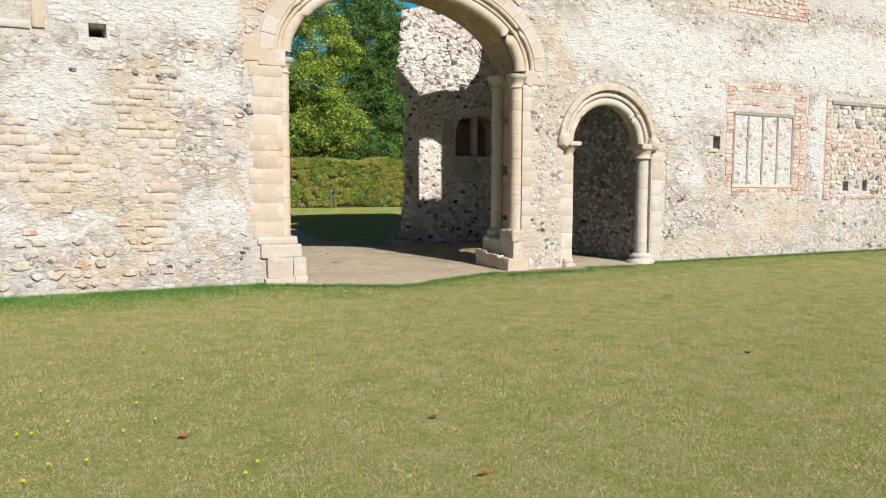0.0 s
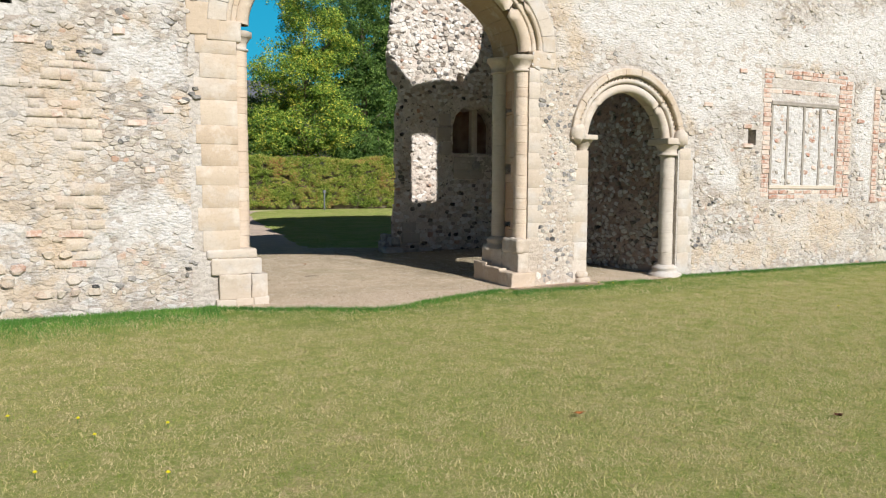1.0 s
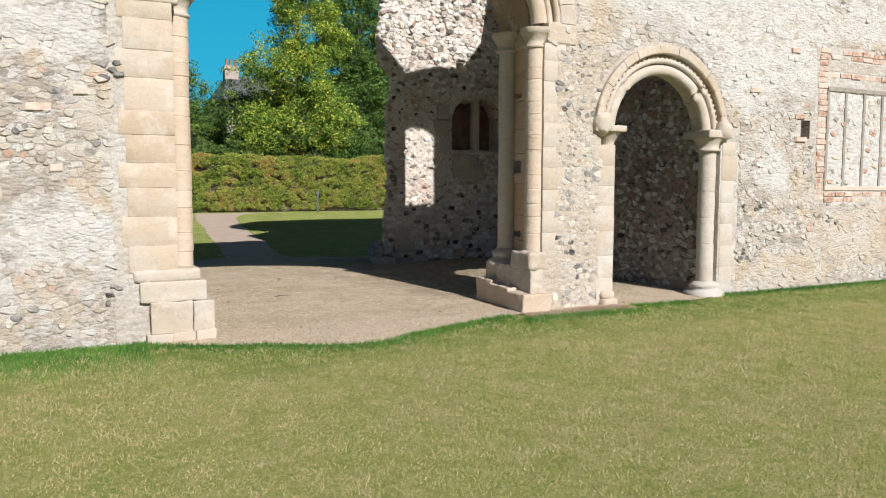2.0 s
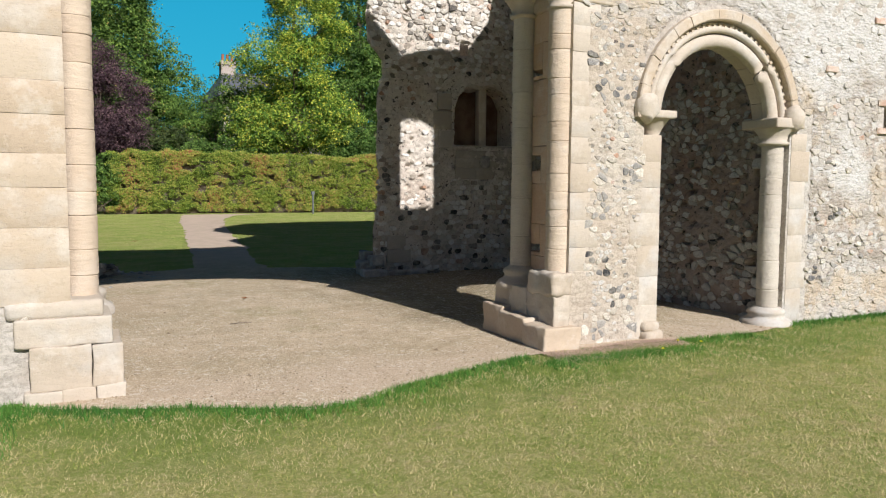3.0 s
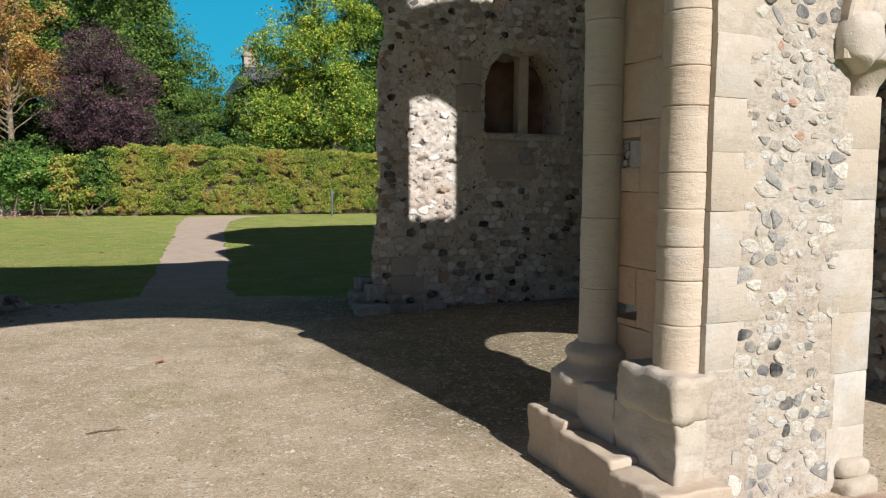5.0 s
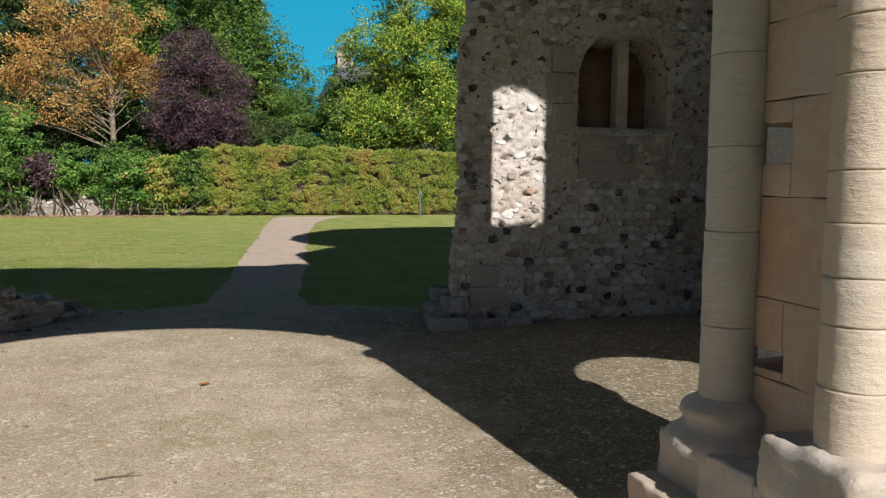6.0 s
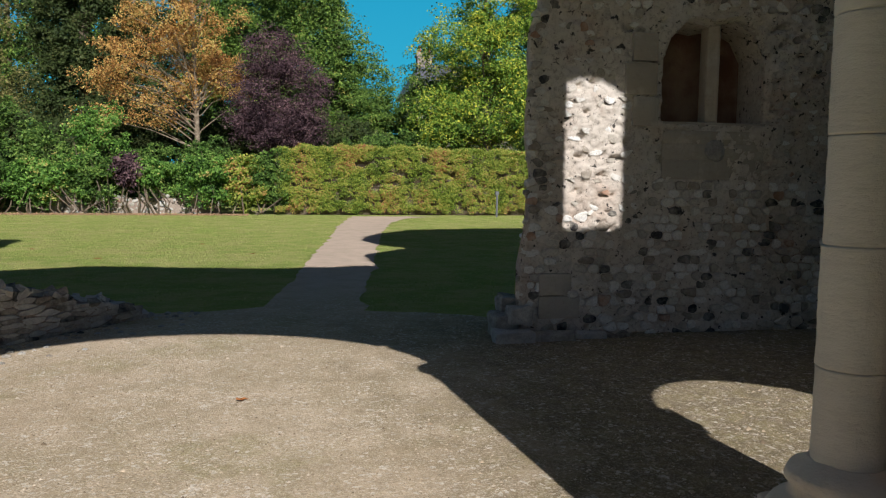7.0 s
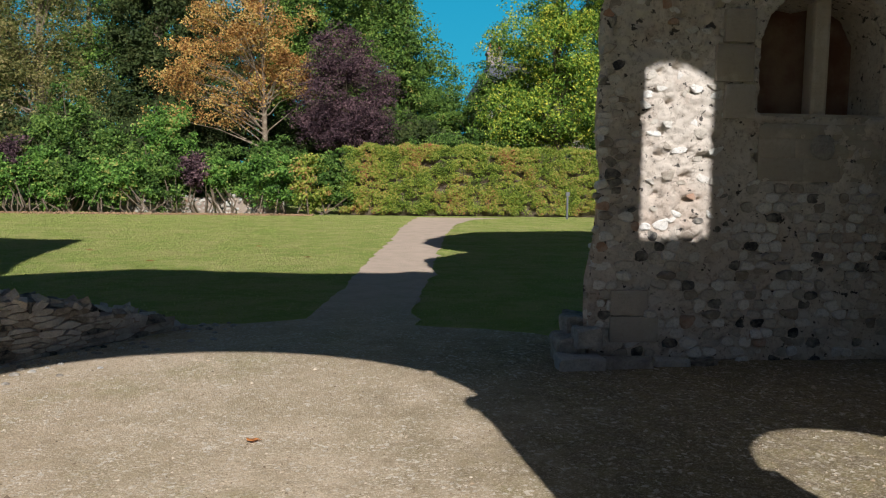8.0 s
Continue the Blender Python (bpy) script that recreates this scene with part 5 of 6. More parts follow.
def upper_openings():
    rr = np.random.default_rng(35)
    up = tagged(empty("upper_window", 10.9, Y0, 4.4), "foot of a blocked window framed in red brick", "window", kind="structure")
    for z0, x0, x1 in ((4.36, 10.0, 11.88), (4.43, 10.0, 11.88)):
        x = x0
        while x < x1:
            ln = rr.uniform(0.18, 0.23)
            ob = place("brick", block_mesh("brick", ln - 0.012, 0.1, 0.06, 0.006, 0.005, int(rr.integers(1 << 30))), BRICK, up)
            ob.location = (x + ln / 2 - 10.9, -0.012, z0 - 4.4)
            x += ln
    for x0 in (10.06, 11.72, 11.84):
        for k in range(10):
            ob = place("brick", block_mesh("brick", 0.15 * rr.uniform(0.8, 1), 0.1, 0.058, 0.006, 0.005, int(rr.integers(1 << 30))), BRICK, up)
            ob.location = (x0 - 10.9, -0.012, 0.1 + k * 0.068)
    cx, cz, w, h = scatter(10.18, 11.6, 4.52, 5.2, 0.1, rr, lambda *a: True)
    for i in range(len(cx)):
        me = mesh("stone", stone_shells(np.zeros(1), np.zeros(1), 0.0, w[i : i + 1], h[i : i + 1], h[i : i + 1] * 0.2, rr)[0], STONE_FACES)
        ob = place("stone", me, BRICK if rr.uniform() < 0.5 else RUBBLE_PIECE, up)
        ob.location = (cx[i] - 10.9, 0.0, cz[i] - 4.4)
    coursed(-0.10, 0.02, 3.14, 4.3, 0.35, ASHLAR, WALL, rr, proud=0.03)
    coursed(-1.1, -0.12, 3.12, 3.2, 0.08, ASHLAR_PALE, WALL, rr, split=1.0, proud=0.03)


upper_openings()


# ---- ruined cross wall behind ----
RY = 14.42


def ruin():
    rr = np.random.default_rng(41)
    left = [(6.40, -0.1), (6.45, 0.45), (6.47, 0.9), (6.5, 1.9), (6.5, 2.6), (6.58, 3.26), (6.36, 3.48), (6.33, 3.9), (6.42, 4.5), (6.46, 5.0), (7.5, 5.45), (7.5, 5.8), (7.05, 6.4), (6.95, 7.0), (7.2, 7.6), (7.8, 8.3), (10, 8.6), (13, 8.6)]
    edge = ragged(left, 0.22, 0.07, 4.0)
    outer = [(13.0, -0.1)] + edge[::-1]
    outer_b = [(13.0, -0.1)] + [(min(x + 0.85, 13.0), q) for x, q in edge[::-1]]
    win = [(7.70, 2.12), (8.66, 2.12), (8.66, 2.70), (8.55, 2.90), (8.36, 3.0), (8.13, 2.95), (7.92, 2.98), (7.78, 2.84), (7.70, 2.62)]
    win_b = [(7.74, 2.14), (8.62, 2.14), (8.62, 2.70), (8.52, 2.86), (8.36, 2.95), (8.13, 2.9), (7.94, 2.93), (7.82, 2.80), (7.74, 2.62)]
    holes = [(win, win_b)]
    hollow = rect(7.79, 7.93, 3.42, 3.58)
    holes.append((hollow, rect(7.85, 7.87, 3.49, 3.5)))
    holes.append((rect(6.68, 6.79, 1.52, 1.63), rect(7.7, 7.72, 1.56, 1.58)))
    me = slab("wall_ruin", outer, holes, RY + 0.06, RY + 1.2, outer_b)
    ob = tagged(place("wall_ruin", me, RUIN_MORTAR), "tall broken rubble wall of the ruined priory", "wall", kind="structure")
    bm = bmesh.new()
    box(bm, 7.66, 8.72, RY + 0.42, RY + 0.5, 2.08, 3.06)
    part("recess_back", bm, PLASTER, ob, "dark red-stained plaster back of the recess")
    bm = bmesh.new()
    box(bm, 8.145, 8.275, RY + 0.10, RY + 0.24, 2.12, 3.0, 0.03, 0.003)
    part("mullion", bm, ASHLAR_PALE, ob, "pale stone mullion")
    bm = bmesh.new()
    box(bm, 7.66, 8.70, RY + 0.012, RY + 0.4, 2.06, 2.125, 0.012, 0.006)
    part("window_sill", bm, ASHLAR_GREY, ob)

    def keep(x, z, mx, mz):
        if 7.62 - mx < x < 8.74 + mx and 2.0 - mz < z < 3.06 + mz or abs(x - 7.86) < 0.12 + mx * 0.5 and abs(z - 3.5) < 0.12 + mz * 0.5:
            return False
        return x - mx * 0.5 > edge_x(z) and rr.uniform() < 0.78

    order = sorted((p[1], p[0]) for p in edge)
    edge_x = lambda z: float(np.interp(z, [p[0] for p in order], [p[1] for p in order]))
    panel = rect(7.68, 8.66, 1.62, 2.06)
    bare = lambda x, z: x > edge_x(z) and not inside(x, z, win) and not inside(x, z, hollow)
    relief("rough_face", 6.2, 9.9, 0.2, 5.9, 0.02, bare, RY, 41.0, RUIN_MORTAR, ob, amount=1.05, pit=0.38)
    stones = lambda x, z, mx, mz: keep(x, z, mx, mz) and not inside(x, z, panel)
    lift = lambda x, z: -1.05 * lumps(x, z, 41.0, 9.0)
    # roughly squared courses low down, bare mortar with few stones above them, rubble at the top and along the broken end
    foot = lambda x, z: z < 1.32 + 0.25 * noise.noise(Vector((x * 1.3, 0, 2.0))) or 7.6 < x and z < 1.6
    rim = lambda x, z: x < edge_x(z) + 0.14 + 0.16 * noise.noise(Vector((0, z * 2, 4.0))) or z > 3.0
    low = lambda x, z, mx, mz: foot(x, z) and stones(x, z, mx, mz)
    lay_cells(ob, rubble_cells(6.2, 9.8, 0.28, 2.0, 0.112, 0.072, rr, low, 0.06, (0.36, 0.12)), RY, 0.006, 0.030, RUIN_JOINED, RUIN_PIECE, lambda x, z: 6.7 < x < 8.7, rr, gap=0.93, lift=lift)
    top = lambda x, z, mx, mz: not foot(x, z) and rim(x, z) and stones(x, z, mx, mz)
    lay_cells(ob, rubble_cells(6.2, 9.8, 1.0, 5.8, 0.085, 0.060, rr, top, 0.12), RY, 0.004, 0.032, RUIN_JOINED, RUIN_PIECE, lambda x, z: False, rr, gap=0.95, lift=lift)
    few = lambda x, z, mx, mz: not foot(x, z) and not rim(x, z) and rr.uniform() < 0.25 and stones(x, z, mx, mz)
    lay_cells(ob, rubble_cells(6.2, 9.8, 1.0, 3.2, 0.068, 0.046, rr, few, 0.2), RY, 0.002, 0.016, RUIN_JOINED, RUIN_PIECE, lambda x, z: True, rr, gap=0.95, lift=lift)
    # dressed stones under the recess, with a dark boss
    for za, zb, xs in ((1.63, 1.80, (7.70, 8.05, 8.34, 8.66)), (1.80, 1.94, (7.70, 7.98, 8.40, 8.66)), (1.94, 2.05, (7.70, 8.16, 8.66))):
        for xa, xb in zip(xs, xs[1:]):
            q = place("quoin", worn_stone("quoin", xb - xa, 0.12, zb - za, rr), ASHLAR_GREY, ob)
            q.location = ((xa + xb) / 2, RY - 0.012 + 0.006 * rr.uniform(), za)
    bm = bmesh.new()
    bmesh.ops.create_uvsphere(bm, u_segments=14, v_segments=8, radius=0.1, matrix=Matrix.Translation((8.19, RY - 0.01, 1.88)) @ Matrix.Diagonal((1, 0.35, 0.95, 1)))
    for v in bm.verts:
        v.co += noise.noise_vector(v.co * 12) * 0.012
    part("boss", bm, FLINT_PIECE, ob, "dark round stone boss under the recess")
    # end face of the wall, towards -x
    n = 1500
    z = rr.uniform(0.3, 6.0, n)
    xe = np.interp(z, [p[1] for p in left], [p[0] for p in left])
    y = rr.uniform(RY + 0.03, RY + 1.15, n)
    s = rr.uniform(0.035, 0.08, n)
    sh = stone_shells(y, z, 0.0, s * 1.4, s, s * rr.uniform(0.2, 0.6, n), rr)
    sh = np.stack([xe[:, None] + 0.71 * (y[:, None] - RY) + sh[..., 1], -sh[..., 0] + 2 * y[:, None], sh[..., 2]], -1)
    tagged(place("rubble_stones", many("rubble_stones", sh, STONE_FACES), RUIN_JOINED, ob), kind="stuff")
    # dressed corner stones and loose footing
    for x0, x1, z0, z1, k in ((6.62, 6.90, 0.64, 0.82, 1), (6.62, 6.98, 0.44, 0.63, 2), (7.34, 7.62, 2.34, 2.60, 3), (7.40, 7.62, 2.62, 2.85, 4), (7.42, 7.64, 2.08, 2.32, 5)):
        q = place("quoin", worn_stone("quoin", x1 - x0, 0.2, z1 - z0, rr), ASHLAR_GREY, ob)
        q.location = ((x0 + x1) / 2, RY - 0.035, z0)
    for i, (x, y, zz, sx, sy, sz) in enumerate(((6.36, 14.24, 0.22, 0.34, 0.20, 0.16), (6.72, 14.27, 0.22, 0.36, 0.16, 0.13), (6.34, 14.50, 0.22, 0.22, 0.26, 0.26), (6.52, 14.80, 0.22, 0.26, 0.28, 0.36), (6.62, 15.1, 0.22, 0.25, 0.3, 0.22), (7.05, 14.30, 0.22, 0.26, 0.14, 0.12), (6.44, 14.36, 0.40, 0.20, 0.16, 0.16), (7.3, 14.33, 0.22, 0.2, 0.12, 0.1), (6.40, 14.62, 0.46, 0.16, 0.2, 0.14))):
        bm = bmesh.new()
        box(bm, x - sx / 2, x + sx / 2, y - sy / 2, y + sy / 2, zz, zz + sz, 0.03)
        bmesh.ops.subdivide_edges(bm, edges=[e for e in bm.edges if e.calc_length() > 0.08], cuts=1, use_grid_fill=True)
        for v in bm.verts:
            v.co += noise.noise_vector(v.co * 9 + Vector((i, 0, 0))) * 0.03
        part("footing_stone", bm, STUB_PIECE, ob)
    return ob


ruin()


def rubble_stub():
    """The low broken wall beside the gravel: a coursed broken end with loose stones on top."""
    rr = np.random.default_rng(43)
    p0, p1 = Vector((2.20, 14.25, 0.26)), Vector((3.25, 15.75, 0.26))
    way = (p1 - p0).normalized()
    out = Vector((way.y, -way.x, 0))
    length = (p1 - p0).length
    top = lambda u: 0.50 * max(0.0, 1 - max(u, 0.0) / length) ** 0.8 + 0.05 + 0.05 * noise.noise(Vector((u * 4, 0, 3)))
    bm = bmesh.new()
    rows = []
    for k in range(15):
        u = -0.9 + (length + 0.95) * k / 14
        q = p0 + way * u
        h = top(u)
        sec = [(0.0, 0.0), (-0.03, h * 0.92), (-0.12, h), (-0.5, h * 0.95), (-1.2, h * 0.8 + 0.05), (-4.5, h * 0.6), (-4.6, 0.0)]
        rows.append([bm.verts.new(q + out * d + Vector((0, 0, zz - 0.02 + 0.03 * noise.noise(Vector((u * 3, d * 3, 0))) * (zz > 0)))) for d, zz in sec])
    for r0, r1 in zip(rows, rows[1:]):
        for i in range(6):
            bm.faces.new((r0[i], r1[i], r1[i + 1], r0[i + 1]))
    bm.faces.new(rows[-1])
    bm.faces.new(rows[0][::-1])
    bmesh.ops.recalc_face_normals(bm, faces=bm.faces)
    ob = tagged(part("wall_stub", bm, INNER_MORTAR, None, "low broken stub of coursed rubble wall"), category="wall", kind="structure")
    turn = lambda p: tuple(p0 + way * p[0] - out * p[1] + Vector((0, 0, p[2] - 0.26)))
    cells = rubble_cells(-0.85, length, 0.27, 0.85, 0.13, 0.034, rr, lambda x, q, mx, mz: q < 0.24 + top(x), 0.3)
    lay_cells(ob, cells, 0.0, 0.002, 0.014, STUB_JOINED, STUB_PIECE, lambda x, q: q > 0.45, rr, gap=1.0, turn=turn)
    for k in range(150):
        u = rr.uniform(-0.8, length + 0.05)
        d = -abs(rr.normal(0.15, 0.3))
        s = rr.uniform(0.025, 0.07)
        m = Matrix.Translation(p0 + way * u + out * d + Vector((0, 0, top(u) * (1.0 if d > -0.5 else 0.93)))) @ Euler((rr.uniform(-0.6, 0.6), rr.uniform(-0.6, 0.6), rr.uniform(0, 6))).to_matrix().to_4x4()
        bm = bmesh.new()
        bmesh.ops.create_cube(bm, size=1.0, matrix=m @ Matrix.Diagonal((s * 2.2, s * 1.6, s, 1)))
        for v in bm.verts:
            v.co += Vector((rr.uniform(-1, 1), rr.uniform(-1, 1), rr.uniform(-1, 1))) * s * 0.3
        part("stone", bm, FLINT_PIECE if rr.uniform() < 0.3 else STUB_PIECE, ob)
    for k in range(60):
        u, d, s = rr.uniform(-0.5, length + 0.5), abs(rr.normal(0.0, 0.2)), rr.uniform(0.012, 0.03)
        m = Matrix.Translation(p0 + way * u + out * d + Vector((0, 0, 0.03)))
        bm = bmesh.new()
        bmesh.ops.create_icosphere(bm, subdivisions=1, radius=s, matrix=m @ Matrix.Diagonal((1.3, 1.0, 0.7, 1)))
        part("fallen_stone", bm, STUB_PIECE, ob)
    return ob


rubble_stub()


# ---- plants ----
def leaf_quads(at, size, r, up=0.35, out=None):
    """Small pointed leaves at the places given: an array (count, 4, 3)."""
    n = len(at)
    d = r.normal(size=(n, 3))
    d /= np.linalg.norm(d, axis=1, keepdims=True)
    nrm = r.normal(size=(n, 3)) * (0.55 if out is not None else 1.0) + np.array([0, -0.4, up])
    if out is not None:
        nrm += out
    d -= nrm * (d * nrm).sum(1, keepdims=True) / np.maximum((nrm * nrm).sum(1, keepdims=True), 1e-6) * 0.8
    d /= np.maximum(np.linalg.norm(d, axis=1, keepdims=True), 1e-6)
    side = np.cross(d, nrm)
    side /= np.maximum(np.linalg.norm(side, axis=1, keepdims=True), 1e-6)
    s = size * r.uniform(0.6, 1.3, (n, 1))
    return np.stack([at - d * s * 0.5, at + side * s * 0.32, at + d * s * 0.55, at - side * s * 0.32], 1)


def leaf_slips(at, size, r, up=0.35, out=None):
    """Small leaves of three corners each, for what stays far off: an array (count, 3, 3)."""
    q = leaf_quads(at, size, r, up, out)
    return np.stack([q[:, 1] * 0.7 + q[:, 0] * 0.3, q[:, 2], q[:, 3] * 0.8 + q[:, 0] * 0.2], 1)


def clusters(blobs, count, r, hollow=0.45, thin=-0.12):
    """Centres of leaf clumps in a few ellipsoids (x, y, z, rx, ry, rz), thinned by noise for an uneven outline."""
    out = []
    vol = np.array([b[3] * b[4] * b[5] for b in blobs]) ** 0.75
    vol = vol / vol.sum()
    while len(out) < count:
        b = blobs[r.choice(len(blobs), p=vol)]
        d = r.normal(size=3)
        d /= np.linalg.norm(d)
        q = d * (hollow + (1 - hollow) * r.uniform() ** 0.6) * r.uniform(0.85, 1.12)
        p = np.array(b[:3]) + q * np.array(b[3:])
        if 0.8 * noise.noise(Vector(p * 0.9)) + 0.7 * noise.noise(Vector(p * 2.1)) > thin:
            out.append(p)
    return np.array(out)


def tufts(cl, per, spread, r, droop=0.0):
    """Leaves over the upper and outer sides of each clump: places and outward ways."""
    n = len(cl) * per
    rad = np.repeat(r.uniform(0.6, 1.5, len(cl)) * spread, per)[:, None]
    d = r.normal(size=(n, 3))
    d[:, 2] += 0.35
    d /= np.linalg.norm(d, axis=1, keepdims=True)
    at = np.repeat(cl, per, 0) + d * rad * (r.uniform(size=(n, 1)) ** 0.35) * np.array([1.15, 1.15, 0.75])
    if droop:
        at[:, 2] -= droop * (d[:, :2] ** 2).sum(1) * rad[:, 0] / spread
    return at, d * 0.42


def tree(name, label, x, y, height, blobs, leaf, bark=None, count=420, per=55, size=0.15, spread=0.28, trunk=0.22, limbs=26, seed=1, droop=0.0, category="tree", thin=-0.12):
    """A tree: a trunk with limbs, and a crown of many leaf clumps; blobs are given from the tree's foot."""
    r = np.random.default_rng(seed)
    bark = bark or BARK
    z0 = gz(x, y)
    ob = tagged(empty(name, x, y, z0), label, category)
    cl = clusters(blobs, int(count * 2.0), r, 0.45, thin)
    at, away = tufts(cl, int(per * 0.72), spread * 0.70, r, droop)
    place("crown", soup("crown", leaf_slips(at, size * 1.02, r, 0.5, away)), leaf, ob)
    pieces = []
    lean = r.uniform(-0.3, 0.3, 2)
    pts = [(lean[0] * t * t, lean[1] * t * t, height * 0.86 * t - 0.1) for t in np.linspace(0, 1, 8)]
    pieces.append(tube(pts, [trunk * (1 - 0.85 * t) + 0.01 for t in np.linspace(0, 1, 8)], 9))
    for c in cl[r.choice(len(cl), min(limbs, len(cl)), replace=False)]:
        t = np.clip((c[2] / height) * r.uniform(0.72, 1.0), 0.24, 0.92)
        a = np.array((lean[0] * t * t, lean[1] * t * t, height * 0.86 * t))
        m = a * 0.5 + c * 0.5 + np.array((0, 0, 0.15))
        w = trunk * 0.30 * (1 - t)
        pieces.append(tube([a, a * 0.75 + m * 0.25 + r.normal(size=3) * 0.05, m, c], [w + 0.010, w * 0.8 + 0.008, w * 0.5 + 0.006, 0.006], 5))
    v, f = merge(pieces)
    me = mesh("trunk", v, f)
    for p in me.polygons:
        p.use_smooth = True
    place("trunk", me, bark, ob)
    return ob


def hedge():
    r = np.random.default_rng(51)
    ob = tagged(empty("hedge", 9, 34, 0.43), "trimmed beech hedge in green and rusty autumn leaf", "hedge")
    # added dark block that closes gaps and stands for the hedge's shaded inside
    bm = bmesh.new()
    box(bm, -4.7, 9.0, -0.16, 0.6, 0.0, 1.95, 0.1)
    part("hedge_core", bm, BARK, ob, "solid dark filler standing for the shaded inside")
    n = 2900
    x = r.uniform(-4.9, 9.2, n)
    top = np.array([2.18 + 0.22 * noise.noise(Vector((q * 0.7, 0, 2))) + 0.14 * noise.noise(Vector((q * 2.6, 0, 5))) for q in x])
    face = r.uniform(size=n) < 0.8
    q = np.where(face, r.uniform(0.06, 1.0, n) * top, top)
    bulge = np.array([0.10 * noise.noise(Vector((e * 1.5, w * 1.9, 9))) + 0.07 * noise.noise(Vector((e * 4, w * 4, 3))) for e, w in zip(x, q)])
    y = np.where(face, -0.40 + bulge, r.uniform(-0.4, 0.6, n))
    keep = np.array([noise.noise(Vector((e * 2.6, w * 3.2, 21))) > -0.42 for e, w in zip(x, q)])
    at, away = tufts(np.stack([x, y, q], 1)[keep], 72, 0.125, r)
    place("foliage", soup("foliage", leaf_slips(at, 0.072, r, 0.2, away)), L_HEDGE, ob)
    return ob


hedge()

R = random.Random(8)
# a dense mixed border over the low boundary wall, with taller shrubs standing in it: x, y, half width, height, foot, leaf, stems
BORDER = [(-4.75, 34.7, 1.0, 3.9, 0.6, L_GREEN, 5), (-1.45, 34.3, 0.95, 3.6, 0.9, L_SHRUB, 7), (-7.2, 34.8, 1.2, 3.2, 0.5, L_OLIVE, 5), (-3.2, 34.8, 0.8, 2.9, 0.6, L_GREEN, 4),
          (1.9, 33.75, 1.0, 2.05, 0.15, L_SHRUB, 4), (0.45, 33.95, 0.75, 1.75, 0.65, L_SHRUB, 5), (-0.35, 34.1, 0.6, 1.95, 0.7, L_PLUM, 4), (3.1, 33.8, 0.75, 1.95, 0.1, L_HEDGE, 4), (3.9, 33.85, 0.7, 2.15, 0.1, L_GREEN, 3),
          (-5.9, 34.2, 0.6, 2.3, 0.6, L_PLUM, 4)]
for k in range(11):
    BORDER.append((-10.2 + 0.86 * k + R.uniform(-0.15, 0.15), 33.85 + R.uniform(-0.2, 0.15), R.uniform(0.62, 0.85), R.uniform(1.65, 2.05), R.uniform(0.1, 0.35), L_GREEN if k % 3 == 1 else L_SHRUB, 6))
for k in range(8):
    BORDER.append((-11.5 + 1.9 * k, 36.4 + R.uniform(-0.3, 0.3), 1.35, R.uniform(2.1, 2.6), 0.0, L_GREEN, 3))
SAID = {"green_leaves": "dark green leafy shrub with bare stems at its foot", "purple_leaves": "purple-leaved shrub in the border", "fresh_shrub_leaves": "fresh green shrub with bare stems in the border"}
for i, (x, yy, w, h, low, leaf, stems) in enumerate(BORDER):
    r = np.random.default_rng(200 + i)
    s = tagged(empty("shrub", x, yy, gz(x, yy)), SAID.get(leaf.name, "autumn-tinted shrub in the border"), "shrub", "shrubs in the border")
    mid = low + (h - low) * 0.5
    blobs = [(0, 0, mid, w * 0.95, 0.55, (h - low) * 0.52), (w * 0.45, -0.12, mid - 0.1 * h, w * 0.55, 0.45, (h - low) * 0.38), (-w * 0.45, -0.08, mid + 0.04 * h, w * 0.5, 0.45, (h - low) * 0.40)]
    cl = clusters(blobs, int(95 * w * h), r, 0.35, 0.08 if low > 0.2 else -0.2)
    at, away = tufts(cl, 36, 0.17, r)
    place("foliage", soup("foliage", leaf_slips(at, 0.125, r, 0.4, away)), leaf, s)
    for k in range(stems):
        a = R.uniform(0, 6.28)
        c = cl[r.integers(len(cl))]
        b = (0.3 * math.cos(a), 0.2 * math.sin(a) - 0.1)
        v, f = tube([(b[0] * 0.6, b[1], -0.05), (b[0] * 1.3 + R.uniform(-0.1, 0.1), b[1] - 0.08, low * 0.6), c], [0.032, 0.025, 0.008], 5)
        place("stem", mesh("stem", v, f), BARK, s)


def boundary_wall():
    rr = np.random.default_rng(61)
    bm = bmesh.new()
    box(bm, -3.0, 2.2, 34.35, 34.7, 0.3, 0.95, 0.03)
    ob = tagged(part("boundary_wall", bm, INNER_MORTAR, None, "low pale rubble boundary wall behind the shrubs"), category="wall", kind="structure")
    cx, cz, w, h = scatter(-2.9, 2.1, 0.4, 0.95, 0.17, rr, lambda *a: rr.uniform() < 0.85)
    sh = stone_shells(cx, cz, 34.35, w, h, h * 0.2, rr)
    tagged(place("rubble_stones", many("rubble_stones", sh, STONE_FACES), INNER_JOINED, ob), kind="stuff")


boundary_wall()

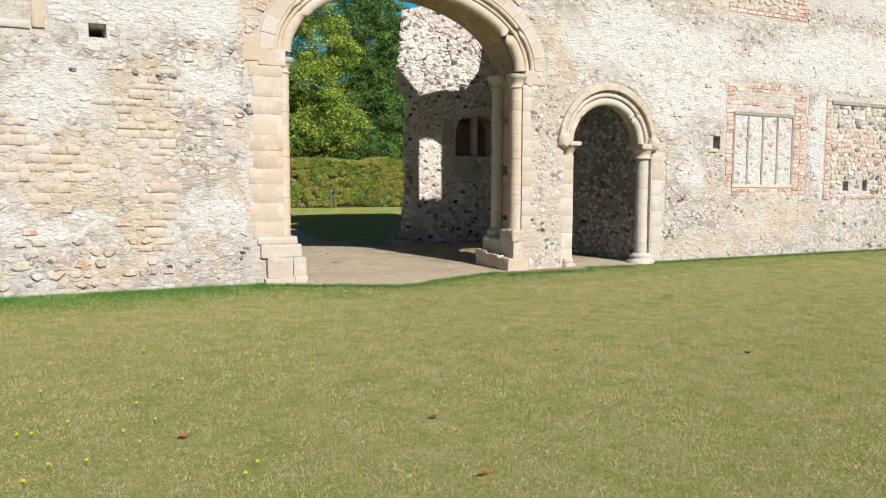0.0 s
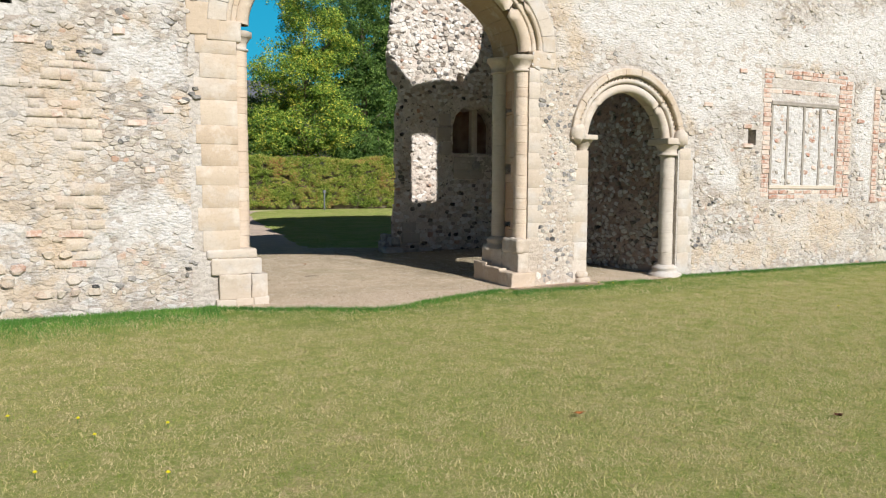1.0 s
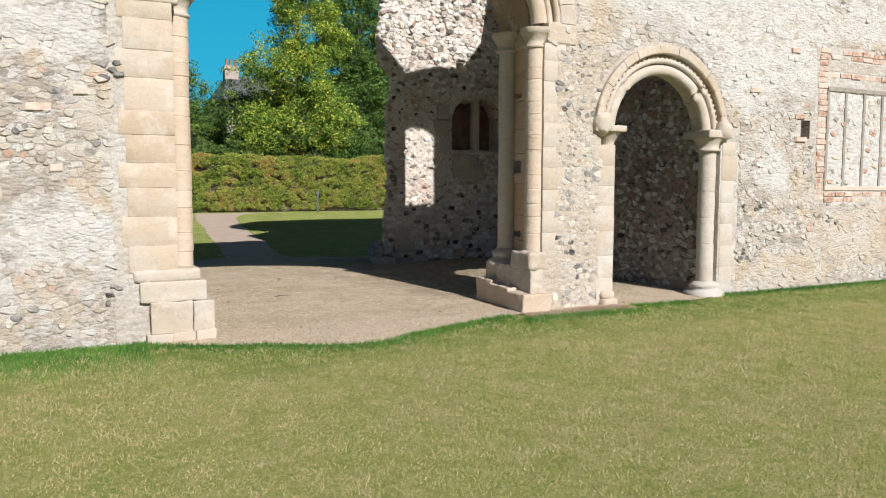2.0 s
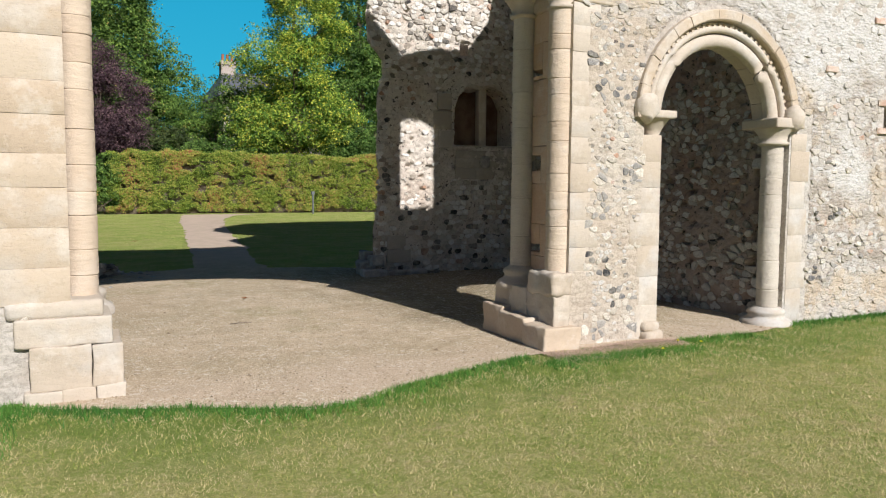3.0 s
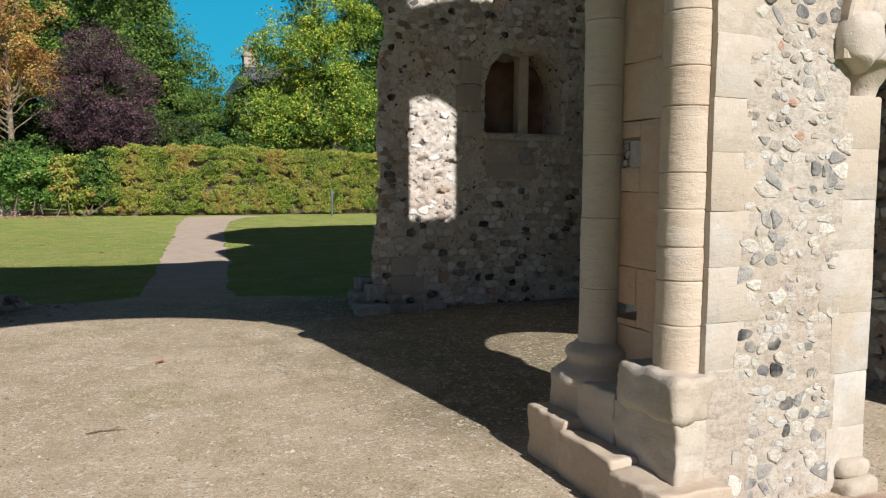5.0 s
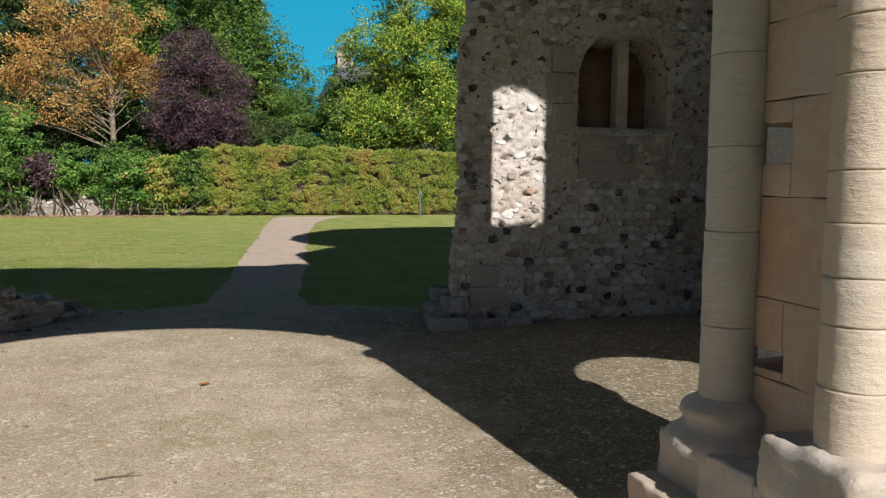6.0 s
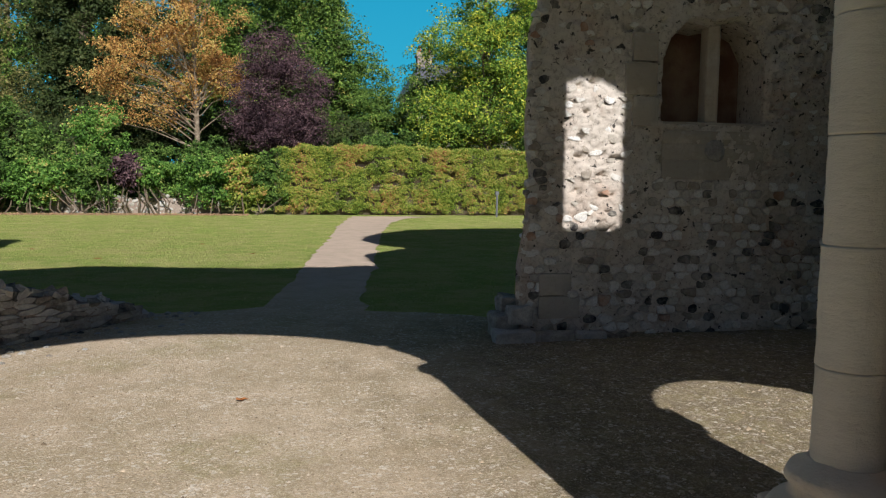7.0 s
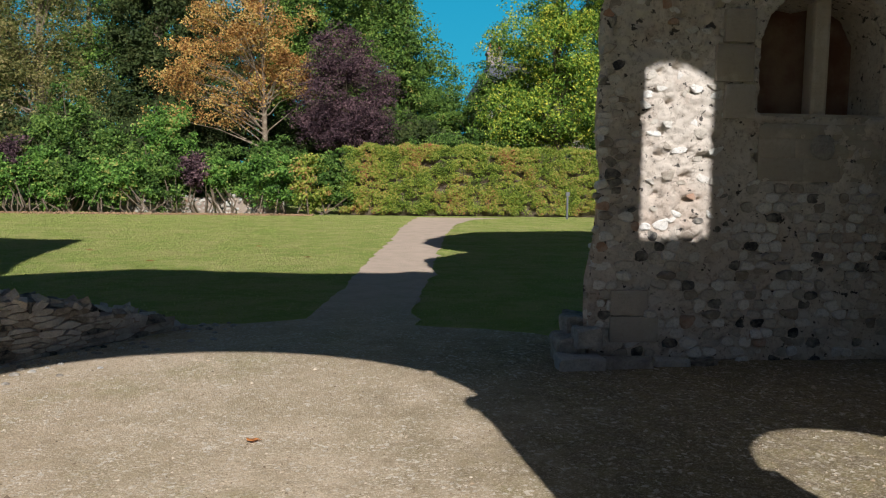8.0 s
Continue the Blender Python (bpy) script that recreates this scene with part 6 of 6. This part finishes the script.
tree("purple_plum_tree", "purple-leaved plum tree behind the hedge", 4.0, 37.4, 6.8, [(0.05, 0, 4.1, 1.95, 1.6, 1.7), (0.1, 0, 3.1, 1.8, 1.4, 1.0), (-0.1, 0, 5.55, 1.15, 1.0, 1.05)], L_PLUM, count=560, per=70, size=0.09, spread=0.34, trunk=0.16, seed=71, thin=-0.4)
tree("autumn_tree", "orange-brown autumn tree with pale trunk and bare twigs showing", 1.05, 38.6, 10.8, [(-2.0, 0, 3.6, 2.2, 1.5, 0.65), (-1.5, 0, 4.7, 2.9, 1.7, 0.8), (-0.8, 0, 5.8, 2.8, 1.8, 0.8), (-0.4, 0, 7.0, 2.6, 1.7, 0.9), (0.2, 0, 8.7, 2.1, 1.6, 1.1), (0.9, 0, 4.8, 1.1, 1.0, 0.9)], L_ORANGE, BARK_PALE, count=380, per=60, size=0.112, spread=0.42, trunk=0.12, limbs=75, seed=72, thin=0.1)
tree("yew_tree", "tall dark green yew tree", -4.4, 45, 15, [(0, 0, 4, 3.0, 2.5, 3.2), (0.3, 0, 8, 2.6, 2.3, 3.0), (0, 0, 11.5, 1.9, 1.8, 3.0)], L_DARK, count=798, per=110, size=0.17, spread=0.55, trunk=0.4, seed=73, droop=0.35)
tree("willow_tree", "pale olive-green tree with thin drooping branches", -8.8, 43, 13, [(0, 0, 4.5, 3.0, 2.2, 2.6), (-0.4, 0, 8.0, 2.6, 2.0, 2.8), (0.8, 0, 10.5, 1.8, 1.5, 1.8)], L_OLIVE, BARK_PALE, count=561, per=90, size=0.12, spread=0.5, trunk=0.25, seed=74, droop=0.6, limbs=60)
tree("cypress_tree", "broad green cypress tree with feathery sprays", 6.9, 46.5, 13, [(0, 0, 3.5, 3.2, 2.6, 3.0), (-0.8, 0, 7, 2.7, 2.4, 2.6), (-1.6, 0, 10.5, 1.8, 1.8, 2.6)], L_CYPRESS, count=731, per=110, size=0.16, spread=0.55, trunk=0.35, seed=75, droop=0.45)
tree("cypress_tree", "dense dark green conifer behind the purple plum", 2.0, 50, 15, [(0, 0, 5, 3.2, 2.4, 4.0), (0, 0, 10, 2.6, 2.2, 4.0)], L_CYPRESS, count=646, per=110, size=0.18, spread=0.6, trunk=0.35, seed=76, droop=0.45)
tree("lime_tree", "large lime tree turning yellow-green", 12.0, 38.0, 12.0, [(0.2, 0, 4.0, 2.7, 2.2, 1.7), (-0.4, 0, 6.2, 2.3, 2.1, 1.6), (0.6, 0, 8.0, 1.9, 1.8, 1.5), (-1.9, -0.6, 3.4, 1.3, 1.1, 1.1), (-0.2, 0, 10.0, 1.3, 1.3, 1.6)], L_LIME, count=645, per=95, size=0.13, spread=0.50, trunk=0.22, limbs=50, seed=77)
tree("ash_tree", "tall dark green tree behind the lime", 16.8, 42.5, 14, [(0, 0, 5, 3.2, 2.6, 3.4), (0, 0, 9.5, 2.8, 2.4, 3.4)], L_GREEN, count=684, per=100, size=0.16, spread=0.5, trunk=0.3, seed=78)
tree("holly_bush", "rounded green bush behind the hedge", 8.3, 36.6, 3.2, [(0, 0, 1.6, 2.2, 1.0, 1.3)], L_GREEN, count=120, per=80, size=0.11, trunk=0.08, seed=79, limbs=8, category="bush")
tree("holly_bush", "taller green bush behind the hedge", 15.5, 37.0, 4.2, [(0, 0, 2.0, 2.6, 1.2, 1.9)], L_GREEN, count=160, per=80, size=0.12, trunk=0.08, seed=80, limbs=8, category="bush")
tree("hawthorn_bush", "tall green thicket between the trees", 9.6, 43.5, 6.0, [(0, 0, 3.4, 2.8, 1.6, 3.2), (-1.2, 0, 2.6, 1.8, 1.4, 2.4), (1.6, 0, 3.6, 1.6, 1.2, 2.8)], L_CYPRESS, count=380, per=90, size=0.13, spread=0.4, trunk=0.1, seed=82, limbs=14, category="bush")
for q, (x, y, h) in enumerate(((-10.5, 41.0, 4.6), (-6.6, 40.2, 4.2), (-2.6, 41.2, 4.8), (0.6, 41.6, 4.4), (3.6, 41.0, 4.6), (6.4, 41.0, 4.0))):
    tree("thicket_bush", "dark evergreen bush under the trees", x, y, h, [(0, 0, h * 0.45, 2.2, 1.2, h * 0.5)], L_DARK, count=170, per=70, size=0.16, spread=0.4, trunk=0.1, limbs=8, seed=400 + q, category="bush", thin=-0.3)
for q, (x, y, h, lf) in enumerate(((-18.0, 56, 16, L_GREEN), (-11.5, 57, 17, L_CYPRESS), (-6.0, 58, 15, L_GREEN), (-0.5, 57, 16, L_DARK), (5.0, 60, 15, L_CYPRESS), (22.0, 52, 15, L_GREEN), (28.0, 58, 16, L_DARK))):
    tree("woodland_tree", "tall dense green woodland tree", x, y, h, [(0, 0, h * 0.3, 3.8, 2.4, h * 0.28), (0, 0, h * 0.62, 3.2, 2.2, h * 0.28)], lf, count=420, per=48, size=0.28, spread=0.75, trunk=0.35, seed=300 + q, limbs=12)
tree("sycamore_tree", "green tree at the far end of the border", -13.5, 44, 14, [(0, 0, 5, 3.6, 2.6, 4.0), (0, 0, 10, 3.0, 2.4, 3.4)], L_GREEN, count=576, per=90, size=0.17, spread=0.55, trunk=0.35, seed=81)


def house():
    h = tagged(empty("house", 11.3, 51, 0.4), "pale house with slate roof and a tall chimney", "house")
    bm = bmesh.new()
    box(bm, 0, 8, 0, 7, 0, 6.4, 0.03)
    part("wall", bm, HOUSE_WALL, h)
    bm = bmesh.new()
    pr = [bm.verts.new(c) for c in ((-0.3, -0.4, 6.3), (8.3, -0.4, 6.3), (7.0, 3.0, 8.1), (0.6, 3.0, 8.1), (-0.3, 7.4, 6.3), (8.3, 7.4, 6.3))]
    for q in ((0, 1, 2, 3), (3, 2, 5, 4), (0, 3, 4), (1, 5, 2), (0, 4, 5, 1)):
        bm.faces.new([pr[i] for i in q])
    part("roof", bm, SLATE, h, "grey slate roof")
    bm = bmesh.new()
    box(bm, 0.45, 1.35, 2.6, 3.3, 7.2, 8.75, 0.02)
    box(bm, 0.38, 1.42, 2.53, 3.37, 8.5, 8.62, 0.02)
    st = part("chimney", bm, CHIMNEY_BRICK, h, "pale brick chimney stack")
    for dx in (0.62, 0.9, 1.18):
        p = place("chimney_pot", lathe([(0.11, 0), (0.09, 0.1), (0.08, 0.38), (0.1, 0.42)], 12), POT, st, "terracotta chimney pot")
        p.location = (dx, 2.95, 8.75)
    for x in (0.8, 2.0, 4.2, 6.4):
        bm = bmesh.new()
        box(bm, x - 0.5, x + 0.5, -0.06, 0.05, 4.6, 6.0, 0.02)
        w = part("window", bm, WHITE_PAINT, h, "white painted sash window")
        for sx in (-1, 1):
            for z0, z1 in ((4.68, 5.27), (5.33, 5.92)):
                bm = bmesh.new()
                box(bm, x + sx * 0.23 - 0.19, x + sx * 0.23 + 0.19, -0.08, -0.055, z0, z1)
                part("pane", bm, GLASS_DARK, w)


house()


def marker_post():
    p = tagged(empty("marker_post", 11.05, 32.4, gz(11, 32.4)), "slim grey metal post beside the hedge", "post")
    pl = place("pole", lathe([(0.035, 0), (0.035, 0.72), (0.03, 0.74)], 12), STEEL, p)
    bm = bmesh.new()
    box(bm, -0.06, 0.06, -0.045, 0.045, 0.72, 0.84, 0.01)
    part("cap", bm, STEEL, p)


marker_post()


def litter():
    r = np.random.default_rng(91)
    n = 9000
    x = r.uniform(-9, 3.2, n)
    y = 33.25 + r.normal(0, 0.3, n)
    at = np.stack([x, y, np.array([gz(a, b) for a, b in zip(x, y)]) + r.uniform(0.005, 0.03, n)], 1)
    tagged(place("leaf_litter", soup("leaf_litter", leaf_slips(at, 0.07, r, 3.0)), LITTER), "fallen russet leaves along the border", "leaves", kind="stuff")


litter()


def dry_debris():
    r = np.random.default_rng(92)
    n = 7000
    x = r.uniform(5.7, 7.0, n)
    y = 9.19 - np.abs(r.normal(0, 0.12, n)) + 0.04 * np.sin(x * 5)
    at = np.stack([x, y, np.array([gz(p, q) for p, q in zip(x, y)]) + r.uniform(0.008, 0.02, n)], 1)
    a, ln = r.uniform(0, 6.28, n), r.uniform(0.012, 0.05, n)
    way = np.stack([np.cos(a) * ln, np.sin(a) * ln, r.uniform(-0.004, 0.008, n)], 1)
    side = np.stack([-np.sin(a), np.cos(a), np.zeros(n)], 1) * 0.0016
    tagged(place("dry_debris", soup("dry_debris", np.stack([at - side, at + side, at + way], 1)), DEBRIS), "dry reddish roots and stalks at the pier foot", "debris", kind="stuff")


dry_debris()


# ---- grass and small things ----
def blades(name, at, height, width, r, material, label, lean=0.6):
    n = len(at)
    a = r.uniform(0, 2 * np.pi, n)
    d = np.stack([np.cos(a), np.sin(a), np.zeros(n)], 1)
    b = r.uniform(0, 2 * np.pi, n)
    h = height * r.uniform(0.45, 1.3, n)
    tip = at + np.stack([np.cos(b) * h * lean * r.uniform(0.2, 1.4, n), np.sin(b) * h * lean * r.uniform(0.2, 1.4, n), h], 1)
    w = width * r.uniform(0.6, 1.3, (n, 1)) / 2
    tri = np.stack([at - d * w, at + d * w, tip], 1)
    return tagged(place(name, soup(name, tri), material), label, "grass", kind="stuff")


def grass():
    r = np.random.default_rng(95)
    poly = np.array(GRAVEL_EDGE)

    def outside(x, y):
        hit = np.zeros(len(x), bool)
        for (ax, ay), (bx, by) in zip(poly, np.roll(poly, -1, 0)):
            c = ((ay > y) != (by > y)) & (x < (bx - ax) * (y - ay) / (by - ay + 1e-12) + ax)
            hit ^= c
        return ~hit

    n = 780000
    x, y = r.uniform(-4, 17, n), 1.2 + 8.05 * r.uniform(size=n) ** 1.25
    ok = outside(x, y) & (x > (0.15 * y - 3.5)) & (x < 1.4 * y + 5)
    x, y = x[ok], y[ok]
    z = np.array([gz(a, b) + 0.03 * noise.noise(Vector((a * 0.5, b * 0.5, 0))) * (b < 8.2) for a, b in zip(x, y)])
    blades("lawn_grass", np.stack([x, y, z - 0.004], 1), 0.021, 0.0045, r, GRASS, "short mown lawn grass, partly dry", 1.1)
    # longer lush fringe at the foot of the wall and along the gravel
    pts = []
    edge = GRAVEL_EDGE[2:17]
    for (ax, ay), (bx, by) in zip(edge, edge[1:]):
        k = int(math.hypot(bx - ax, by - ay) * 1500)
        t = r.uniform(size=k)
        off = np.abs(r.normal(0, 0.10, k)) * (0.6 + 0.7 * np.sin(t * 9 + ax * 3) ** 2) - 0.015
        pts.append(np.stack([ax + (bx - ax) * t, ay + (by - ay) * t - off], 1))
    for x0, x1, wide in ((-3.5, 2.3, 0.40), (8.4, 17, 0.10)):
        k = int((x1 - x0) * (3800 if wide > 0.2 else 1300))
        pts.append(np.stack([r.uniform(x0, x1, k), 9.27 - np.abs(r.normal(0, wide, k)) * r.uniform(0.2, 1.3, k)], 1))
    q = np.concatenate(pts)
    q[:, 1] -= np.where((q[:, 0] > 5.55) & (q[:, 0] < 7.0), 0.24, 0.0)
    z = np.array([gz(a, b) for a, b in q])
    blades("grass_fringe", np.c_[q, z], 0.038, 0.006, r, GRASS_LUSH, "longer lush grass fringe along the wall foot")
    n = 120000
    x, y = r.uniform(-8, 13, n), r.uniform(15.6, 33.2, n)
    ok = outside(x, y) & ~((x > 6.2) & (y < 15.9))
    x, y = x[ok], y[ok]
    z = np.array([gz(a, b) for a, b in zip(x, y)])
    blades("lawn_grass", np.stack([x, y, z - 0.004], 1), 0.022, 0.012, r, GRASS_BACK, "short mown lawn grass beyond the gravel")


grass()


def pebbles():
    r = np.random.default_rng(97)
    n = 55000
    x, y = r.uniform(0.5, 8.2, n), 8.6 + 6.4 * r.uniform(size=n) ** 1.6
    ok = np.array([inside(a, b, GRAVEL_EDGE) for a, b in zip(x, y)])
    x, y = x[ok], y[ok]
    n = len(x)
    s = 0.0024 + 0.0075 * r.uniform(size=n) ** 5
    s[:90] = r.uniform(0.010, 0.022, 90)
    base = np.array([(1, 0, 0), (0.3, 0.9, 0), (-0.8, 0.5, 0), (-0.7, -0.6, 0), (0.4, -0.9, 0), (0.1, 0.0, 0.8)])
    a = r.uniform(0, 6.28, n)
    c, q = np.cos(a)[:, None], np.sin(a)[:, None]
    v = np.empty((n, 6, 3))
    v[..., 0] = x[:, None] + s[:, None] * (base[:, 0] * c - base[:, 1] * q)
    v[..., 1] = y[:, None] + s[:, None] * 0.8 * (base[:, 0] * q + base[:, 1] * c)
    v[..., 2] = 0.288 + s[:, None] * base[:, 2]
    me = many("pebbles", v, [(0, 1, 5), (1, 2, 5), (2, 3, 5), (3, 4, 5), (4, 0, 5)])
    tagged(place("pebbles", me, GRIT), "loose pale and dark pebbles on the gravel", "pebbles", kind="stuff")


pebbles()


def dandelions():
    root = None
    spots = [(0.88, 3.74), (0.79, 3.61), (0.5, 4.6), (0.43, 4.94), (0.05, 4.75), (-0.05, 4.12), (1.03, 5.77), (1.4, 5.81), (1.31, 5.1), (0.96, 6.09), (-0.2, 4.64), (-0.13, 4.62), (-0.09, 5.42), (0.12, 4.1), (0.32, 4.47), (-0.15, 3.94), (0.61, 6.29), (0.76, 5.35), (6.61, 8.86), (6.92, 9.03), (7.07, 8.93), (8.4, 6.81), (8.27, 5.9)]
    for i, (x, y) in enumerate(spots):
        z = gz(x, y) + 0.03 * noise.noise(Vector((x * 0.5, y * 0.5, 0))) * (y < 8.2)
        if root is None:
            root = tagged(empty("dandelion", x, y, z), "yellow dandelion flower in the short grass", "flower", "dandelions in the lawn")
            v, f = tube([(0, 0, 0), (0.002, 0.001, 0.015), (0.0, 0.0, 0.030)], [0.003, 0.0025, 0.002], 6)
            place("stem", mesh("stem", v, f), STEM, root)
            bm = bmesh.new()
            for k in range(26):
                a, t = k * 2.4, 0.2 + 0.9 * (k / 26)
                m = Matrix.Translation((0, 0, 0.030)) @ Matrix.Rotation(a, 4, "Z") @ Matrix.Rotation(-1.2 + t, 4, "Y")
                q = [bm.verts.new(m @ Vector(c)) for c in ((0, -0.002, 0), (0.0125, -0.003, 0.003), (0.014, 0.003, 0.003), (0, 0.002, 0))]
                bm.faces.new(q)
            place_me = part("flower_head", bm, YELLOW, root)
        else:
            copy_thing(root, Matrix.Translation((x, y, z)) @ Matrix.Rotation(i * 1.7, 4, "Z"))


dandelions()


def fallen_leaf(x, y, size, material, seed, label):
    r = random.Random(seed)
    z = gz(x, y) + 0.03 * noise.noise(Vector((x * 0.5, y * 0.5, 0))) * (y < 8.2) + (0.02 if y < 8.8 else 0.012)
    ob = tagged(empty("fallen_leaf", x, y, z), label, "leaf", "fallen leaves")
    bm = bmesh.new()
    mid = bm.verts.new((0, 0, 0.004))
    rim = []
    for k in range(12):
        a = 2 * math.pi * k / 12
        q = size * (0.5 + 0.35 * (k % 2)) * r.uniform(0.8, 1.1)
        rim.append(bm.verts.new((q * math.cos(a), q * 0.7 * math.sin(a), 0.012 * r.uniform(0, 1) + 0.008)))
    for k in range(12):
        bm.faces.new((mid, rim[k], rim[(k + 1) % 12]))
    part("blade", bm, material, ob)
    v, f = tube([(0, 0, 0.003), (size * 0.9, 0.01, 0.01)], [0.0018, 0.001], 5)
    place("stalk", mesh("stalk", v, f), material, ob)


fallen_leaf(5.07, 4.40, 0.05, DARK_LEAF, 1, "dark brown fallen leaf on the lawn")
for i, (x, y) in enumerate(((4.29, 12.8), (1.6, 20.9), (0.2, 22.4), (3.9, 21.5), (2.9, 23.2), (0.61, 4.28), (2.0, 4.01), (1.86, 3.17), (3.61, 5.03))):
    fallen_leaf(x, y, 0.05 if y < 15 else 0.08, DEAD_LEAF, 10 + i, "orange-brown fallen leaf lying flat")



def twig(x0, y0, x1, y1):
    ob = tagged(empty("twig", x0, y0, 0.29), "thin dry brown twig lying on the gravel", "twig")
    d = Vector((x1 - x0, y1 - y0, 0))
    v, f = tube([(0, 0, 0.006), d * 0.35 + Vector((0.004, 0.008, 0.008)), d * 0.7 + Vector((-0.003, -0.004, 0.007)), d], [0.0045, 0.004, 0.0032, 0.002], 6)
    place("stick", mesh("stick", v, f), BARK, ob)
    v, f = tube([d * 0.62 + Vector((0, 0, 0.007)), d * 0.75 + Vector((0.01, 0.03, 0.012))], [0.0025, 0.0012], 5)
    place("side_shoot", mesh("side_shoot", v, f), BARK, ob)


twig(3.84, 11.30, 4.04, 11.32)

# ---- rubble pieces of the front wall, last ----
front_stones()
cobbles()
tan_blocks()
odd_stones()
flint_panel(6.22, 6.70, 0.30, 2.9, 0.05, np.random.default_rng(13), lambda x, z: z < 2.3)
flint_panel(12.84, 14.6, 0.40, 1.22, 0.10, np.random.default_rng(14), lambda x, z: False, 5)


# ---- clear sky in the distance ----
def sky_backdrop():
    n = Nodes("clear_blue_sky")
    e = n.add("ShaderNodeEmission", Strength=1.0)
    grad = n.add("ShaderNodeSeparateXYZ")
    n.t.links.new(n.world(), grad.inputs[0])
    n.put(e.inputs["Color"], n.ramp(n.step(grad.outputs[2], 0.0, 320.0), [(0, (0.04, 0.42, 0.60)), (1, (0.007, 0.27, 0.50))]))
    n.t.links.new(e.outputs[0], n.t.nodes["Material Output"].inputs["Surface"])
    v, f = [], []
    for i in range(25):
        a = radians(-50 + 100 * i / 24)
        v += [(900 * math.sin(a), 900 * math.cos(a), -30), (900 * math.sin(a), 900 * math.cos(a), 420)]
    f = [(2 * i, 2 * i + 2, 2 * i + 3, 2 * i + 1) for i in range(24)]
    tagged(place("backdrop", mesh("backdrop", v, f), n.mat), "deep clear blue autumn sky", "sky", kind="structure")


sky_backdrop()
